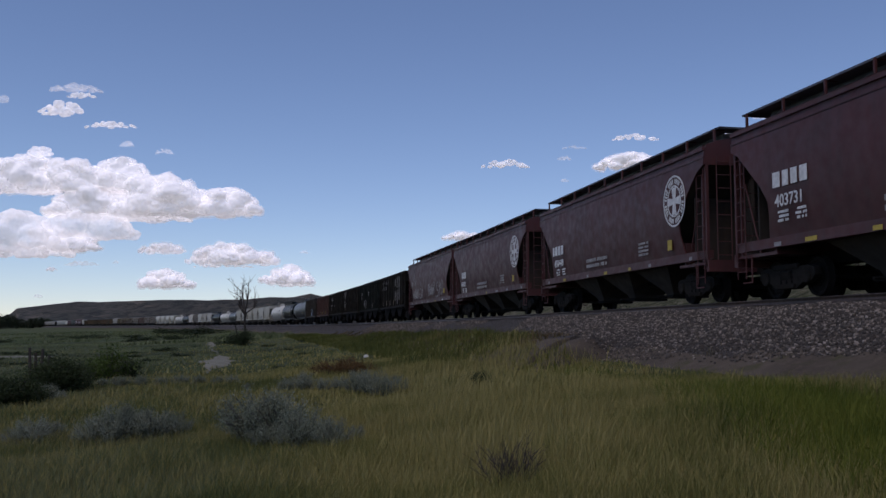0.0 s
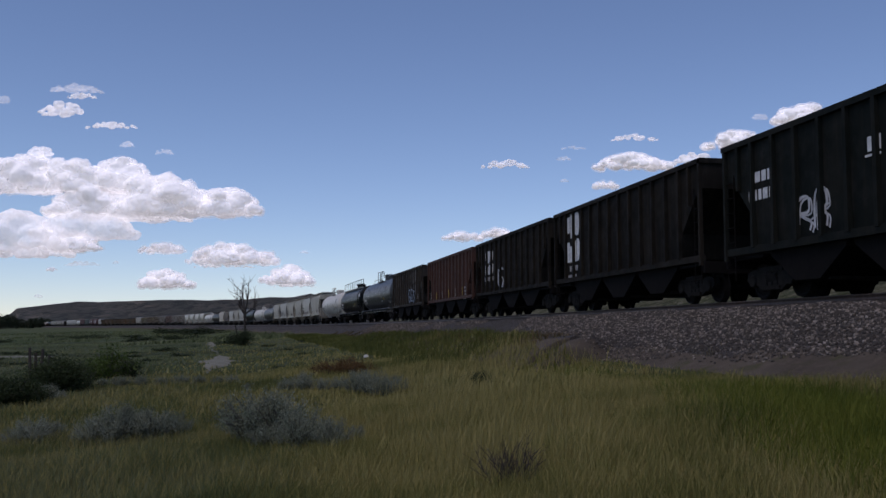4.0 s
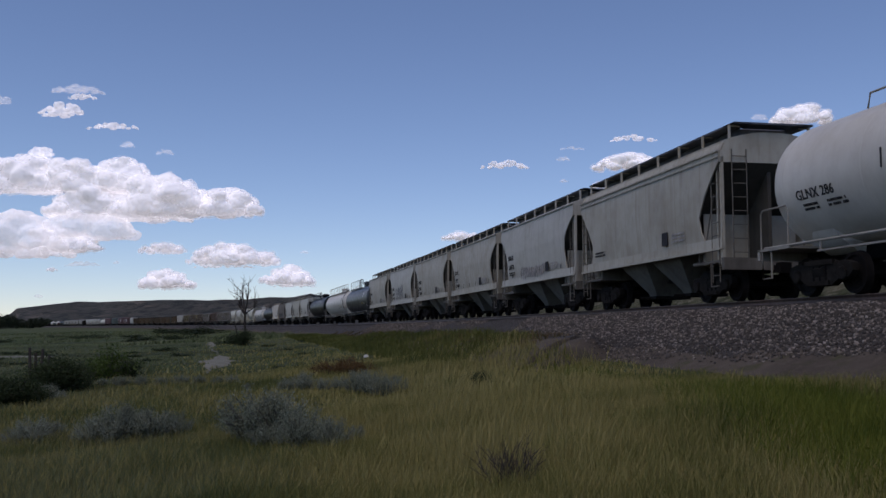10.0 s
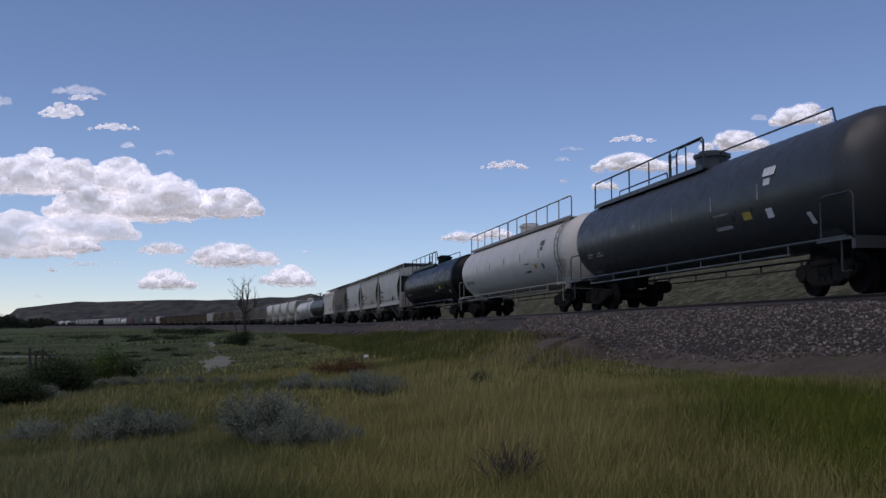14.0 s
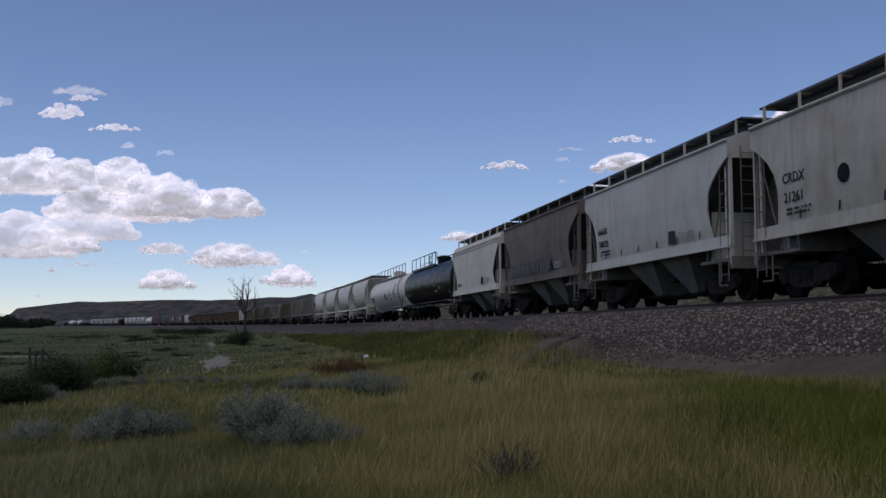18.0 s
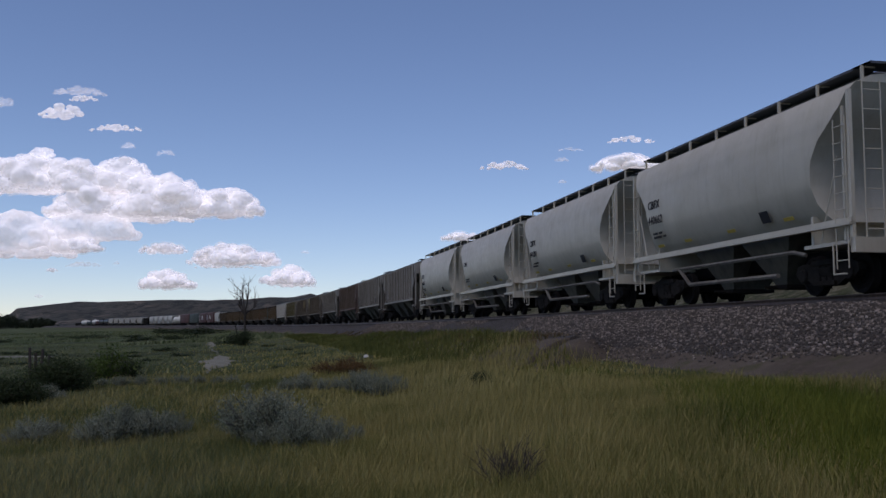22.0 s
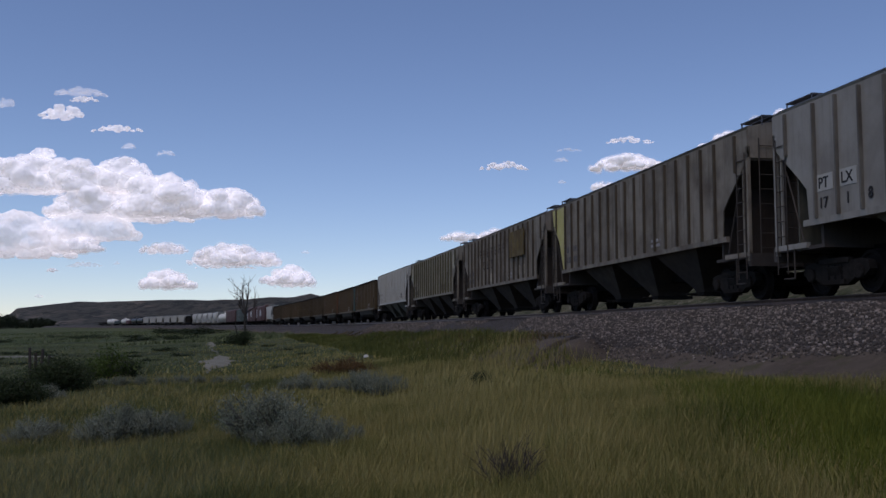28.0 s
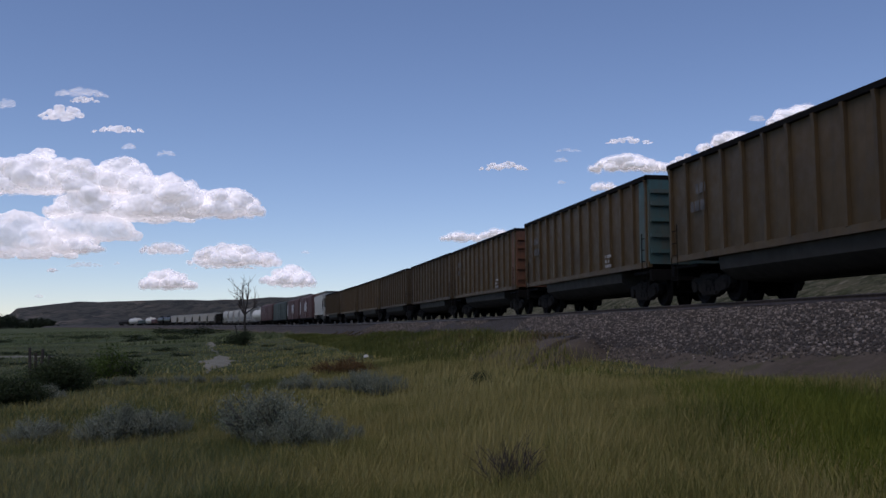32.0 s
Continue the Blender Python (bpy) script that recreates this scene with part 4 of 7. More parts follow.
def worn_mark(root, x, z, w, h, mat, y, seed):
    """What is left of one painted sign: an upright stroke and one or two bars."""
    rnd = random.Random(seed)
    s = Shape().box(0, 0.07, -0.004, 0.004, 0, h)
    for q in rnd.sample((0.0, 0.42, 0.84), 2):
        s.box(0.075, w * rnd.uniform(0.7, 1), -0.004, 0.004, q * h, q * h + 0.07)
    if rnd.random() < 0.5:
        s.box(w, w + 0.07, -0.004, 0.004, h * 0.05, h * rnd.uniform(0.7, 1))
    piece("painted_mark", s.mesh("painted_mark", MAT[mat], 0), root, pose(x, y, z))


def placard(root, x, z, w, h, mat, y, lean=0.0, label=""):
    piece("placard", shared(("placard", w, h), MAT[mat], lambda: Shape().box(-w / 2, w / 2, -0.006, 0.006, -h / 2, h / 2), 0), root, pose(x, y, z, lean, 0, 0), label)


def scrawl(root, x, z, w, h, mat, y, seed, lean=0.0, label="spray-painted graffiti outlines", thick=0.035):
    """Sprayed strokes: a row of tangled, slanting, letter-like outlines."""
    rnd = random.Random(seed)
    s = Shape()
    n = max(2, int(w / (h * 0.62)))
    cell = w / n

    def stroke(points, t):
        pts = []
        for i in range(len(points) - 1):
            p0, p1, p2, p3 = (Vector(points[max(0, min(len(points) - 1, i + d))]) for d in (-1, 0, 1, 2))
            for k in range(4):
                q = k / 4
                pts.append(0.5 * (2 * p1 + (p2 - p0) * q + (2 * p0 - 5 * p1 + 4 * p2 - p3) * q * q + (3 * p1 - p0 - 3 * p2 + p3) * q ** 3))
        pts.append(Vector(points[-1]))
        row = []
        for i, c in enumerate(pts):
            d = (pts[min(i + 1, len(pts) - 1)] - pts[max(i - 1, 0)])
            q = Vector((-d.y, d.x)).normalized() * t * rnd.uniform(0.7, 1.2)
            row += [(c.x + q.x, -0.004, c.y + q.y), (c.x - q.x, -0.004, c.y - q.y), (c.x + q.x, 0.004, c.y + q.y), (c.x - q.x, 0.004, c.y - q.y)]
        faces = []
        for i in range(len(pts) - 1):
            b = 4 * i
            faces += [(b, b + 1, b + 5, b + 4), (b + 2, b + 6, b + 7, b + 3), (b, b + 4, b + 6, b + 2), (b + 1, b + 3, b + 7, b + 5)]
        s.add(row, faces)

    for i in range(n):
        x0 = cell * i
        top, low = h * rnd.uniform(0.85, 1.0), h * rnd.uniform(0.0, 0.15)
        forms = ([(0.1, 0), (0.2, 0.9), (0.75, 1), (0.8, 0.6), (0.3, 0.5), (0.85, 0.3), (0.9, 0)],
                 [(0.85, 0.9), (0.3, 1), (0.1, 0.6), (0.2, 0.1), (0.7, 0), (0.9, 0.35), (0.55, 0.45)],
                 [(0.1, 1), (0.25, 0.1), (0.5, 0.7), (0.72, 0.05), (0.92, 1)],
                 [(0.15, 0.1), (0.35, 1), (0.6, 0.45), (0.9, 0.95), (0.75, 0.05)],
                 [(0.8, 0.95), (0.25, 0.85), (0.3, 0.55), (0.8, 0.45), (0.7, 0.05), (0.15, 0.1)])
        f = [(x0 + cell * (u + rnd.uniform(-0.1, 0.1)), low + (top - low) * (v + rnd.uniform(-0.08, 0.08))) for u, v in rnd.choice(forms)]
        stroke(f, thick)
        stroke([(u + cell * 0.16, v - h * 0.06) for u, v in f], thick * 0.7)
        if rnd.random() < 0.5:
            stroke([(x0 - cell * 0.1, h * rnd.uniform(0.1, 0.9)), (x0 + cell * 0.5, h * rnd.uniform(0.2, 0.8)), (x0 + cell * 1.1, h * rnd.uniform(0.1, 0.9))], thick * 0.6)
    piece("graffiti", s.mesh("graffiti", MAT[mat], 0), root, pose(x, y, z, lean, 0, 0), label)


# -- covered hoppers --
HOPPERS = {
    # half body, bays, sill height, section (z, half width), end cut (z, back from the end), roof height
    "grain": dict(a=8.0, bays=3, truck=6.35, reach=0.58, section=[(1.28, 1.40), (1.55, 1.45), (2.05, 1.53), (2.7, 1.59), (3.3, 1.6), (3.9, 1.57), (4.26, 1.52)],
                  cut=[(1.28, 1.5), (1.55, 1.58), (2.0, 1.7), (2.3, 1.7), (2.7, 1.42), (3.3, 0.75), (3.6, 0.4), (3.78, 0.0), (4.26, 0.0)],
                  roof=[(4.33, 1.5), (4.45, 1.2), (4.55, 0.75), (4.58, 0.3)], board=(4.8, 1.14)),
    "short": dict(a=5.68, bays=2, truck=4.15, reach=0.54, section=[(1.58, 1.46), (1.9, 1.51), (2.4, 1.56), (3.0, 1.6), (3.6, 1.59), (4.18, 1.55)],
                  cut=[(1.58, 1.0), (1.8, 1.08), (2.1, 1.17), (2.5, 1.22), (2.9, 1.1), (3.2, 0.85), (3.48, 0.46), (3.65, 0.15), (3.73, 0.0), (4.18, 0.0)],
                  roof=[(4.22, 1.56), (4.27, 1.5), (4.42, 1.1), (4.52, 0.6), (4.55, 0.2)], board=(4.76, 1.2)),
    "square": dict(a=5.68, bays=2, truck=4.15, reach=0.54, section=[(1.55, 1.5), (2.2, 1.55), (3.0, 1.58), (3.7, 1.57), (4.0, 1.55), (4.03, 1.5), (4.22, 1.42)],
                   cut=[(1.55, 0.95), (1.9, 1.2), (2.3, 1.28), (2.9, 0.85), (3.45, 0.3), (3.7, 0.0), (4.22, 0.0)],
                   roof=[(4.3, 1.38), (4.42, 1.0), (4.52, 0.5), (4.54, 0.2)], board=(4.74, 1.15)),
    "round": dict(a=5.95, bays=2, truck=4.3, reach=0.6, section=[(1.6, 1.12), (1.75, 1.27), (2.0, 1.42), (2.35, 1.54), (2.75, 1.6), (3.3, 1.61), (3.8, 1.56), (4.2, 1.45)],
                  cut=[(1.6, 1.2), (2.0, 1.38), (2.45, 1.42), (2.95, 1.3), (3.35, 1.0), (3.65, 0.62), (3.95, 0.3), (4.2, 0.2)],
                  roof=[(4.42, 1.3), (4.57, 0.95), (4.64, 0.4)], board=(4.8, 1.05)),
    "ribbed": dict(a=8.3, bays=3, truck=6.6, reach=0.6, section=[(1.6, 1.5), (2.55, 1.5), (3.5, 1.5), (4.28, 1.5)],
                   cut=[(1.6, 1.42), (2.35, 1.36), (2.6, 1.1), (3.5, 0.05), (3.56, 0.0), (4.28, 0.0)],
                   roof=[(4.34, 1.5), (4.46, 1.0), (4.54, 0.5), (4.55, 0.15)], board=(4.68, 0.55)),
}


def hopper_levels(style):
    """Heights at which the side bends, with its half width and how far the side sheet stops short of the end."""
    h = HOPPERS[style]
    for z in sorted({z for z, _ in h["section"]} | {z for z, _ in h["cut"]}):
        yield z, float(np.interp(z, [q[0] for q in h["section"]], [q[1] for q in h["section"]])), float(np.interp(z, [q[0] for q in h["cut"]], [q[1] for q in h["cut"]]))


def hopper_body(style):
    """The bin. Its ends slope in under the roof, behind side sheets that are cut to a curve."""
    h, a, lv = HOPPERS[style], HOPPERS[style]["a"], []
    brow = min([z for z, c in h["cut"] if c == 0.0], default=9)
    for z, w, c in hopper_levels(style):
        if style != "round":
            c, w = max(c + 0.03, (brow - z) * 1.25) if z < brow else 0.0, w - 0.045
        lv.append((z, c - a, a - c, w))
    for z, w in h["roof"]:
        lv.append((z, -a, a, w))
    return Shape().loft(lv)


def side_sheet_shape(style):
    """One side sheet, 4 cm thick, its ends cut to the curve of the opening."""
    a, p, faces = HOPPERS[style]["a"], [], [(3, 2, 1, 0)]
    for z, w, c in hopper_levels(style):
        p += [(c - a, -w, z), (a - c, -w, z), (a - c, 0.04 - w, z), (c - a, 0.04 - w, z)]
    n = len(p) // 4
    for i in range(n - 1):
        faces += [(4 * i + j, 4 * i + (j + 1) % 4, 4 * i + 4 + (j + 1) % 4, 4 * i + 4 + j) for j in range(4)]
    return Shape().add(p, faces + [(4 * n - 4, 4 * n - 3, 4 * n - 2, 4 * n - 1)])


def bay_shape(half, top, low, width):
    s = Shape().loft([(low, -0.28, 0.28, 0.5), (low + 0.12, -0.34, 0.34, 0.55), (top, -half, half, width)])
    return s


def covered_hopper(style, t0, t1, mat, label, bay_mat="bay_grey", name="covered_hopper_car", far=False):
    h, m, a = HOPPERS[style], MAT[mat], HOPPERS[style]["a"]
    root = start_car(name, t0, t1, label, "hopper car")
    # Ladders and platforms darker than the body: grime, with shade painted in.
    g = m if mat.startswith("oxide") or style == "round" else MAT["grab_dark" if style == "ribbed" else "grab_grey"]
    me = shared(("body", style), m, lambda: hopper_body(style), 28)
    # Faces that slope in at the ends take the colour with shade in it.
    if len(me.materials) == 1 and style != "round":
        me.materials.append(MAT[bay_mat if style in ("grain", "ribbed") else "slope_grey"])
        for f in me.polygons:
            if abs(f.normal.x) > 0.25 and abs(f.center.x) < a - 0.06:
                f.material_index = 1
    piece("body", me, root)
    if style != "round":
        for y in (-1, 1):
            piece("side_sheet", shared(("side_sheet", style), m, lambda: side_sheet_shape(style), 28), root, pose(0, 0, 0, 0, 0, 0 if y < 0 else 180))
    sill = h["section"][0][0]
    # sills
    for y in (-1, 1):
        if style == "grain":
            piece("side_sill", shared(("sill", style), m, lambda: Shape().box(-a, a, -0.09, 0.09, 1.18, 1.42)), root, pose(0, 1.4 * y, 0))
        elif style == "ribbed":
            piece("side_sill", shared(("sill", style), m, lambda: Shape().box(-a + 1.2, a - 1.2, -0.05, 0.05, 1.53, 1.67).box(-a, -a + 1.3, -0.05, 0.05, 1.06, 1.18).box(a - 1.3, a, -0.05, 0.05, 1.06, 1.18)), root, pose(0, 1.46 * y, 0))
        else:
            z0 = sill - 0.2
            piece("side_sill", shared(("sill", style), m, lambda: Shape().box(-a, a, -0.07, 0.07, z0, z0 + 0.06).box(-a, a, -0.02, 0.02, z0, z0 + (0.32 if style != "round" else 0.16))), root, pose(0, 1.5 * y, 0))
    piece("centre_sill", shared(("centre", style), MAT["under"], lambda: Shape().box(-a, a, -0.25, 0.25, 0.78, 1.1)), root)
    for d in (-1, 1):
        end = pose(d * a, 0, 0, 0, 0, 0 if d > 0 else 180)
        piece("end_platform", shared(("platform", style), g, lambda: Shape().box(-1.9, 0.05, -1.45, 1.45, 1.02, 1.1).box(-0.08, 0.08, -1.5, 1.5, 0.82, 1.14).box(-1.75, -1.65, -1.36, 1.36, 1.1, 1.75 if style != "ribbed" else 2.3)), root, end)
        if style != "round":
            # Real web on short and square cars; on others an added dark panel.
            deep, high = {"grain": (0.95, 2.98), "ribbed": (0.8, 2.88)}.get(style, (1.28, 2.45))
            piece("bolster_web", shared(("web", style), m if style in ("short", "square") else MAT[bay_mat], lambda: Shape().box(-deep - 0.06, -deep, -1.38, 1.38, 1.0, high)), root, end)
            # Added plate, no known part; it keeps the end opening dark.
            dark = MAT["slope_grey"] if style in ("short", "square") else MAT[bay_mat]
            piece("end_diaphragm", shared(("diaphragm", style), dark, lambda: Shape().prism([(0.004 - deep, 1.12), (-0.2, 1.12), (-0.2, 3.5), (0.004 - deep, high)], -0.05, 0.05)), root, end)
        top = 3.85 if style != "round" else 4.25
        for y in (-1, 1):
            piece("corner_post", shared(("post", style), m, lambda: Shape().box(-0.1, 0.0, -0.04, 0.04, 0.95, top).box(-0.32, -0.26, -0.025, 0.025, 1.1, top - 0.3)), root, pose(d * a, 1.46 * y, 0, 0, 0, 0 if d > 0 else 180))
            if not far:
                piece("ladder", shared(("ladder", style), g, lambda: ladder_shape(0.5, 3.7, 0.42, 9)), root, pose(d * (a - 0.55 if d > 0 else a - 0.13), 1.52 * y, 0))
                piece("brace", shared(("brace", style), g, lambda: Shape().tube([(-0.5, 0, 2.9), (-1.2, 0, 1.1)], 0.02).tube([(-0.75, 0, 0.4), (-0.75, 0, 1.05)], 0.022).tube([(-0.3, 0, 0.4), (-0.75, 0, 0.4)], 0.022)), root, pose(d * a, 1.47 * y, 0, 0, 0, 0 if d > 0 else 180))
        if not far:
            piece("end_ladder", shared(("end_ladder", style), g, lambda: ladder_shape(1.1, top + 0.2, 0.42, 8)), root, pose(d * (a + 0.04), -1.2, 0, 0, 0, 90))
    piece("brake_wheel", shared("brake_wheel", MAT["under"], lambda: Shape().lathe([(0, 0.26), (0.02, 0.28), (0.04, 0.26), (0.04, 0.2), (0, 0.2)], "x", (0, 0, 0), 14).box(0, 0.03, -0.25, 0.25, -0.02, 0.02)), root, pose(a + 0.1, 0.5, 2.6))
    # bays
    n = h["bays"]
    span = 2 * (h["truck"] - 1.5)
    half = span / n / 2
    for i in range(n):
        x = -span / 2 + half * (2 * i + 1)
        # Bays get a darker copy of the body paint, for their shaded sides.
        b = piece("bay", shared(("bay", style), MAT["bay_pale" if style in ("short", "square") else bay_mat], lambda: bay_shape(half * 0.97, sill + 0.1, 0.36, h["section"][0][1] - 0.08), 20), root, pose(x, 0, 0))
        piece("outlet_gate", shared("gate", MAT["truck"], lambda: Shape().box(-0.45, 0.45, -0.62, 0.62, 0.26, 0.36).tube([(0, -0.62, 0.3), (0, -0.95, 0.3)], 0.04)), b)
    # roof walk
    zb, w = h["board"]
    piece("running_board", shared(("board", style), MAT["board"], lambda: Shape().box(-a - 0.15, a + 0.15, -w, -w + 0.5, zb - 0.02, zb + 0.03).box(-a - 0.15, a + 0.15, w - 0.5, w, zb - 0.02, zb + 0.03).box(-a - 0.15, -a + 0.45, -w, w, zb - 0.02, zb + 0.03).box(a - 0.45, a + 0.15, -w, w, zb - 0.02, zb + 0.03)), root)
    piece("hatch_trough", shared(("hatch", style), MAT["board"], lambda: Shape().loft([(h["roof"][-1][0] - 0.05, -a + 0.5, a - 0.5, w - 0.42), (zb - 0.03, -a + 0.5, a - 0.5, w - 0.44), (zb + 0.05, -a + 0.6, a - 0.6, 0.2)])), root)
    if mat in ("ribbed", "ribbed_dirty", "ribbed_tan") and not far:
        for d in (-1, 1):
            grate = piece("roof_platform", shared("roof_platform", MAT["board"], lambda: Shape().box(-0.55, -0.5, -1.1, 1.1, 4.62, 4.66).box(0.5, 0.55, -1.1, 1.1, 4.62, 4.66)), root, pose(d * (a - 0.5), 0, 0), "dark steel grating over the roof end")
            for i in range(9):
                piece("grating_bar", shared("grating_bar", MAT["board"], lambda: Shape().box(-0.5, 0.5, -0.1, 0.1, 4.625, 4.65)), grate, pose(0, -1.0 + 0.25 * i, 0))
            for x in (-0.52, 0.52):
                piece("grating_post", shared("grating_post", MAT["board"], lambda: Shape().tube([(0, -1.08, 4.4), (0, -1.08, 4.64)], 0.02)), grate, pose(x, 0, 0))
    zr = h["roof"][0][0]
    k = 6 if far else 10 if n == 3 else 8
    for i in range(k):
        x = -a + 0.12 + (2 * a - 0.24) * i / (k - 1)
        for y in (-1, 1) if not far else (-1,):
            piece("board_bracket", shared(("bracket", style), m, lambda: Shape().box(-0.025, 0.025, -0.03, 0.03, zr - 0.1, zb).box(-0.02, 0.02, 0, 0.3, zb - 0.05, zb - 0.01)), root, pose(x, y * (w + 0.02), 0, 0, 0, 0 if y < 0 else 180))
    if style == "ribbed":
        # Grey cars' ribs take grab_grey, its dark standing for the shade line.
        rm = MAT[{"white_car": "white_car", "ribbed": "grab_grey", "ribbed_tan": "rib_olive"}.get(mat, "rib_rust")]
        rw = 0.014 if mat == "white_car" else 0.026
        k = 17
        for i in range(k):
            x = (-a + 1.75) + (2 * a - 3.5) * i / (k - 1)
            for y in (-1, 1) if not far else (-1,):
                piece("rib", shared(("rib", rw), rm, lambda: Shape().loft([(1.66, -rw, rw, 0.05), (4.22, -rw, rw, 0.05)])), root, pose(x, 1.53 * y, 0))
        if mat == "white_car" and not far:
            q = random.Random(77)
            for i in range(k):
                x = (-a + 1.75) + (2 * a - 3.5) * i / (k - 1) + 0.02
                z0 = q.choice((1.7, 1.7, 2.3, 3.0))
                z1 = min(4.2, z0 + q.uniform(0.3, 1.7))
                piece("rust_line", Shape().box(-0.011, 0.011, -0.004, 0.004, z0, z1).mesh("rust_line", MAT["grab_dark"], 0), root, pose(x, -1.504, 0), "thin rust-stained seam")
        for x in (-a + 0.6, a - 0.6):
            for y in (-1, 1):
                piece("rib", shared(("short_rib", rw), rm, lambda: Shape().box(-rw, rw, -0.045, 0.045, 3.25, 4.22)), root, pose(x, 1.53 * y, 0))
    if style == "ribbed":
        for y in (-1, 1):
            piece("roof_edge", shared("roof_edge", MAT["board"], lambda: Shape().box(-a + 0.1, a - 0.1, -0.06, 0.08, 4.285, 4.4), 35, 0.02), root, pose(0, 1.36 * y, 0))
    if style == "grain":
        for y in (-1, 1):
            piece("top_ledge", shared(("ledge", style), m, lambda: Shape().box(-a, a, -0.04, 0.04, 4.17, 4.27).box(-a, a, -0.03, 0.05, 3.96, 4.0)), root, pose(0, 1.55 * y, 0))
    if style == "square":
        for y in (-1, 1):
            piece("top_ledge", shared(("ledge", style), m, lambda: Shape().box(-a, a, -0.03, 0.03, 3.82, 3.86).box(-a, a, -0.03, 0.03, 3.98, 4.03)), root, pose(0, 1.57 * y, 0))
    if style == "short":
        for y in (-1, 1):
            piece("top_ledge", shared(("ledge", style), m, lambda: Shape().tube([(-a, 0, 4.2), (a, 0, 4.2)], 0.05)), root, pose(0, 1.56 * y, 0))
        for i, x in enumerate(np.linspace(-3.6, 3.9, 6)):
            piece("jacking_mark", shared("mark", MAT["letter_dark"], lambda: Shape().box(-0.03, 0.03, -0.004, 0.004, 0, 0.42), 0), root, pose(float(x), -1.535, 1.75, -6, 0, 0))
    if style == "round":
        for y in (-1, 1):
            piece("train_pipe", shared("train_pipe", MAT["grab_grey"], lambda: Shape().tube([(-3.0, 0, 0.98), (-2.6, 0, 1.0), (3.6, 0, 1.0), (4.1, 0, 0.9)], 0.05).tube([(-2.6, 0, 1.0), (-1.9, 0, 0.52), (2.9, 0, 0.5)], 0.06)), root, pose(0, 1.45 * y, 0))
    add_running_gear(root, h["truck"], h["reach"], a, far)
    return root


# -- open coal cars --
def coal_hopper(t0, t1, mat, label, far=False):
    m, a, top = MAT[mat], 6.8, 4.0
    root = start_car("coal_hopper_car", t0, t1, label, "hopper car")
    piece("body", shared("coal_body", m, lambda: Shape().loft([(1.28, -a + 1.5, a - 1.5, 1.48), (2.0, -a + 1.35, a - 1.35, 1.5), (2.9, -a + 0.5, a - 0.5, 1.5), (3.15, -a, a, 1.5), (top - 0.1, -a, a, 1.5)]), 28, 0.015), root)
    piece("top_chord", shared("coal_chord", m, lambda: Shape().box(-a - 0.05, a + 0.05, -1.6, -1.42, top - 0.14, top).box(-a - 0.05, a + 0.05, 1.42, 1.6, top - 0.14, top).box(-a - 0.06, -a + 0.1, -1.6, 1.6, top - 0.14, top).box(a - 0.1, a + 0.06, -1.6, 1.6, top - 0.14, top)), root)
    for i in range(12):
        x = -a + 1.45 + (2 * a - 2.9) * i / 11
        for y in (-1, 1) if not far else (-1,):
            piece("rib", shared("coal_rib", m, lambda: Shape().loft([(1.26, -0.06, 0.06, 0.06), (top - 0.12, -0.06, 0.06, 0.05)])), root, pose(x, 1.55 * y, 0))
    for x in (-a + 0.06, -a + 0.75, a - 0.75, a - 0.06):
        for y in (-1, 1):
            piece("rib", shared(("coal_short_rib", abs(x) > a - 0.2), m, lambda: Shape().box(-0.05, 0.05, -0.06, 0.05, 1.0 if abs(x) > a - 0.2 else 2.75, top - 0.12)), root, pose(x, 1.54 * y, 0))
    for y in (-1, 1):
        piece("side_sill", shared("coal_sill", m, lambda: Shape().box(-a, a, -0.06, 0.06, 1.12, 1.3)), root, pose(0, 1.5 * y, 0))
    for d in (-1, 1):
        piece("end_platform", shared("coal_platform", MAT["under"], lambda: Shape().box(-1.7, 0.02, -1.45, 1.45, 1.0, 1.08).box(-0.1, 0.06, -1.5, 1.5, 0.8, 1.12)), root, pose(d * a, 0, 0, 0, 0, 0 if d > 0 else 180))
        for y in (-1, 1):
            piece("ladder", shared("coal_ladder", MAT["under"], lambda: ladder_shape(0.5, 3.2, 0.4, 7)), root, pose(d * (a - 0.28) - 0.2, 1.53 * y, 0))
    piece("centre_sill", shared("coal_centre", MAT["under"], lambda: Shape().box(-a, a, -0.22, 0.22, 0.8, 1.15)), root)
    for i in range(3):
        x = -3.3 + 3.3 * i
        b = piece("bay", shared("coal_bay", MAT["under"], lambda: Shape().prism([(-1.62, 1.3), (1.62, 1.3), (1.5, 1.0), (0.5, 0.36), (-0.5, 0.36), (-1.5, 1.0)], -1.4, 1.4)), root, pose(x, 0, 0))
        piece("door", shared("coal_door", MAT["truck"], lambda: Shape().box(0.5, 0.58, -1.2, 1.2, 0.34, 0.5)), b)
    piece("coal_residue", shared("coal_top", MAT["coal"], lambda: Shape().box(-a + 0.1, a - 0.1, -1.4, 1.4, top - 0.4, top - 0.35)), root)
    add_running_gear(root, 5.35, 0.52, a, far)
    return root


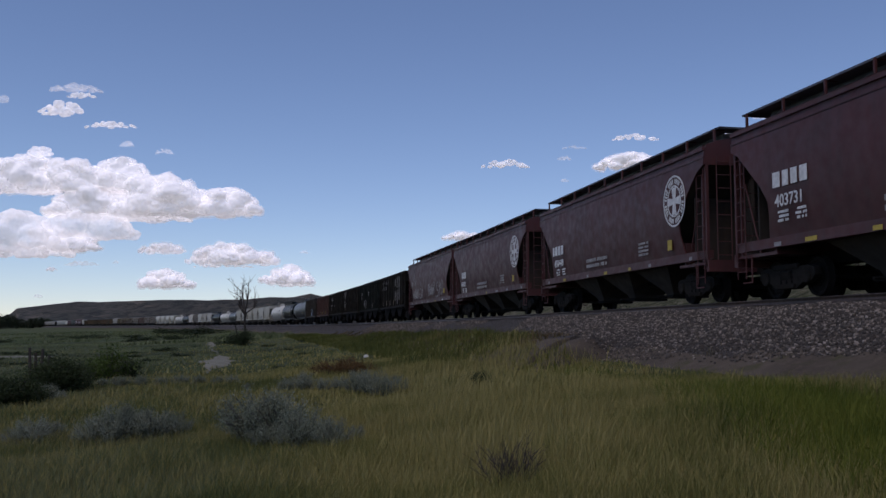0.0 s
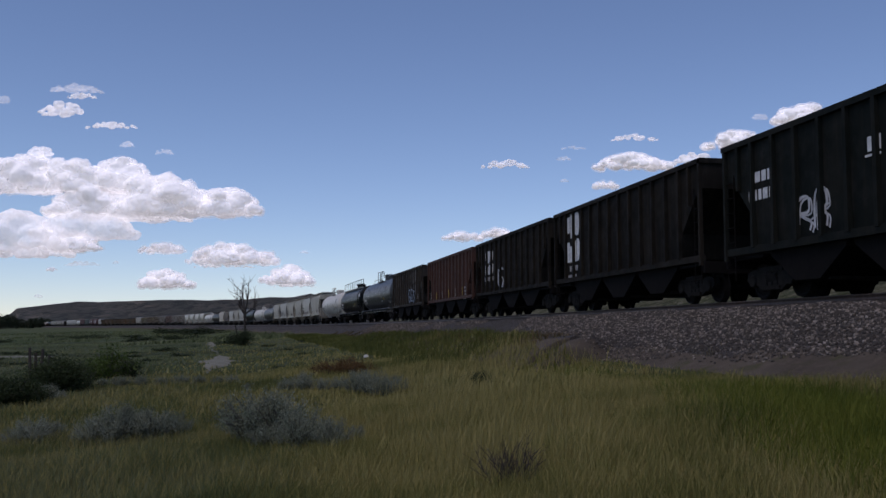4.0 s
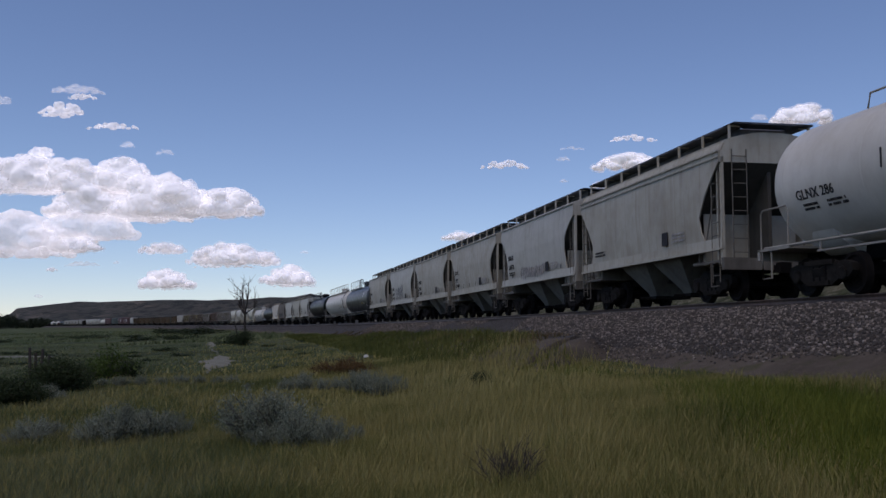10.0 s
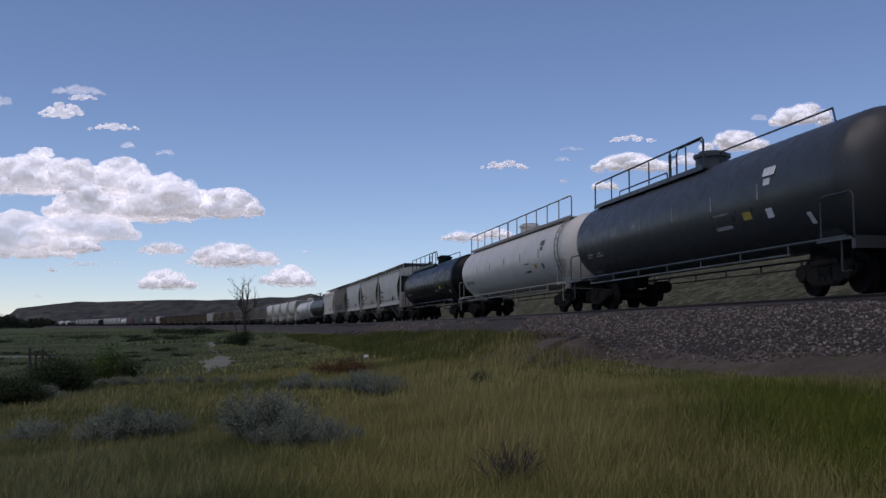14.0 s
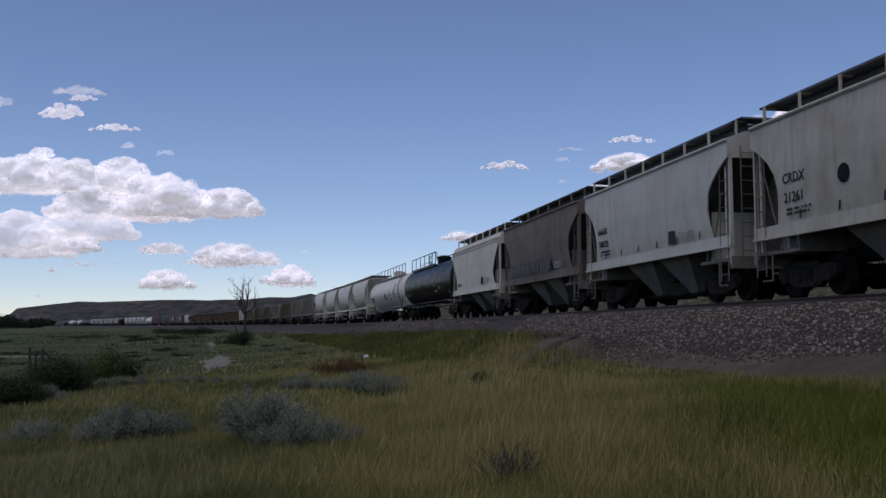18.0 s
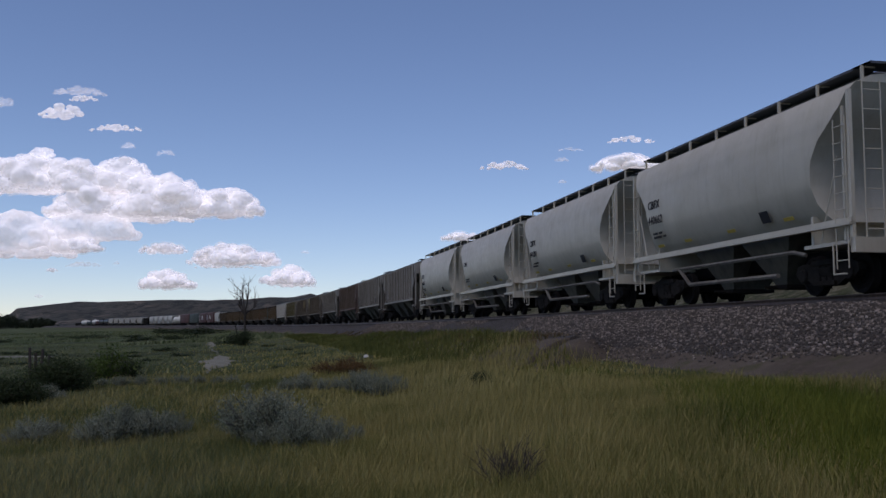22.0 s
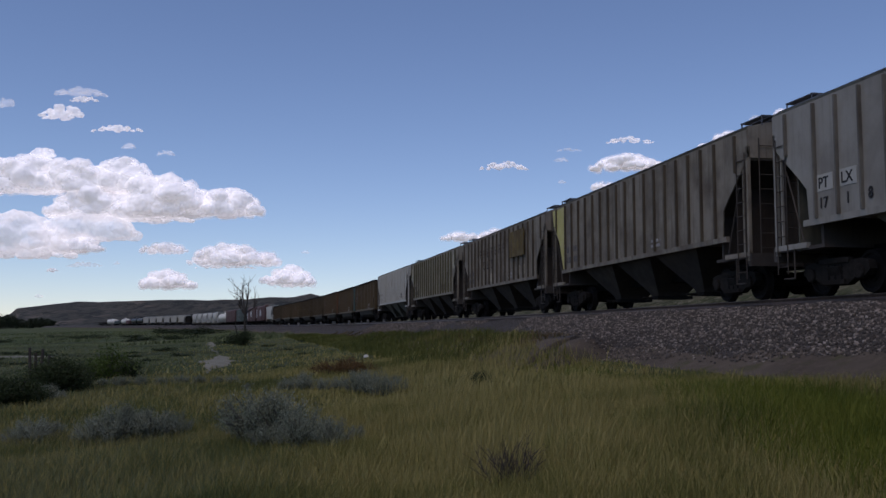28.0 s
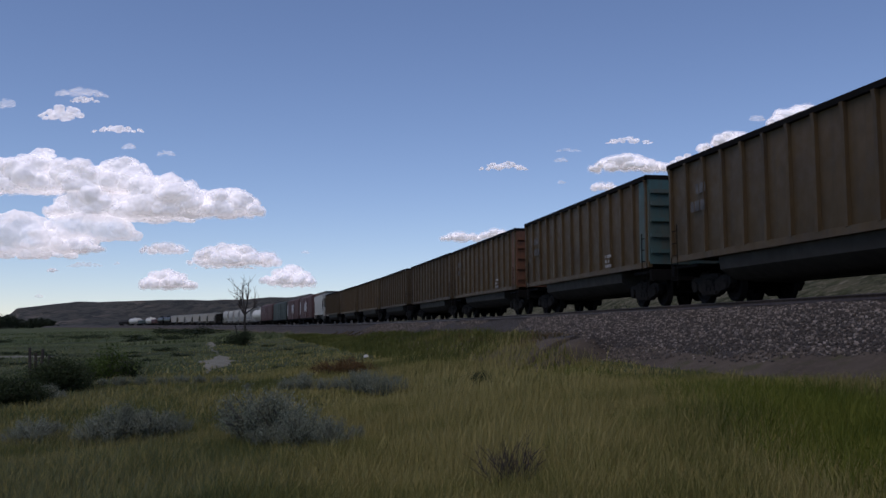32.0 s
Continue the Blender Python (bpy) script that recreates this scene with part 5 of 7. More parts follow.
def coal_gondola(t0, t1, mat, label, end_mat=None, far=False):
    m, a, top = MAT[mat], 7.15, 4.12
    root = start_car("coal_gondola_car", t0, t1, label, "gondola car")
    piece("body", shared("gon_body", m, lambda: Shape().loft([(1.35, -a, a, 1.5), (top - 0.08, -a, a, 1.52)]), 28, 0.015), root)
    piece("top_chord", shared("gon_chord", MAT["under"], lambda: Shape().box(-a - 0.05, a + 0.05, -1.62, -1.44, top - 0.14, top).box(-a - 0.05, a + 0.05, 1.44, 1.62, top - 0.14, top).box(-a - 0.06, -a + 0.1, -1.62, 1.62, top - 0.14, top).box(a - 0.1, a + 0.06, -1.62, 1.62, top - 0.14, top)), root)
    for i in range(14):
        x = -a + 0.12 + (2 * a - 0.24) * i / 13
        for y in (-1, 1) if not far else (-1,):
            piece("rib", shared("gon_rib", m, lambda: Shape().loft([(1.36, -0.055, 0.055, 0.05), (3.7, -0.055, 0.055, 0.06), (top - 0.14, -0.055, 0.055, 0.1)])), root, pose(x, 1.55 * y, 0))
    for y in (-1, 1):
        piece("side_sill", shared("gon_sill", m, lambda: Shape().box(-a, a, -0.07, 0.07, 1.2, 1.38)), root, pose(0, 1.5 * y, 0))
    piece("tub", shared("gon_tub", MAT["tub"], lambda: Shape().loft([(0.5, -4.1, 4.1, 0.5), (0.58, -4.3, 4.3, 1.0), (0.85, -4.4, 4.4, 1.38), (1.3, -4.4, 4.4, 1.44)])), root)
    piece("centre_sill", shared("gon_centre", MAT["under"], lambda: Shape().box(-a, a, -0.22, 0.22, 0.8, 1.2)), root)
    e = MAT[end_mat] if end_mat else m
    for d in (-1, 1):
        t = pose(d * a, 0, 0, 0, 0, 0 if d > 0 else 180)
        end = piece("end_panel", shared("gon_end", e, lambda: Shape().box(-0.02, 0.05, -1.52, 1.52, 1.3, top - 0.14).box(-0.75, 0.045, -1.545, -1.515, 1.38, top - 0.14)), root, t)
        for z in (1.7, 2.2, 2.7, 3.2, 3.6):
            piece("stiffener", shared("gon_stiff", e, lambda: Shape().box(0.05, 0.13, -1.5, 1.5, -0.06, 0.06)), end, pose(0, 0, z))
        piece("end_platform", shared("gon_platform", MAT["under"], lambda: Shape().box(-1.5, 0.02, -1.45, 1.45, 1.02, 1.1).box(-0.1, 0.06, -1.5, 1.5, 0.8, 1.14)), root, t)
        for y in (-1, 1):
            piece("ladder", shared("gon_ladder", MAT["under"], lambda: ladder_shape(0.5, 2.3, 0.4, 5)), root, pose(d * (a - 0.3) - 0.2, 1.58 * y, 0))
    piece("coal_residue", shared("gon_top", MAT["coal"], lambda: Shape().box(-a + 0.1, a - 0.1, -1.4, 1.4, top - 0.3, top - 0.06)), root)
    add_running_gear(root, 5.6, 0.55, a, far)
    return root


# -- tank cars --
def tank_shape(half, r, z):
    prof = []
    for i in range(9):
        q = math.pi / 2 * i / 8
        prof.append((-half + 0.78 * (1 - math.sin(q)), max(0.02, r * math.cos(q))))
    prof = prof[::-1]
    body = prof + [(-half + 0.95, r)] + [(x, r) for x in np.linspace(-half + 2, half - 2, 7)] + [(half - 0.95, r)] + [(-x, q) for x, q in prof[::-1]]
    return Shape().lathe(body, "x", (0, 0, z), 48)


def tank_car(t0, t1, half, mat, label, walkway="long", r=1.5, z=2.62, rail_mat=None, far=False):
    m = MAT[mat]
    rm = MAT[rail_mat] if rail_mat else MAT["ribbed"] if mat == "white" else m
    root = start_car("tank_car", t0, t1, label, "tank car")
    piece("tank", shared(("tank", half, r), m, lambda: tank_shape(half, r, z), 40), root)
    top = z + r
    if not far:
        for x in np.linspace(-half + 1.0, half - 1.0, 7):
            piece("weld_seam", shared(("seam", r), m, lambda: Shape().lathe([(-0.03, r + 0.001), (-0.015, r + 0.004), (0.015, r + 0.004), (0.03, r + 0.001)], "x", (0, 0, z), 40)), root, pose(float(x), 0, 0))
    dome = piece("valve_housing", shared(("dome", r), m, lambda: Shape().lathe([(top - 0.1, 0.5), (top + 0.32, 0.5), (top + 0.34, 0.56), (top + 0.44, 0.56), (top + 0.5, 0.35)], "z", (0, 0, 0), 20)), root)
    piece("lid", shared(("lid", r), rm, lambda: Shape().lathe([(top + 0.48, 0.4), (top + 0.53, 0.4), (top + 0.55, 0.2)], "z", (0, 0, 0), 16)), dome)
    # railings on top
    runs = {"long": [(-half + 0.9, -0.9), (-0.8, half - 0.9)], "centre": [(-1.6, 1.3)], "part": [(-half + 1.4, -0.9), (-1.0, 1.4)]}[walkway]
    for x0, x1 in runs:
        zt = top + (0.7 if walkway != "centre" else 0.75)
        k = max(2, int((x1 - x0) / 1.55))
        g = piece("walkway", shared(("walk", round(x0, 2), round(x1, 2), r), rm, lambda: Shape().box(x0, x1, -0.98, -0.55, top - 0.22, top - 0.17).box(x0, x1, -1.0, -0.97, top - 0.26, top - 0.12)), root)
        piece("handrail", shared(("hand", round(x0, 2), round(x1, 2), r), rm, lambda: Shape().tube([(x0, -0.95, top - 0.2), (x0, -0.95, zt - 0.12), (x0 + 0.1, -0.95, zt), (x1 - 0.1, -0.95, zt), (x1, -0.95, zt - 0.12), (x1, -0.95, top - 0.2)], 0.03)), g)
        for i in range(1, k):
            piece("stanchion", shared(("stanchion", r), rm, lambda: Shape().tube([(0, -0.95, top - 0.2), (0, -0.95, top + 0.69)], 0.026)), g, pose(x0 + (x1 - x0) * i / k, 0, 0))
    if walkway != "long":
        piece("safety_hoop", shared(("hoop", r), rm, lambda: Shape().tube([(-0.9, -0.75, top - 0.1), (-0.9, -0.75, top + 0.62), (-0.75, -0.75, top + 0.75), (0.75, -0.75, top + 0.75), (0.95, -0.75, top + 0.6), (0.95, -0.75, top + 0.1)], 0.03).tube([(-1.25, -0.8, top - 0.15), (-1.25, -0.8, top + 0.55), (-0.9, -0.75, top + 0.55)], 0.03)), root)
        piece("grab_rail", shared(("grab", half, r), rm, lambda: Shape().tube([(1.7, -0.6, top - 0.12), (1.75, -0.6, top + 0.2), (half - 2.0, -0.6, top + 0.2), (half - 1.9, -0.6, top - 0.15)], 0.025).tube([(-half + 3, -0.6, top - 0.12), (-half + 3.1, -0.6, top + 0.2), (-2.0, -0.6, top + 0.2), (-1.9, -0.6, top - 0.15)], 0.025)), root)
    # underframe
    b = half - 0.35
    for y in (-1, 1):
        piece("side_rail", shared(("side_rail", half), rm, lambda: Shape().tube([(-half + 0.2, 0, 1.17), (half - 0.2, 0, 1.17)], 0.035).box(-half + 2.4, half - 2.4, -0.03, 0.03, 0.93, 0.97)), root, pose(0, 1.52 * y, 0))
        for i in range(7):
            piece("rail_post", shared("rail_post", rm, lambda: Shape().box(-0.02, 0.02, -0.02, 0.02, 0.93, 1.17)), root, pose(-half + 2.5 + (2 * half - 5) * i / 6, 1.52 * y, 0, 0, 0, 0 if y < 0 else 180))
    truck = half - 1.75
    for d in (-1, 1):
        t = pose(d * truck, 0, 0)
        piece("saddle", shared(("saddle", r), m, lambda: Shape().loft([(0.95, -0.55, 0.55, 0.45), (1.2, -0.6, 0.6, 0.85), (1.55, -0.35, 0.35, 1.0)])), root, t)
        piece("stub_sill", shared("stub", MAT["under"], lambda: Shape().box(-1.9, 1.75, -0.28, 0.28, 0.78, 1.2)), root, t)
        e = pose(d * half, 0, 0, 0, 0, 0 if d > 0 else 180)
        piece("end_platform", shared("tank_platform", rm, lambda: Shape().box(-1.3, 0.1, -1.55, 1.55, 1.1, 1.16).box(-0.02, 0.1, -1.55, 1.55, 0.9, 1.16)), root, e)
        for y in (-1, 1):
            piece("end_hoop", shared("tank_hoop", rm, lambda: Shape().tube([(-1.2, 0, 1.15), (-1.2, 0, 2.0), (-1.1, 0, 2.1), (-0.1, 0, 2.1), (0.0, 0, 2.0), (0.0, 0, 1.15)], 0.022).tube([(-0.05, 0, 1.1), (-0.05, 0, 0.45), (-0.45, 0, 0.45), (-0.45, 0, 1.1)], 0.025)), root, pose(d * half, 1.5 * y, 0, 0, 0, 0 if d > 0 else 180))
        piece("brake_tank", shared("brake_tank", MAT["under"], lambda: Shape().lathe([(-0.5, 0.15), (-0.4, 0.22), (0.4, 0.22), (0.5, 0.15)], "x", (0, 0, 0), 12)), root, pose(d * (truck - 2.4), 0.5, 0.75))
    if walkway == "long":
        piece("ladder", shared(("tank_ladder", r), rm, lambda: Shape().add(*ladder_on_tank(r, z))), root, pose(half - 1.3, 0, 0))
    add_running_gear(root, truck, 0.6, half, far)
    return root


def ladder_on_tank(r, z):
    s = Shape()
    for x in (0, 0.42):
        s.tube([(x, -(r + 0.1) * math.cos(q), z + (r + 0.1) * math.sin(q)) for q in np.linspace(-0.7, 0.85, 9)], 0.025)
    for q in np.linspace(-0.65, 0.8, 9):
        p = (-(r + 0.1) * math.cos(q), z + (r + 0.1) * math.sin(q))
        s.tube([(0, *p), (0.42, *p)], 0.02)
    return s.v, s.f


def boxcar(t0, t1, mat, label, half, top=4.5, far=True):
    m = MAT[mat]
    root = start_car("boxcar", t0, t1, label, "boxcar")
    piece("body", shared(("box_body", half, top), m, lambda: Shape().loft([(1.1, -half, half, 1.5), (top - 0.35, -half, half, 1.52), (top - 0.1, -half, half, 1.2), (top, -half, half, 0.4)]), 28, 0.02), root)
    piece("door", shared(("box_door", top), m, lambda: Shape().box(-1.5, 1.5, -0.05, 0.05, 1.15, top - 0.5).box(-1.45, -1.35, -0.09, 0.05, 1.15, top - 0.5).box(1.35, 1.45, -0.09, 0.05, 1.15, top - 0.5)), root, pose(0, -1.54, 0))
    for i in range(12):
        x = -half + 0.1 + (2 * half - 0.2) * i / 11
        if abs(x) > 1.7:
            piece("rib", shared(("box_rib", top), m, lambda: Shape().box(-0.05, 0.05, -0.03, 0.03, 1.12, top - 0.4)), root, pose(x, -1.53, 0))
    piece("side_sill", shared(("box_sill", half), MAT["under"], lambda: Shape().box(-half, half, -1.48, 1.48, 0.9, 1.12)), root)
    for d in (-1, 1):
        piece("ladder", shared(("box_ladder", top), MAT["under"], lambda: ladder_shape(0.6, top - 0.5, 0.42, 8)), root, pose(d * (half - 0.3) - 0.2, -1.56, 0))
    add_running_gear(root, half - 1.9, 0.6, half, far)
    return root
# -- the cars in their order, by the times at which their ends pass --
def emblem_round(root, x, z, y):
    """A ring of marks between two circles round a flared cross, 1.5 m across."""
    s = Shape()

    def slab(p):
        s.add([(0.76 * u, d, 0.76 * w) for d in (-0.004, 0.004) for u, w in p], [(0, 1, 2, 3), (7, 6, 5, 4), (0, 4, 5, 1), (1, 5, 6, 2), (2, 6, 7, 3), (3, 7, 4, 0)])

    n = 40
    for r0, r1 in ((0.56, 0.62), (0.93, 1.0)):
        for i in range(n):
            a, b = 2 * math.pi * i / n, 2 * math.pi * (i + 1) / n
            slab([(r * math.cos(q), r * math.sin(q)) for r, q in ((r0, a), (r1, a), (r1, b), (r0, b))])
    for i in range(n):
        a = 2 * math.pi * i / n
        if i % 10 and i % 10 != 5:
            slab([((0.775 + u) * math.cos(a) - w * math.sin(a), (0.775 + u) * math.sin(a) + w * math.cos(a)) for u, w in ((-0.09, -0.032), (0.09, -0.044), (0.09, 0.044), (-0.09, 0.032))])
    for q in (-1, 1):
        slab([(-0.11, q * 0.08), (0.11, q * 0.08), (0.2, q * 0.53), (-0.2, q * 0.53)])
        slab([(q * 0.08, -0.1), (q * 0.53, -0.17), (q * 0.53, 0.17), (q * 0.08, 0.1)])
    slab([(-0.1, -0.08), (0.1, -0.08), (0.1, 0.08), (-0.1, 0.08)])
    piece("emblem", s.mesh("emblem", MAT["letter_white"], 0), root, pose(x, y, z), "round white emblem")


def emblem_slab(root, x, z, y, w, h, mat="letter_grey"):
    """A big two-part company mark as plain worn slabs."""
    s = Shape()
    q = w / 5
    s.box(0, q, -0.004, 0.004, 0.0, h * 0.42).box(q * 1.15, q * 2.2, -0.004, 0.004, 0, h * 0.33).box(q * 0.1, q * 1.1, -0.004, 0.004, h * 0.62, h * 0.95)
    s.box(q * 1.4, q * 2.5, -0.004, 0.004, h * 0.5, h).box(q * 2.4, q * 3.7, -0.004, 0.004, 0, h * 0.42).box(q * 2.7, q * 3.8, -0.004, 0.004, h * 0.55, h)
    s.prism([(q * 3.9, 0), (q * 4.6, 0.02), (q * 5, h * 0.15), (q * 5, h * 0.38), (q * 4.5, h * 0.46), (q * 3.9, h * 0.46)], -0.004, 0.004)
    s.prism([(q * 3.9, h * 0.52), (q * 4.5, h * 0.54), (q * 4.9, h * 0.66), (q * 4.9, h * 0.9), (q * 4.5, h), (q * 3.9, h)], -0.004, 0.004)
    piece("emblem", s.mesh("emblem", MAT[mat], 0), root, pose(x, y, z), "worn white company emblem as slabs")


def hopper_marks(root, x, mat, y=-1.6, seed=1, number="", drop=0.0):
    """Reporting marks at the rear end of the side."""
    bars(root, x, 2.56 - drop, 1.45, 0.36, 1, mat, y, seed)
    if number:
        letter(root, number, x + 0.08, 2.1 - drop, 0.4, mat, y + 0.15 * drop)
    bars(root, x + 0.1, 1.95 - drop, 0.45, 0.06, 3, mat, y + 0.06 + 0.2 * drop, seed + 1)
    bars(root, x + 0.85, 1.95 - drop, 0.45, 0.06, 3, mat, y + 0.06 + 0.2 * drop, seed + 2)


def sill_marks(root, a, y, seed):
    rnd = random.Random(seed)
    for i in range(7):
        placard(root, -a + 0.5 + (2 * a - 1) * (i + rnd.uniform(0.2, 0.8)) / 7, 1.25, rnd.choice((0.18, 0.3, 0.45)), 0.1, rnd.choice(("letter_grey", "letter_white", "letter_grey", "yellow")), y)


BROWN = "oxide-brown covered grain hopper with roof walkway"
for i, (t0, t1) in enumerate(((0.436, 1.316), (1.303, 2.183), (2.218, 3.058))):
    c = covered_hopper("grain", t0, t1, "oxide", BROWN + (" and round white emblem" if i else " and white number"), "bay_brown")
    hopper_marks(c, -5.95, "letter_white", -1.61, i, ("403731", "450448", "450632")[i], 0.28 if i else 0.0)
    emblem_round(c, 6.15, 3.0, -1.613)
    bars(c, 3.2, 1.95, 0.8, 0.07, 4, "letter_grey", -1.545, 10 + i)
    bars(c, -2.0, 1.75, 2.2, 0.12, 2, "letter_grey", -1.515, 12 + i)
    placard(c, 5.6, 1.75, 0.3, 0.3, "yellow", -1.53)
    sill_marks(c, 8.0, -1.5, i)
c = covered_hopper("grain", 3.051, 3.861, "oxide", "oxide-brown covered grain hopper with white graffiti along its side", "bay_brown")
hopper_marks(c, -5.95, "letter_grey", -1.61, 5)
scrawl(c, -5.2, 1.5, 3.6, 0.85, "letter_grey", -1.6, 3, thick=0.02)
scrawl(c, 0.4, 1.6, 2.4, 0.95, "letter_grey", -1.6, 4, thick=0.018)
scrawl(c, 3.0, 1.35, 2.3, 1.25, "letter_grey", -1.6, 5, thick=0.02)
placard(c, 5.5, 1.8, 0.4, 0.3, "yellow", -1.54)
sill_marks(c, 8.0, -1.5, 9)

# black coal hoppers
c = coal_hopper(3.866, 4.636, "coal_black", "sooty black ribbed coal hopper with worn white lettering and emblem")
for k in range(8):
    worn_mark(c, -5.2 + k * 0.4865, 3.3, 0.24, 0.3, "letter_grey", -1.507, 320 + k)
    if k < 6:
        worn_mark(c, -5.2 + k * 0.4865, 2.82, 0.24, 0.3, "letter_grey", -1.507, 340 + k)
emblem_slab(c, 1.1, 1.75, -1.507, 2.9, 1.95, "letter_grey")
for i in range(5):
    placard(c, -5.35 + 0.973 * (2 * i + 1), 1.6, 0.06, 0.4, "beige" if i % 2 else "letter_grey", -1.617)
c = coal_hopper(4.593, 5.323, "coal_green", "green-black ribbed coal hopper with small white lettering")
bars(c, -5.6, 2.85, 1.1, 0.26, 2, "letter_white", -1.507, 23)
for i in range(4):
    placard(c, -0.6 + i * 0.95, 2.95 + i * 0.02, 0.42, 0.3, "letter_white", -1.507)
    placard(c, -0.65 + i * 0.95, 2.72, 0.5, 0.05, "letter_white", -1.507)
scrawl(c, -3.5, 1.4, 1.3, 0.95, "graffiti", -1.507, 7)
bars(c, 0.9, 1.75, 2.2, 0.09, 3, "letter_grey", -1.507, 24)
c = coal_hopper(5.34, 6.05, "coal_black", "sooty black ribbed coal hopper with white emblem near one end")
emblem_slab(c, -5.3, 1.9, -1.507, 1.5, 1.9, "letter_white")
bars(c, -5.2, 1.55, 1.2, 0.2, 2, "letter_grey", -1.507, 25)
c = coal_hopper(6.05, 6.755, "coal_black", "black ribbed coal hopper with broken white emblem near one end")
emblem_slab(c, -4.9, 2.2, -1.507, 1.7, 1.25, "letter_white")
bars(c, -5.0, 1.85, 1.9, 0.22, 1, "letter_grey", -1.507, 26)
scrawl(c, -2.2, 1.4, 1.1, 1.0, "graffiti", -1.507, 8)
c = coal_hopper(6.763, 7.468, "rust_red", "rust-red ribbed coal hopper with sooty streaks")
for i in range(6):
    placard(c, -5.35 + 0.973 * 2 * i, 1.55, 0.06, 0.5, "yellow" if i % 2 else "letter_grey", -1.617)
bars(c, 4.0, 1.7, 0.9, 0.12, 4, "letter_grey", -1.507, 28)
c = coal_hopper(7.495, 8.275, "coal_brown", "grimy brown-black ribbed coal hopper with faded emblem and blue graffiti")
for k in range(8):
    worn_mark(c, -5.2 + k * 0.4865, 3.3, 0.24, 0.32, "letter_faint", -1.507, 360 + k)
    if k < 6:
        worn_mark(c, -5.2 + k * 0.4865, 2.8, 0.24, 0.32, "letter_faint", -1.507, 380 + k)
emblem_slab(c, 1.6, 1.9, -1.507, 2.4, 1.8, "letter_faint")
scrawl(c, 1.3, 1.35, 2.6, 1.1, "graffiti_blue", -1.63, 9, thick=0.05)
placard(c, 4.8, 1.75, 0.4, 0.35, "letter_grey", -1.507)


def tank_marks(root, half, words, mat, seed, plate="graffiti_faint"):
    if words:
        letter(root, words, -half + 1.5, 2.16, 0.32, mat, -1.437, 1.0, 16)
    bars(root, -half + 1.7, 2.0, 0.55, 0.06, 2, mat, -1.385, seed, 24)
    bars(root, -half + 2.6, 2.0, 0.7, 0.06, 2, mat, -1.385, seed + 3, 24)
    for i, x in enumerate(np.linspace(-half + 4.6, half - 3.9, 5)):
        piece("sight_mark", shared(("sight", mat), MAT[mat], lambda: Shape().box(-0.025, 0.025, -0.004, 0.004, -0.2, 0.2), 0), root, pose(float(x), -1.505, 2.62))
    placard(root, half - 3.4, 3.05, 0.55, 0.22, plate, -1.452, -17)
    placard(root, half - 3.45, 2.8, 0.3, 0.16, plate, -1.502, -7)
    placard(root, half - 4.6, 2.1, 0.4, 0.2, "yellow", -1.41, 20)
    placard(root, half - 3.5, 2.05, 0.28, 0.24, plate, -1.4, 22)
    bars(root, half - 6.4, 2.2, 0.9, 0.1, 3, mat, -1.43, seed + 1, 20)
    placard(root, half - 1.9, 1.75, 0.16, 0.3, "letter_white", -1.27, 35)


c = tank_car(8.256, 9.256, 9.4, "tank_grey", "charcoal-grey tank car with central valve housing and white number", "centre")
tank_marks(c, 9.4, "GLNX 34108", "letter_white", 40)
c = tank_car(9.278, 10.228, 8.9, "tank_black", "glossy black tank car with long railed walkway on top", "long")
tank_marks(c, 8.9, "CTCX 784031", "letter_white", 41)
scrawl(c, 7.85, 2.78, 1.0, 0.42, "graffiti", -1.5, 12, -9, thick=0.016)
for k in range(6):
    bars(c, 6.3, 3.25 - 0.13 * k, 0.75, 0.08, 1, "graffiti_faint", -1.36 - 0.026 * k, 300 + k, -24 + 3 * k)
c = tank_car(10.202, 11.242, 9.8, "white", "dirty white tank car with central valve housing", "centre")
tank_marks(c, 9.8, "GLNX 286", "letter_dark", 42, "letter_faint")

GREY_LABEL = "light grey two-bay covered hopper with curved sides"
MARKS = ["", "NAHX 500776", "SOXX 3315", "WBXX 20136", "NAHX 500771", "NAHX"]
for i, (t0, t1, mat) in enumerate(((11.260, 11.910, "grey_warm"), (11.888, 12.488, "grey"), (12.488, 13.108, "grey_warm"), (13.095, 13.725, "grey_warm"), (13.723, 14.303, "grey"), (14.341, 14.971, "grey_warm"))):
    c = covered_hopper("square" if i == 0 else "short", t0, t1, mat, GREY_LABEL + (" and dark graffiti" if i in (1, 4) else " and dark stencils"))
    for k, w in enumerate(MARKS[i].split()):
        letter(c, w, -4.2, 2.6 - 0.44 * k, 0.33, "letter_dark", -1.592 + 0.03 * k)
    bars(c, -4.1, 1.96, 1.0, 0.06, 2, "letter_dark", -1.56, 60 + i)
    bars(c, 2.6, 2.0, 0.9, 0.06, 3, "letter_grey", -1.565, 70 + i)
    placard(c, 2.1, 1.95, 0.42, 0.4, "letter_dark", -1.565)
    if i == 4:
        scrawl(c, -2.4, 1.7, 3.4, 1.2, "graffiti_dark", -1.61, 14, thick=0.022)
    if i == 1:
        scrawl(c, -1.9, 1.6, 3.6, 0.5, "letter_grey", -1.57, 15, thick=0.02)
c = tank_car(14.984, 15.974, 9.3, "tank_grey", "charcoal-grey tank car with walkway and white patch", "part")
tank_marks(c, 9.3, "", "letter_grey", 43, "letter_white")
c = tank_car(15.924, 17.014, 10.2, "white", "dull white tank car with rust-stained end and long railings", "long")
tank_marks(c, 10.2, "", "letter_dark", 44)
c = tank_car(17.02, 18.03, 9.5, "tank_black", "black tank car with walkway beside its valve housing", "part")
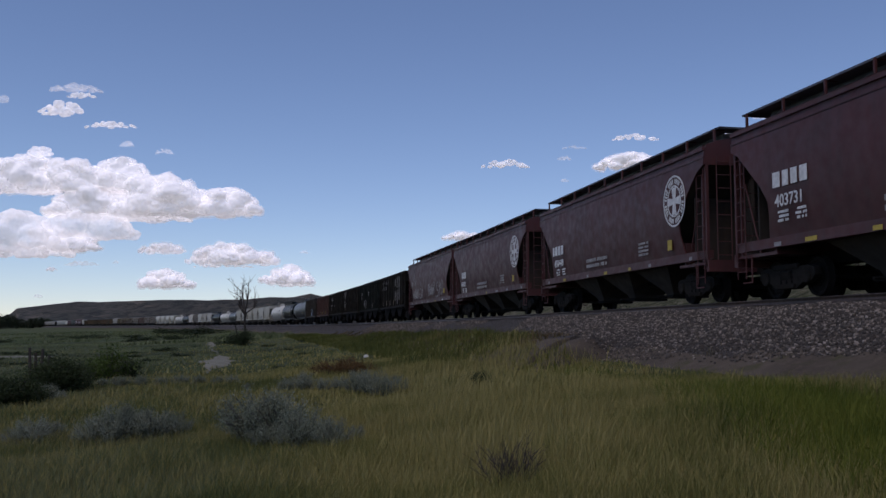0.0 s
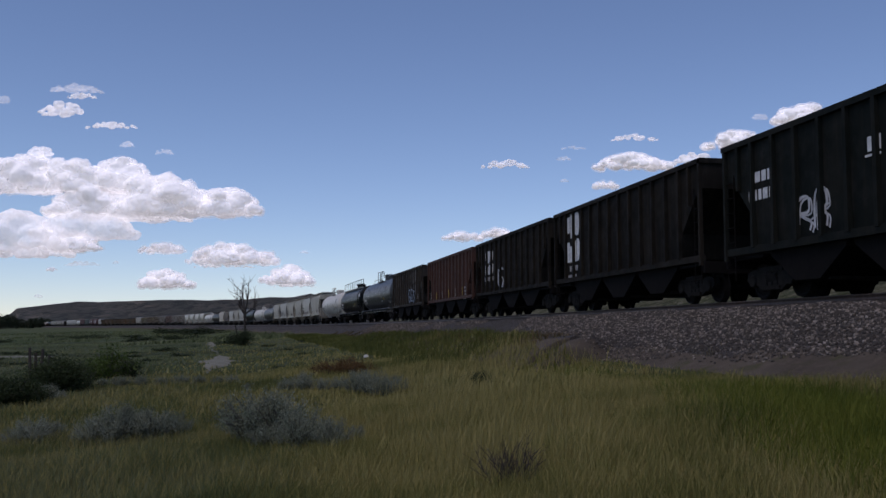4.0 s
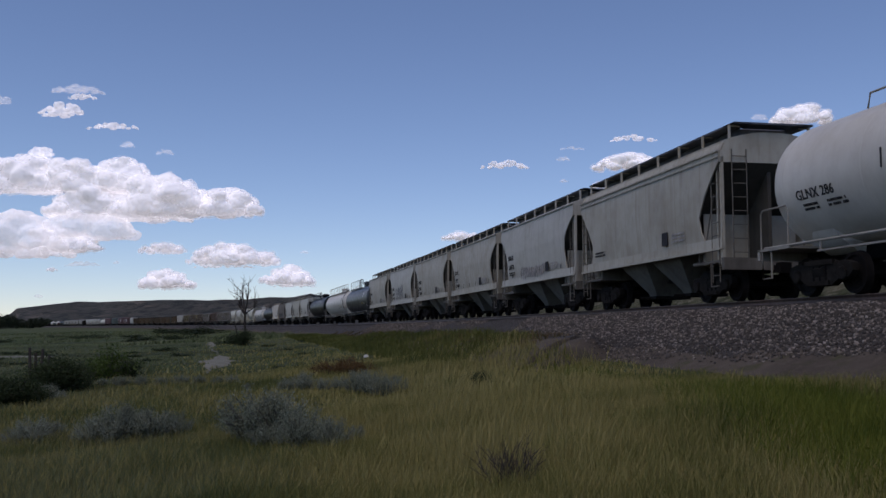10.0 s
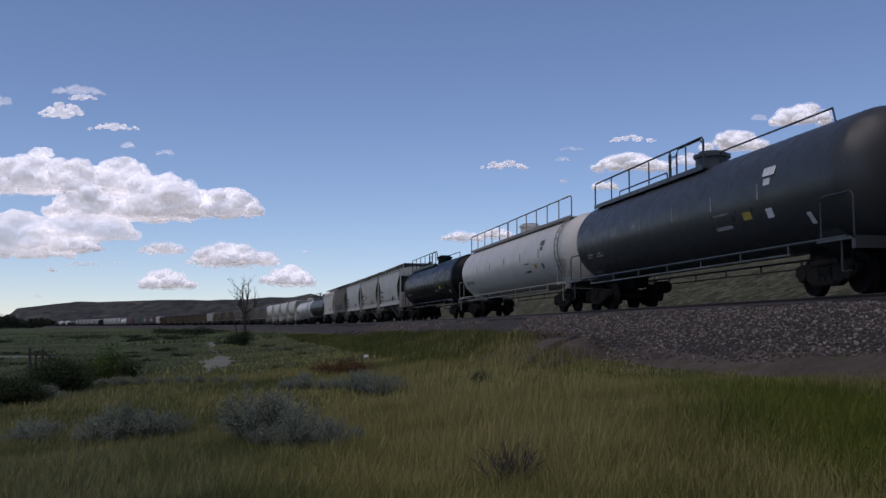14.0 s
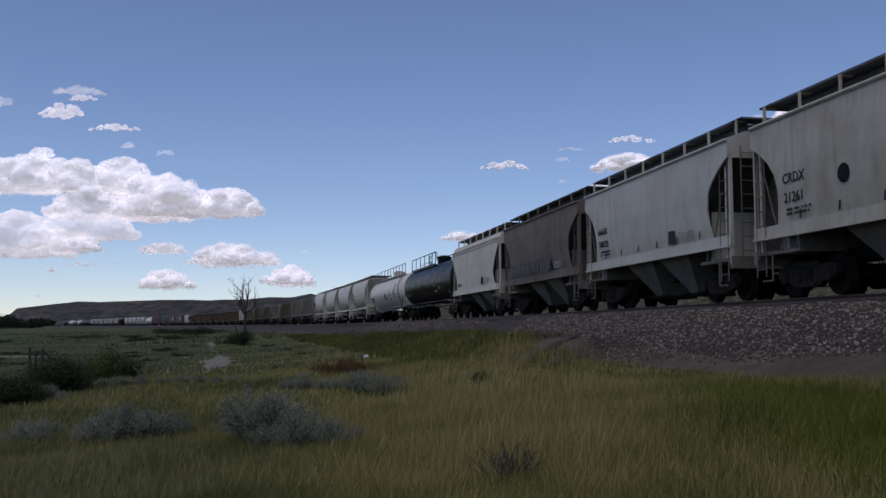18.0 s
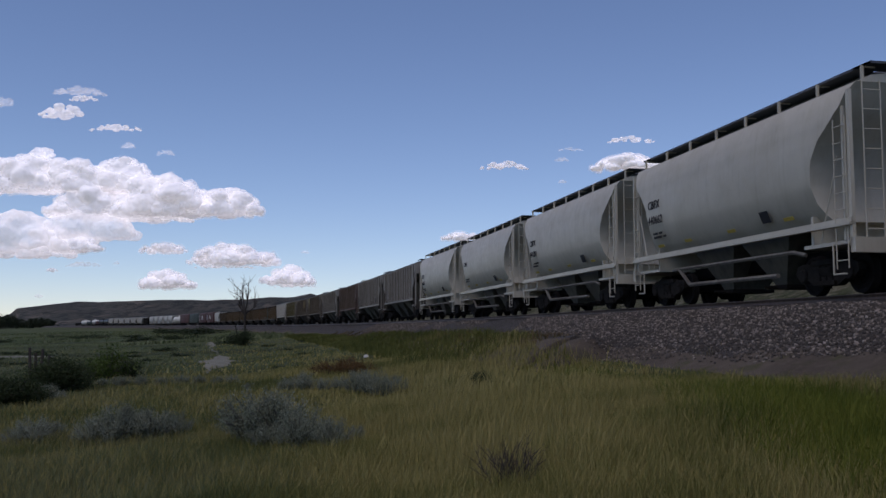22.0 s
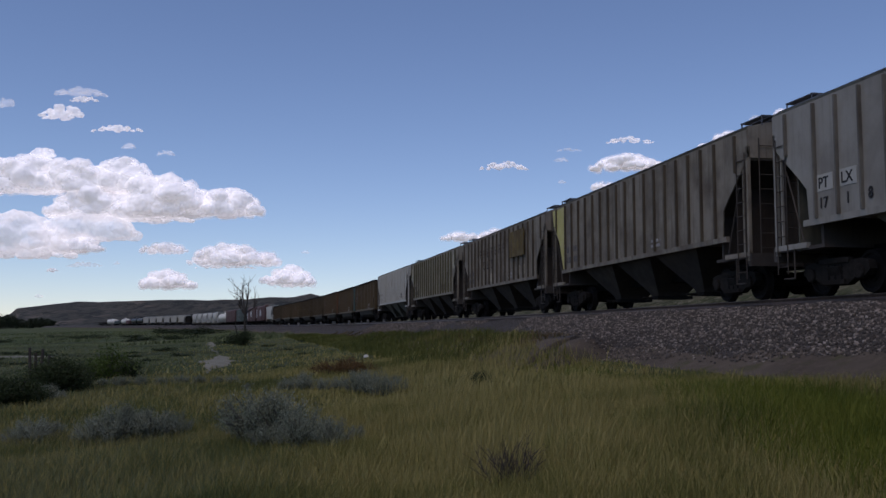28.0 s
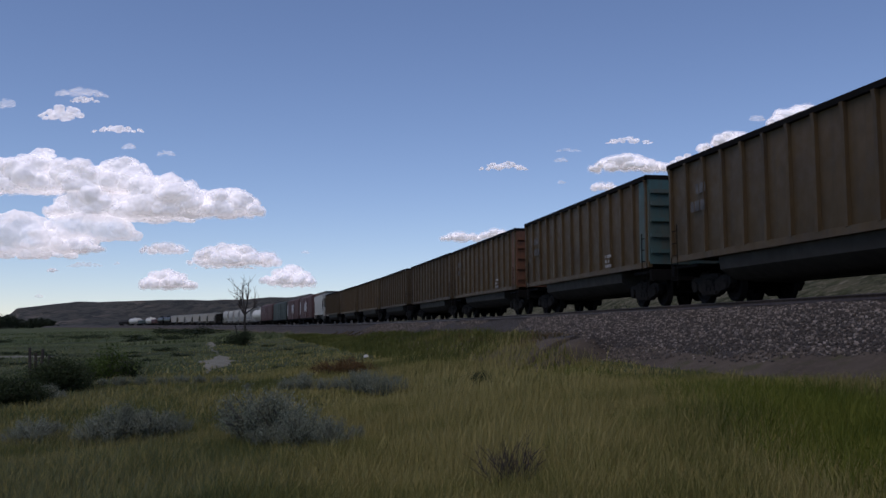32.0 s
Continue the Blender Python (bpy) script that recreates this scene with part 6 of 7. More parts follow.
tank_marks(c, 9.5, "", "letter_grey", 45)
MARKS = ["NAHX 500625", "CRDX 21261", "NAHX 500725", "", ""]
for i, (t0, t1, mat) in enumerate(((18.036, 18.626, "grey"), (18.638, 19.248, "grey_warm"), (19.251, 19.871, "grey"), (19.858, 20.468, "dirty"), (20.463, 21.083, "cream"))):
    c = covered_hopper("square" if i == 4 else "short", t0, t1, mat, ("light grey", "warm grey", "pale grey", "dirty brown-grey graffiti-marked", "cream-coloured")[i] + " two-bay covered hopper with curved sides")
    for k, w in enumerate(MARKS[i].split()):
        letter(c, w, -4.2, 2.6 - 0.44 * k, 0.33, "letter_dark", -1.592 + 0.03 * k)
    bars(c, -4.1, 1.96, 1.0, 0.06, 2, "letter_dark", -1.56, 80 + i)
    bars(c, 2.6, 2.0, 0.9, 0.06, 3, "letter_grey", -1.565, 90 + i)
    placard(c, 2.1, 1.95, 0.42, 0.4, "letter_dark", -1.565)
    if i == 1:
        piece("round_mark", Shape().lathe([(-0.004, 0.21), (0.004, 0.21), (0.004, 0.17), (-0.004, 0.17), (-0.004, 0.21)], "y", (0, 0, 0), 20).box(-0.14, 0.14, -0.003, 0.003, -0.02, 0.02).mesh("round_mark", MAT["letter_dark"], 0), c, pose(-1.85, -1.578, 2.5), "small dark ring mark")
    if i == 3:
        scrawl(c, -4.2, 1.7, 6.4, 0.72, "graffiti_faint", -1.6, 17, thick=0.026)
c = tank_car(21.062, 22.002, 9.45, "tank_black", "black tank car with a railed platform round its valve housing", "part")
tank_marks(c, 9.45, "", "letter_grey", 46)
c = tank_car(21.998, 22.998, 9.4, "white", "white liquefied gas tank car with long railed walkway", "long")
tank_marks(c, 9.4, "ACFX 220361", "letter_dark", 47)
letter(c, "LIQUEFIED", 5.05, 2.5, 0.17, "letter_dark", -1.503)
letter(c, "PETROLEUM GAS", 4.95, 2.28, 0.17, "letter_dark", -1.475, 1.0, 10)
scrawl(c, 0.6, 1.95, 1.2, 0.5, "graffiti_dark", -1.43, 18, 22)
for i, (t0, t1) in enumerate(((22.998, 23.638), (23.664, 24.304), (24.336, 24.986), (24.982, 25.672))):
    c = covered_hopper("round", t0, t1, "silver", "smooth pale grey cylindrical covered hopper with running pipes below")
    for k, w in enumerate((("CBFX", "440662"), ("CBFX", "441281"), ("CBFX", ""), ("CBFX", "440665"))[i]):
        if w:
            letter(c, w, -4.45, 2.96 - 0.48 * k, 0.36, "letter_dark", -1.625)
    bars(c, -4.2, 2.15, 0.9, 0.07, 2, "letter_dark", -1.55, 100 + i, 12)
    placard(c, 2.4, 1.95, 0.4, 0.3, "letter_dark", -1.475, 24)
    for x in (-3.9, -2.0, 0.6, 3.4):
        placard(c, x, 1.8, 0.42, 0.09, "yellow", -1.43, 30)

RIB = (("ribbed", "dusty light grey"), ("ribbed", "light grey"), ("ribbed_red", "faded red-brown"), ("ribbed", "pale grey"), ("ribbed_dirty", "grimy grey-brown yellow-ended"), ("ribbed_dirty", "grimy brown patched"), ("ribbed_tan", "grimy tan-grey"), ("white_car", "chalky white"))
for i, (t0, t1) in enumerate(((25.668, 26.568), (26.543, 27.433), (27.389, 28.279), (28.330, 29.200), (29.218, 30.068), (30.060, 30.970), (30.965, 31.835), (31.821, 32.721))):
    mat, hue = RIB[i]
    c = covered_hopper("ribbed", t0, t1, mat, hue + " ribbed three-bay covered hopper with end ladders", "bay_brown" if 3 < i < 7 else "bay_grey")
    a = 8.3
    if i == 0:
        placard(c, -5.32, 2.35, 0.62, 0.95, "letter_grey", -1.507)
    if i == 3:
        for w, x, z in (("PT", -6.46, 2.3), ("LX", -5.64, 2.3), ("17", -6.46, 1.86), ("1", -5.5, 1.86), ("8", -4.75, 1.86)):
            if z > 2:
                placard(c, x + 0.24, z + 0.12, 0.58, 0.36, "white_car", -1.506)
            letter(c, w, x, z, 0.34, "letter_dark", -1.518)
    else:
        bars(c, -6.42, 2.3, 0.62, 0.24, 2, "letter_faint" if i > 3 else "letter_dark", -1.507, 120 + i)
        bars(c, -5.6, 2.3, 0.5, 0.24, 2, "letter_faint" if i > 3 else "letter_dark", -1.507, 220 + i)
    if i == 4:
        piece("end_panel", Shape().prism([(-8.28, 4.2), (-6.75, 4.2), (-6.62, 1.68), (-6.85, 1.68), (-7.4, 2.9), (-8.1, 3.55)], -0.01, 0.01).mesh("end_panel", MAT["cream_yellow"], 0), c, pose(0, -1.515, 0), "cream-yellow end panel")
    if i == 5:
        for k in range(7):
            worn_mark(c, -3.82 + k * 0.819, 3.15, 0.3, 0.46, "coal_brown", -1.507, 130 + k)
            if 0 < k < 4:
                worn_mark(c, -3.82 + k * 0.819, 2.5, 0.3, 0.46, "coal_brown", -1.507, 230 + k)
        piece("patch_panel", Shape().box(-1.25, 1.25, -0.012, 0.012, -0.58, 0.58).box(-1.3, 1.3, -0.02, 0.02, -0.62, -0.55).box(-1.3, 1.3, -0.02, 0.02, 0.55, 0.62).mesh("patch_panel", MAT["patch"], 0), c, pose(4.0, -1.59, 3.36), "rust-streaked yellow patch panel")
        for x in (4.1, 4.92):
            placard(c, x, 2.08, 0.4, 0.42, "beige", -1.507)
            placard(c, x, 2.08, 0.3, 0.32, "ribbed_dirty", -1.515)
        placard(c, -1.23, 2.0, 0.4, 0.45, "beige", -1.507)
    if i == 6:
        for x in (-7.6, 7.3):
            piece("round_patch", shared("patch", MAT["beige"], lambda: Shape().lathe([(-0.006, 0.45), (0.006, 0.45)], "y", (0, 0, 0), 20), 0), c, pose(x, -1.515, 3.5), "pale round patch")
        for x in (3.69, 4.51):
            placard(c, x, 2.05, 0.4, 0.45, "rib_rust", -1.507)
        placard(c, 5.33, 2.4, 0.24, 1.2, "rib_rust", -1.507)
        placard(c, -3.7, 2.0, 0.4, 0.5, "beige", -1.507)
    if i in (3, 7, 1):
        placard(c, 5.15, 2.08, 0.36, 0.4, "letter_dark", -1.507)
        placard(c, 5.15, 2.08, 0.04, 0.34, "letter_grey", -1.513)
    if i != 6:
        bars(c, 2.1, 1.95, 0.7, 0.09, 2, "letter_grey" if i > 3 else "letter_dark", -1.507, 140 + i)

for i, (t0, t1, mat, end, label) in enumerate((
        (32.730, 33.490, "tan", None, "tan-brown coal gondola with tub bottom and ribbed sides"),
        (33.511, 34.281, "tan", "teal", "tan-brown coal gondola with faded teal ends"),
        (34.287, 35.077, "tan", "orange", "tan-brown coal gondola with rusty orange end"),
        (35.024, 35.824, "tan_dark", None, "brown coal gondola with sooty top edge"),
        (35.84, 36.61, "tan_dark", None, "dull brown coal gondola"),
        (36.61, 37.37, "tan", None, "tan coal gondola with ribbed sides"),
        (37.37, 38.18, "tan", None, "tan coal gondola with ribbed sides"),
        (38.18, 38.97, "tan_dark", None, "dull brown coal gondola"))):
    c = coal_gondola(t0, t1, mat, label, end, i > 3)
    if i < 3:
        bars(c, -5.6, 3.0, 0.9, 0.28, 2, "letter_faint", -1.62, 150 + i)
        bars(c, 3.4, 1.75, 0.6, 0.1, 3, "letter_grey", -1.62, 160 + i)

# the tail of the train, never near
c = covered_hopper("short", 38.97, 39.74, "white_car", "pale grey covered hopper in the far part of the train", far=True)
for i, (t0, t1, mat, label) in enumerate(((39.74, 40.7, "boxcar", "dark red boxcar with white graffiti"), (40.7, 41.72, "boxcar", "dark red boxcar with white painted panels"),
                                         (41.72, 43.0, "hull_green", "dark green long boxcar"), (43.0, 44.25, "boxcar", "dark brown long boxcar"))):
    half = (t1 - t0) * 10 - 0.6
    c = boxcar(t0, t1, mat, label, half, 4.9)
    if i < 2:
        placard(c, -half + 1.2, 2.9, 0.9, 2.2, "graffiti", -1.6)
        scrawl(c, -1.5, 2.2, 3.5, 1.6, "graffiti", -1.62, 200 + i, thick=0.15)
tank_car(44.25, 45.25, 9.4, "white", "white tank car in the far part of the train", "centre", far=True)
for i in range(5):
    covered_hopper("round", 45.25 + 0.67 * i, 45.92 + 0.67 * i, "white_car", "pale cylindrical covered hopper in the far part of the train", far=True)
coal_hopper(48.62, 49.6, "coal_black", "black hopper car in the far part of the train", True)
for i in range(6):
    covered_hopper("ribbed", 49.6 + 1.0 * i, 50.6 + 1.0 * i, "white_car", "pale covered hopper in the far part of the train", far=True)
tank_car(55.6, 56.6, 9.4, "tank_black", "black tank car in the far part of the train", "centre", far=True)
tank_car(56.6, 57.5, 8.4, "tank_black", "black tank car in the far part of the train", "centre", far=True)
boxcar(57.5, 58.3, "boxcar", "dark flat-topped car in the far part of the train", 7.4, 3.2)
tank_car(58.3, 59.2, 8.4, "white", "white tank car near the end of the train", "centre", far=True)
boxcar(59.2, 60.4, "hull_green", "dark low car near the end of the train", 11.4, 3.0)
tank_car(60.4, 61.9, 14.0, "white", "long pale tank car near the end of the train", "centre", far=True)
boxcar(61.9, 63.6, "coal_black", "dark low car at the end of the train", 16.0, 2.6)
# ---- plants ----
def leaf_material(name, shades, trans=0.25, rough=0.7):
    """Leaves whose shade differs from blade to blade and over the field."""
    m, nt, ln, p = nodes_of(name)
    g = nt.new("ShaderNodeNewGeometry")
    r = nt.new("ShaderNodeValToRGB")
    els = r.color_ramp.elements
    els[0].color, els[1].color = (*shades[0], 1), (*shades[-1], 1)
    for i, s in enumerate(shades[1:-1]):
        els.new((i + 1) / (len(shades) - 1)).color = (*s, 1)
    add = nt.new("ShaderNodeMath")
    add.operation = "ADD"
    ln.new(ramp(nt, ln, g.outputs["Random Per Island"], 0, 1, -0.28, 0.28), add.inputs[0])
    ln.new(ramp(nt, ln, noise_node(nt, ln, g.outputs["Position"], 0.28, 3, 0.6), 0.3, 0.7), add.inputs[1])
    wide = nt.new("ShaderNodeMath")
    wide.operation = "ADD"
    ln.new(add.outputs[0], wide.inputs[0])
    ln.new(ramp(nt, ln, noise_node(nt, ln, g.outputs["Position"], 0.09, 3, 0.6), 0.3, 0.7, -0.3, 0.3), wide.inputs[1])
    ln.new(wide.outputs[0], r.inputs["Fac"])
    ln.new(r.outputs["Color"], p.inputs["Base Color"])
    p.inputs["Roughness"].default_value, p.inputs["Specular IOR Level"].default_value = rough, 0.2
    t = nt.new("ShaderNodeBsdfTranslucent")
    ln.new(r.outputs["Color"], t.inputs["Color"])
    mx = nt.new("ShaderNodeMixShader")
    mx.inputs[0].default_value = trans
    ln.new(p.outputs[0], mx.inputs[1])
    ln.new(t.outputs[0], mx.inputs[2])
    ln.new(mx.outputs[0], nt["Material Output"].inputs["Surface"])
    return m


GRASS_DRY = leaf_material("dry_grass", [(0.094, 0.104, 0.026), (0.175, 0.165, 0.045), (0.37, 0.305, 0.115), (0.13, 0.14, 0.033)])
GRASS_GREEN = leaf_material("green_grass", [(0.032, 0.05, 0.006), (0.062, 0.088, 0.009), (0.16, 0.168, 0.024), (0.066, 0.092, 0.009)])
MEADOW = leaf_material("meadow_grass", [(0.06, 0.084, 0.032), (0.1, 0.126, 0.05), (0.165, 0.172, 0.088), (0.074, 0.1, 0.04)])
SAGE = leaf_material("sage_leaves", [(0.11, 0.128, 0.088), (0.175, 0.197, 0.14), (0.26, 0.28, 0.21)], 0.15)
WILLOW = leaf_material("dark_willow_leaves", [(0.016, 0.026, 0.011), (0.026, 0.04, 0.015), (0.042, 0.058, 0.02)])
SPRIG = leaf_material("fresh_green_leaves", [(0.04, 0.065, 0.012), (0.065, 0.1, 0.016), (0.05, 0.08, 0.015)])
RUSSET = leaf_material("russet_leaves", [(0.08, 0.045, 0.016), (0.12, 0.065, 0.022), (0.07, 0.055, 0.018)])
BARK = plain("grey_dead_wood", (0.04, 0.034, 0.029), 0.9, 0, 0.3, 12)
SAGE_WOOD = plain("grey_sage_wood", (0.1, 0.098, 0.08), 0.9, 0, 0.3, 12)
TWIG = plain("dark_twigs", (0.06, 0.05, 0.042), 0.9, 0, 0.3, 12)


def blades(name, x, y, height, width, mat, seed, lean=0.35):
    """Grass: each blade a bent three-part strip."""
    r = np.random.RandomState(seed)
    n = len(x)
    z = surface_height(x, y) - 0.03
    a, b = r.uniform(0, 6.28, n), r.uniform(0, 6.28, n)
    bend = height * r.uniform(0.05, lean * 1.8, n)
    w = width * r.uniform(0.6, 1.3, n)
    ux, uy = np.cos(a) * w, np.sin(a) * w
    dx, dy = np.cos(b) * bend + 0.06 * height, np.sin(b) * bend
    v = np.empty((n, 5, 3))
    for k, (q, s) in enumerate(((0, 1), (0, -1), (0.55, 0.7), (0.55, -0.7), (1, 0))):
        v[:, k, 0] = x + s * ux + dx * q * q
        v[:, k, 1] = y + s * uy + dy * q * q
        v[:, k, 2] = z + height * q * (1 - 0.12 * q)
    i = 5 * np.arange(n)[:, None]
    f = np.concatenate([i + [[0, 1, 3]], i + [[0, 3, 2]], i + [[2, 3, 4]]])
    return big_mesh(name, v.reshape(-1, 3), f, mat)


def channel_line(y):
    """A pale dry channel that winds up the plain: its bearing at each distance."""
    return np.interp(y, [34, 39, 42, 50, 60, 65, 77, 95, 117], [-0.246, -0.242, -0.236, -0.233, -0.23, -0.234, -0.24, -0.239, -0.241]) + 0.002 * np.sin(y / 1.7)


def channel_width(y):
    wide = np.interp(y, [36, 40, 43, 50, 56, 60, 70, 80, 95, 118], [0.0, 0.004, 0.012, 0.018, 0.009, 0.0, 0.0, 0.0, 0.005, 0.0])
    return np.maximum(wide + 0.003 * np.sin(y / 1.1) * (wide > 0.004), 0)


def field(n, d0, d1, seed, spread=0.52, power=1.0):
    """Scattered places on the field ahead of the camera, off the track bank."""
    r = np.random.RandomState(seed)
    d = d0 + (d1 - d0) * r.uniform(0, 1, n) ** power
    a = r.uniform(-spread, spread, n)
    x, y = d * np.sin(a), d * np.cos(a)
    s, off = along_track(x, y)
    k = off < -5.1 - 0.9 * waves(s, 0 * s, 2.5, 61) - 0.5 * waves(s, 0 * s, 0.7, 64) - 0.9 * r.uniform(0, 1, n) ** 2 - 1.3 * np.exp(-((s - 26.5) / 3.5) ** 2)
    k &= np.abs(x / y - channel_line(y)) > channel_width(y) + r.uniform(-0.006, 0.002, n)
    return x[k], y[k], s[k], off[k]


def greenness(x, y, off):
    """1 where the lush grass grows, near the bank ahead, 0 in the dry field."""
    return soft_step(-0.05, 0.22, (x - 0.2 * 12) / np.maximum(y, 1) + 0.12 * waves(x, y, 3.0, 71)) * soft_step(-13, -8, off) * soft_step(-5.8, -7.2, off)


for tag, n, d0, d1, hgt, wid, seed, power in (("near", 230000, 5.0, 17, 0.32, 0.0033, 1, 0.9), ("mid", 130000, 15, 34, 0.26, 0.008, 2, 1.0), ("far", 60000, 30, 130, 0.17, 0.03, 3, 1.5)):
    x, y, s, off = field(n, d0, d1, seed, power=power)
    r = np.random.RandomState(seed + 40)
    g = np.maximum(greenness(x, y, off), 0 * x) > r.uniform(0.1, 0.9, len(x))
    lush = ~g & (np.maximum(0.55 * soft_step(-0.02, -0.3, x / y), soft_step(15, 24, y) * soft_step(-13, -20, off)) * (0.85 + 0.4 * waves(x, y, 5, 66)) > r.uniform(0.1, 0.9, len(x)))
    g2 = g | lush
    tuft = 0.75 + 0.45 * waves(x, y, 0.8, 62) + 0.3 * waves(x, y, 4, 63)
    hh = hgt * tuft * r.uniform(0.5, 1.35, len(x)) * (1 + 0.25 * g)
    tagged(new("dry_grass", blades("dry_grass", x[~g2], y[~g2], hh[~g2], np.full((~g2).sum(), wid), GRASS_DRY, seed + 5)), "tall dry yellow-green prairie grass", "grass", kind="stuff")
    tagged(new("green_grass", blades("green_grass", x[g], y[g], hh[g], np.full(g.sum(), wid * 1.3), GRASS_GREEN, seed + 6)), "lush green grass by the foot of the bank", "grass", kind="stuff")
    if lush.sum() > 50:
        tagged(new("meadow_grass", blades("meadow_grass", x[lush], y[lush], hh[lush] * 0.9, np.full(lush.sum(), wid * 1.2), MEADOW, seed + 7)), "dull green grass of the lower field", "grass", kind="stuff")

# pale straw stalks that stand over the rest of the grass
STRAW = leaf_material("straw_stalks", [(0.17, 0.15, 0.045), (0.27, 0.23, 0.08), (0.38, 0.32, 0.13)])
x, y, s, off = field(42000, 6, 30, 17, 0.3, 1.1)
r = np.random.RandomState(18)
u = x / y
k = soft_step(-0.12, 0.02, u) * soft_step(0.24, 0.14, u) * (0.5 + 0.9 * waves(x, y, 1.6, 67)) > r.uniform(0.15, 1.1, len(x))
x, y = x[k], y[k]
tagged(new("straw_stalks", blades("straw_stalks", x, y, 0.5 * r.uniform(0.6, 1.25, len(x)), 0.0015 + 0.00018 * y, STRAW, 19, 0.25)), "tall pale straw stalks over the green grass", "grass", kind="stuff")
# weeds and dead grass creeping up the dirt at the foot of the bank
r = np.random.RandomState(23)
s, off = r.uniform(12, 110, 16000), -3.7 - 2.6 * r.uniform(0, 1, 16000) ** 0.6
k = waves(s, off, 1.1, 68) + 0.6 * waves(s, off, 4, 69) > 0.35 - 0.25 * (-off - 3.7)
s, off = s[k], off[k]
a = np.interp(s, _s, _turn)
x, y = np.interp(s, _s, _x) + off * np.cos(a), np.interp(s, _s, _y) + off * np.sin(a)
WEED = leaf_material("dead_weeds", [(0.05, 0.05, 0.018), (0.11, 0.075, 0.035), (0.17, 0.125, 0.06)])
me = blades("bank_weeds", x, y, 0.2 * r.uniform(0.4, 1.3, len(x)), 0.004 + 0.0003 * y, WEED, 24, 0.5)
tagged(new("bank_weeds", me), "dead brown weeds on the dirt at the foot of the bank", "weeds", kind="stuff")
BANK_GREEN = leaf_material("bank_grass_blades", [(0.05, 0.064, 0.013), (0.085, 0.096, 0.02), (0.14, 0.135, 0.036)])
# green grass along the lower edge of the bank up the line
r = np.random.RandomState(33)
s, off = r.uniform(29.5, 120, 30000), -4.9 - 4.2 * r.uniform(0, 1, 30000)
k = off < -5.4 + 0.7 * waves(s, off, 2.2, 76) + 0.5 * waves(s, off, 6, 77)
s, off = s[k], off[k]
a = np.interp(s, _s, _turn)
x, y = np.interp(s, _s, _x) + off * np.cos(a), np.interp(s, _s, _y) + off * np.sin(a)
tagged(new("bank_grass", blades("bank_grass", x, y, 0.34 * r.uniform(0.4, 1.3, len(x)), 0.006 + 0.0003 * y, BANK_GREEN, 34, 0.4)), "green grass along the foot of the bank", "grass", kind="stuff")
# coarse grass of the far plain
x, y, s, off = field(60000, 110, 480, 27, 0.52, 1.4)
k = waves(x, y * 0.35, 9, 72) + 0.5 * waves(x, y * 0.35, 3, 73) > -0.1
x, y = x[k], y[k]
tagged(new("plain_grass", blades("plain_grass", x, y, 0.45 * np.random.RandomState(28).uniform(0.4, 1.4, len(x)), 0.05 + 0.0003 * y, MEADOW, 29, 0.5)), "coarse green grass of the far plain", "grass", kind="stuff")


def leaf_cloud(rnd, centres, n, spread, size, flat=0.5):
    """Many small leaf quads round the given centres."""
    c = centres[rnd.randint(0, len(centres), n)] + rnd.normal(0, spread, (n, 3))
    d1 = rnd.normal(0, 1, (n, 3))
    d1 /= np.linalg.norm(d1, axis=1)[:, None]
    d2 = np.cross(d1, rnd.normal(0, 1, (n, 3)))
    d2 /= np.linalg.norm(d2, axis=1)[:, None]
    s = size * rnd.uniform(0.6, 1.4, (n, 1))
    v = np.stack([c - d1 * s, c + d2 * s * flat, c + d1 * s, c - d2 * s * flat], 1)
    return v.reshape(-1, 3), np.arange(4 * n).reshape(-1, 4)


def bush_meshes(key, seed, wide, high, leaves, size, mat, stems=26, tip=0.06):
    """Stems that fan out from the ground and leaves along them."""
    r = np.random.RandomState(seed)
    s, centres = Shape(), []
    for i in range(stems):
        a, out, up = r.uniform(0, 6.28), r.uniform(0.1, 1) ** 0.7 * wide, high * r.uniform(0.55, 1.05)
        up *= 1 - (0.3 if key == "sage" else 0.45) * (out / wide) ** 2
        p = [(0.12 * wide * math.cos(a), 0.12 * wide * math.sin(a), 0)]
        for q in (0.4, 0.75, 1.0):
            p.append((out * math.cos(a) * q + r.normal(0, 0.03), out * math.sin(a) * q + r.normal(0, 0.03), up * q ** 0.8))
        s.tube(p, [0.018, 0.012, 0.008, 0.004], 4)
        for q in np.linspace(0.25, 1, 8):
            k = min(2, int(q * 3))
            u = q * 3 - k
            centres.append(np.array(p[k]) * (1 - u) + np.array(p[k + 1]) * u)
    v, f = leaf_cloud(r, np.array(centres), leaves, tip * (wide + high), size)
    v[:, 2] = np.maximum(v[:, 2], 0.0)
    return s.mesh(key + "_stems", SAGE_WOOD if key == "sage" else TWIG, 0), big_mesh(key + "_leaves", v, f, mat)


BUSH = {
    "sage": [bush_meshes("sage", 11 + i, 0.6, 0.85, 9000, 0.014, SAGE, 54, 0.035) for i in range(3)],
    "willow": [bush_meshes("willow", 21 + i, 1.3, 1.7, 4200, 0.05, WILLOW, 44) for i in range(2)],
    "sprig": [bush_meshes("sprig", 31, 1.4, 1.5, 2200, 0.05, SPRIG, 36)],
    "russet": [bush_meshes("russet", 41, 1.2, 0.8, 2000, 0.04, RUSSET, 36)],
    "scrub": [bush_meshes("scrub", 51 + i, 1.8, 1.3, 1000, 0.11, WILLOW, 24) for i in range(2)],
}


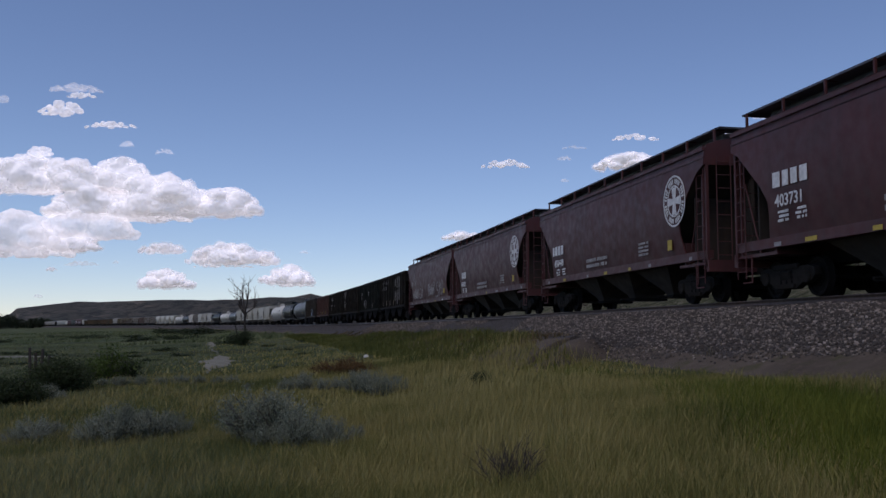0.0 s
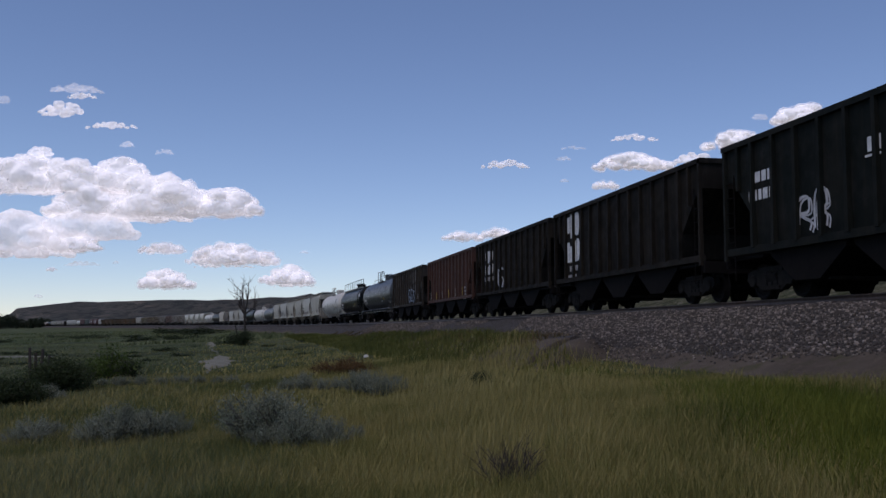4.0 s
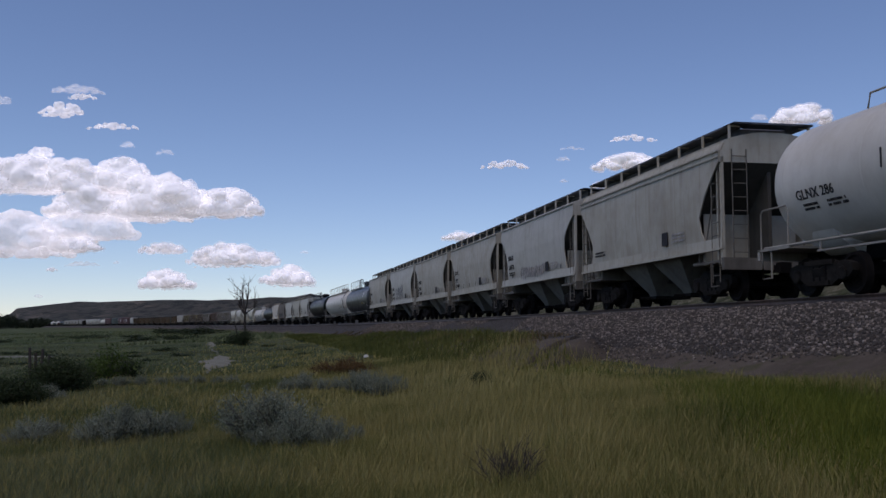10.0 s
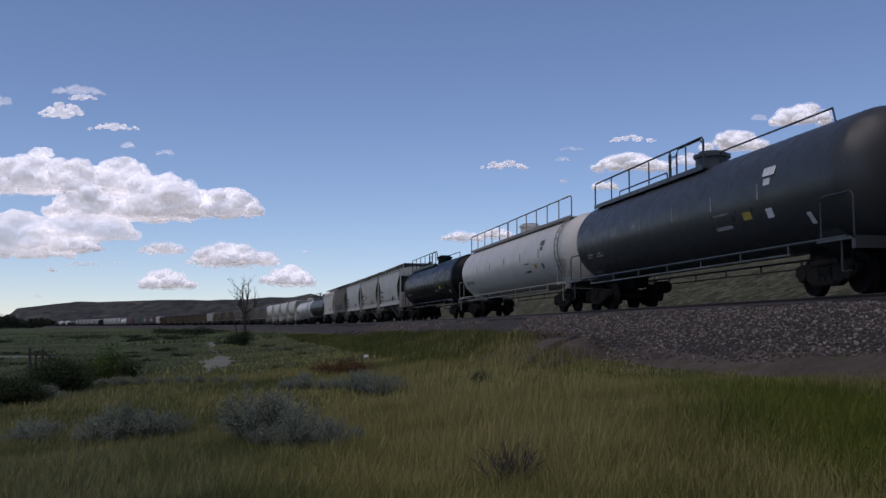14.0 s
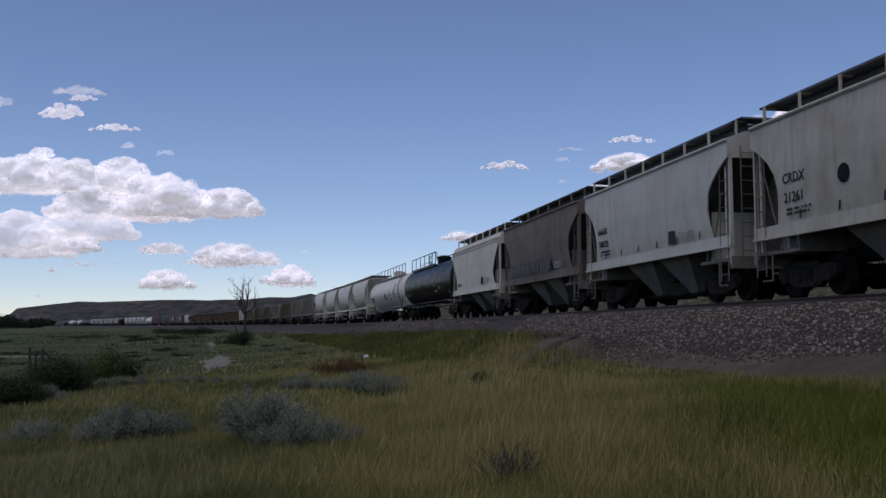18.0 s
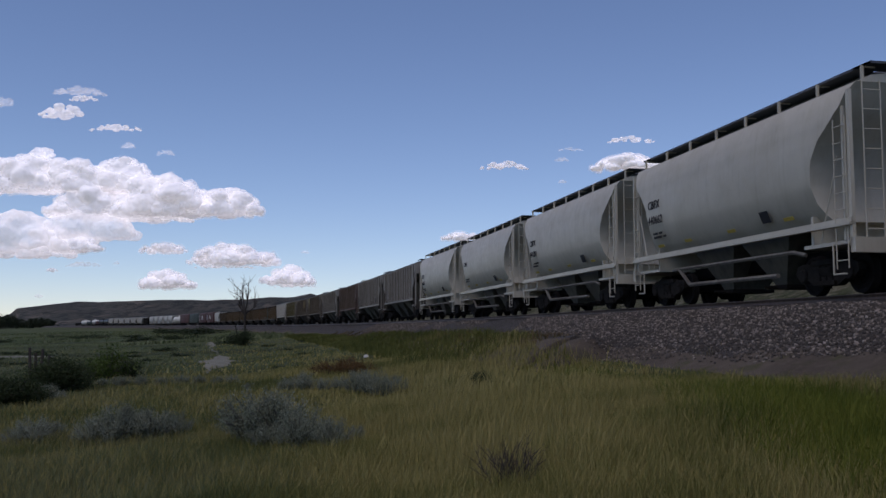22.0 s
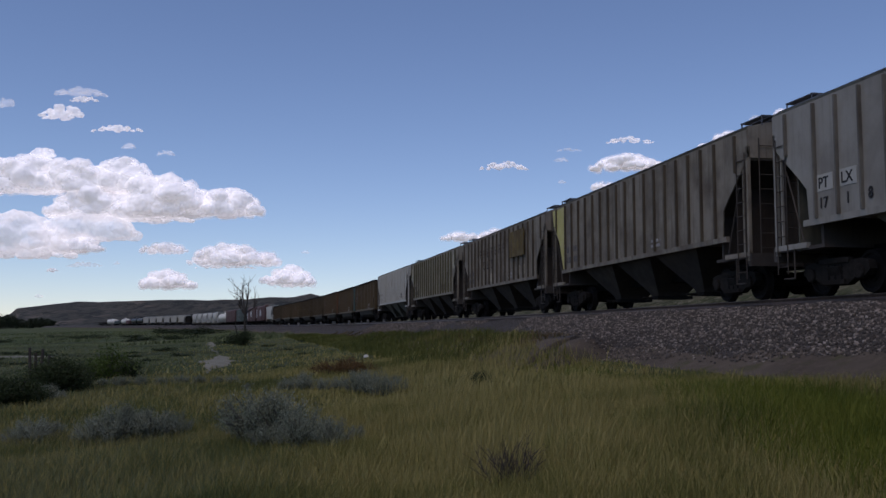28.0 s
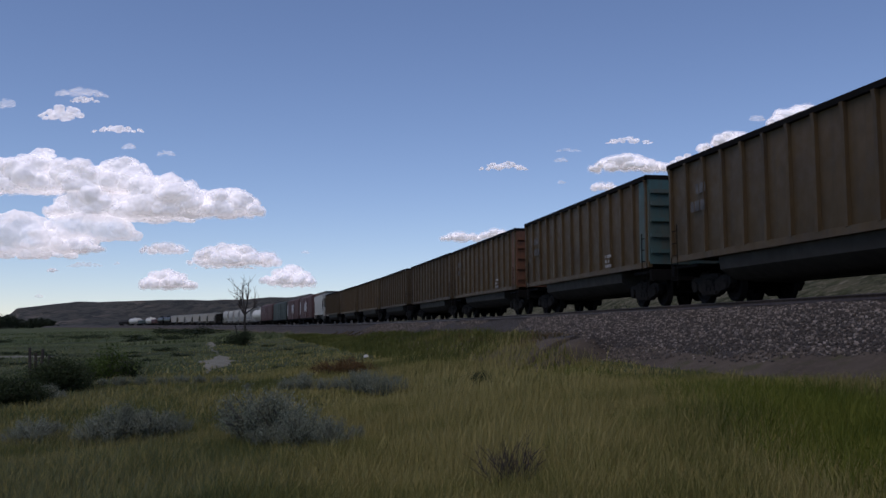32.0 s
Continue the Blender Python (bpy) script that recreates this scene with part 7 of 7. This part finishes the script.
def bush(name, kind, x, y, k, label, seed=0, group=""):
    """A bush; x and y in metres, k its size."""
    r = random.Random(seed)
    stems, leaves = BUSH[kind][seed % len(BUSH[kind])]
    root = tagged(new(name), label, "bush", group)
    root.matrix_basis = pose(x, y, float(ground_height(x, y)[0]) - 0.05, 0, 0, r.uniform(0, 360)) @ Matrix.Diagonal((k, k, k * r.uniform(0.85, 1.1), 1) if kind != "scrub" else (k * 2.6, k * 2.6, k * 0.8, 1))
    tagged(piece("stem_tangle", stems, root), kind="stuff")
    tagged(piece("foliage", leaves, root), kind="stuff")
    return root


def on_ground(px, py):
    """Where the line of sight through a place of the view meets the ground."""
    u, w = at(px, py)
    d = np.geomspace(6, 900, 700)
    z = ground_height(u * d, d)
    hit = np.nonzero(EYE + w * d < z)[0]
    q = d[hit[0]] if len(hit) else 900.0
    return u * q, q


def sized(px, py, top, tall):
    """Place on the ground and the size that lifts a plant of the given height to the line of sight at top."""
    x, y = on_ground(px, py)
    return x, y, (py - top) / FOCAL * y / tall


for i, (px, py, top) in enumerate(((425, 780, 735), (450, 790, 712), (490, 788, 720), (535, 800, 735), (555, 795, 742), (590, 798, 750), (630, 785, 755), (475, 800, 750),
                                   (205, 790, 735), (235, 785, 728), (265, 785, 730), (165, 790, 745), (305, 778, 735), (60, 790, 745), (95, 780, 750), (30, 790, 752),
                                   (510, 694, 668), (540, 692, 664), (572, 694, 670), (600, 692, 668), (630, 700, 664), (655, 703, 662), (680, 704, 664), (702, 698, 670),
                                   (85, 712, 684), (108, 708, 690), (68, 708, 690), (180, 686, 668), (215, 686, 662), (250, 685, 664), (285, 684, 664), (320, 683, 660), (350, 682, 662), (385, 682, 664), (410, 681, 662), (440, 692, 676))):
    x, y, k = sized(px, py, top + 4, 0.6)
    bush("sagebrush", "sage", x, y, k, "grey-green sagebrush clump growing in the dry grass", i, "sagebrush of the field")
for i, (px, py, top, kind, label) in enumerate(((30, 722, 660, "willow", "dark green dense bush"), (10, 720, 664, "willow", "dark green dense bush"), (55, 718, 668, "willow", "dark green dense bush"), (92, 700, 640, "willow", "dark green dense bush"), (-20, 725, 660, "willow", "dark green dense bush"), (75, 700, 650, "willow", "dark green dense bush"), (112, 698, 630, "willow", "tall dark bush"), (138, 692, 642, "willow", "dark bush"),
                                                (165, 676, 636, "sprig", "bright green leafy bush"), (195, 674, 622, "sprig", "bright green leafy bush"), (228, 672, 636, "willow", "dark green bush"),
                                                (575, 662, 640, "russet", "rust-brown low bush"), (605, 663, 630, "russet", "rust-brown low bush"), (635, 664, 636, "russet", "rust-brown low bush"), (850, 682, 655, "willow", "small dark green bush"),
                                                (430, 612, 582, "willow", "green bush round the foot of the dead tree"), (415, 610, 590, "willow", "green bush beside the dead tree"))):
    x, y, k = sized(px, py, top, {"willow": 1.6, "sprig": 1.4, "russet": 0.75}[kind])
    bush("shrub", kind, x, y, k, label + " in the field", 50 + i, "shrubs of the field")
_q = random.Random(9)
for i in range(60):
    py = 596 + 56 * _q.random() ** 1.2
    px = _q.uniform(-30, 560)
    x, y = on_ground(px, py)
    s, off = along_track(x, y)
    if off[0] < -9:
        bush("scrub", "scrub", x, y, (3 + 6 * _q.random()) / FOCAL * y / 1.3, "low dark green scrub on the plain", 100 + i, "scrub of the plain")


for i in range(16):
    p = beside(14 + 5.5 * i + _q.uniform(-2, 2), _q.uniform(13, 34))
    bush("shrub", "willow" if i % 3 else "sprig", p.x, p.y, _q.uniform(0.5, 1.1), "green bush on the grassy bank beyond the track", 400 + i, "bushes beyond the track")


# bare tree: forked grey limbs
def limb(s, p, d, length, r, depth, rnd, ends):
    q = [Vector(p)]
    d = Vector(d).normalized()
    for _ in range(4):
        d = (d + Vector((rnd.uniform(-1, 1), rnd.uniform(-1, 1), rnd.uniform(-0.4, 0.6))) * 0.16).normalized()
        q.append(q[-1] + d * length / 4)
    s.tube(q, [r, r * 0.9, r * 0.8, r * 0.7, r * 0.6], 6)
    ends.append(q[-1])
    if depth:
        for i in range(rnd.choice((2, 3, 3))):
            k = rnd.choice((2, 3, 4))
            e = (d + Vector((rnd.uniform(-1, 1), rnd.uniform(-1, 1), rnd.uniform(-0.2, 0.7))) * 0.8).normalized()
            limb(s, q[k], e, length * rnd.uniform(0.5, 0.75), r * 0.5, depth - 1, rnd, ends)


tx, ty = on_ground(432, 604)
tree = tagged(new("dead_tree"), "bare dead tree with forked grey branches standing on the plain", "tree")
tree.matrix_basis = pose(tx, ty, float(ground_height(tx, ty)[0]) - 0.1)
TK = ty / 88.0
rnd = random.Random(5)
s = Shape().tube([(0, 0, 0), (0.08, 0, 1.4), (0.02, 0.05, 2.6), (0.1, 0, 3.5)], [0.12 * TK, 0.105 * TK, 0.1 * TK, 0.09 * TK], 8)
piece("trunk", s.mesh("trunk", BARK), tree)
for i, (d, z, ln_) in enumerate((((-0.5, 0.1, 1), 3.0, 1.7), ((0.3, -0.2, 1), 3.4, 1.6), ((0.8, 0.3, 0.7), 3.2, 1.3), ((-0.15, 0.2, 1), 3.45, 2.0), ((-0.9, -0.1, 0.9), 3.1, 1.2))):
    s = Shape()
    limb(s, (0.06, 0, z), d, ln_ * TK, 0.08 * TK, 3, rnd, [])
    piece("limb", s.mesh("limb", BARK), tree)
s = Shape().tube([(-0.5, -0.6, 0), (-0.75, -0.6, 1.2), (-0.95, -0.6, 2.0)], [0.08, 0.07, 0.05], 6)
piece("broken_stem", s.mesh("broken_stem", BARK), tree, None, "pale broken leaning stem")

# trees at the far end of the plain
FAR_LEAF = leaf_material("far_tree_leaves", [(0.018, 0.026, 0.014), (0.028, 0.038, 0.018), (0.04, 0.05, 0.024)])


def far_tree(px, h, seed):
    r = np.random.RandomState(seed)
    d = 1050.0 + r.uniform(-60, 60)
    u, _ = at(px, 577)
    x = u * d
    root = tagged(new("tree"), "dark leafy tree at the far edge of the plain", "tree", "trees at the far edge of the plain")
    root.matrix_basis = pose(x, d, float(ground_height(x, d)[0]) - 0.3)
    piece("trunk", Shape().tube([(0, 0, 0), (0.2, 0, h * 0.3), (0, 0.2, h * 0.7)], [0.35, 0.28, 0.12], 6).mesh("trunk", BARK), root)
    c = np.column_stack([r.normal(0, h * 0.28, 40), r.normal(0, h * 0.28, 40), h * (0.08 + 0.84 * r.beta(1.3, 1.5, 40))])
    v, f = leaf_cloud(r, c, 2200, h * 0.085, 0.6)
    piece("crown", big_mesh("crown", v, f, FAR_LEAF), root)


for i, (px, h) in enumerate(((-30, 15), (-14, 14), (0, 14), (8, 16), (20, 13), (33, 12), (46, 11), (58, 11), (70, 11.5), (82, 11), (90, 8))):
    far_tree(px, h * 0.95, 500 + i)

# pale alkali flats and a pool among the scrub
def flat_patch(px, py, w, d, seed, mat):
    x, y = on_ground(px, py)
    r = np.random.RandomState(seed)
    n = 28
    a = np.linspace(0, 2 * math.pi, n, endpoint=False)
    rad = 1 + 0.3 * r.uniform(-1, 1, n)
    rings = []
    for q in (0.0001, 0.35, 0.7, 1.0):
        vx, vy = x + w * q * rad * np.cos(a), y + d * q * rad * np.sin(a)
        rings.append(np.column_stack([vx, vy, ground_height(vx, vy) + 0.05 * (1 - q ** 3)]))
    v = np.vstack(rings)
    f = [(i * n + j, i * n + (j + 1) % n, (i + 1) * n + (j + 1) % n, (i + 1) * n + j) for i in range(3) for j in range(n)]
    return big_mesh("flat", v, f, mat, True)


ALKALI = plain("pale_alkali_crust", (0.15, 0.145, 0.11), 0.85, 0, 0.45, 0.9)
tagged(new("alkali_flat", flat_patch(40, 632, 2.0, 2.0, 85, ALKALI)), "pale dried alkali patch on the plain", "bare ground", "pale bare patches", kind="structure")
cy = np.linspace(36, 118, 140)
cu, cw = channel_line(cy), np.maximum(channel_width(cy), 0.0005)
grid = np.stack([np.column_stack([(cu + q * cw) * cy, cy, ground_height((cu + q * cw) * cy, cy) + 0.05 * (1 - q * q)]) for q in (-1, -0.5, 0, 0.5, 1)], 1)
q = (5 * np.arange(139)[:, None] + np.arange(4)[None]).ravel()
tagged(new("dry_channel", big_mesh("dry_channel", grid.reshape(-1, 3), np.column_stack([q, q + 1, q + 6, q + 5]), ALKALI, True)), "pale dried alkali channel winding over the plain", "bare ground", "pale bare patches", kind="structure")

# small things in the field
x, y = on_ground(648, 634)
s = Shape().loft([(0, -0.08, 0.08, 0.07), (0.06, -0.1, 0.09, 0.08), (0.13, -0.05, 0.05, 0.05)])
ob = tagged(new("pale_stone", s.mesh("pale_stone", plain("pale_limestone", (0.5, 0.48, 0.44), 0.9), 0, 0.012)), "pale stone lying in the grass below the bank", "stone")
ob.matrix_basis = pose(x, y, float(ground_height(x, y)[0]))
for i, (px, top, foot) in enumerate(((53, 626, 662), (62, 628, 655), (72, 626, 660), (82, 640, 662))):
    x, y = on_ground(px, 676)
    hgt = (foot - top) / FOCAL * y + 0.5
    ob = tagged(new("fence_post", Shape().tube([(0, 0, 0), (0.04 * i - 0.05, 0.02, hgt)], [0.06, 0.045], 6).mesh("fence_post", TWIG)), "weathered leaning wooden post among dark bushes", "post", "old posts in the bushes")
    ob.matrix_basis = pose(x, y, float(ground_height(x, y)[0]) - 0.05)
for i, (px, py, w) in enumerate(((297, 591, 5.0), (340, 593, 3.0), (350, 592, 6.0))):
    x, y = on_ground(px, py)
    bush("scrub", "scrub", x, y, w / 3.4, "dark lump of scrub on the open plain", 300 + i, "scrub of the plain")
# dry dead shrub close to the camera
for i, (px, py) in enumerate(((880, 878), (920, 875), (900, 868))):
    x, y = on_ground(px, py)
    r = random.Random(90 + i)
    s = Shape()
    for k in range(14):
        a = r.uniform(0, 6.28)
        limb(s, (0, 0, 0), (math.cos(a) * 0.6, math.sin(a) * 0.6, 1), 0.26 * r.uniform(0.6, 1.1), 0.007, 2, r, [])
    root = tagged(new("dead_shrub"), "dry leafless brown shrub in the grass", "bush", "dead shrubs near the camera")
    root.matrix_basis = pose(x, y, float(ground_height(x, y)[0]))
    piece("branchwork", s.mesh("branchwork", TWIG, 0), root)
# ---- movement ----
def motions():
    """The train rolls down the line at an even speed; the clouds drift."""
    for car, when in TRAIN:
        walk(car, [(t, train_pose(SPEED * (when - 0.04 - t))) for t in range(0, 33)])
    for at_x, wheels in WHEELS.items():
        # wheels roll without slipping, one turn about every seventh of a second; all share one set of keys
        turn = SPEED / 0.465
        walk(wheels[0], [(i / FPS, pose(at_x, 0, 0.465, 0, math.degrees(turn * i / FPS) % 360, 0)) for i in range(32 * FPS + 1)])
        keys = wheels[0].animation_data
        for w in wheels[1:]:
            w.rotation_mode = "QUATERNION"
            w.animation_data_create()
            w.animation_data.action = keys.action
            w.animation_data.action_slot = keys.action_slot
    for cloud, way in DRIFT:
        walk(cloud, [(0, Matrix.Translation(cloud.location)), (32, Matrix.Translation(cloud.location + way))])


motions()
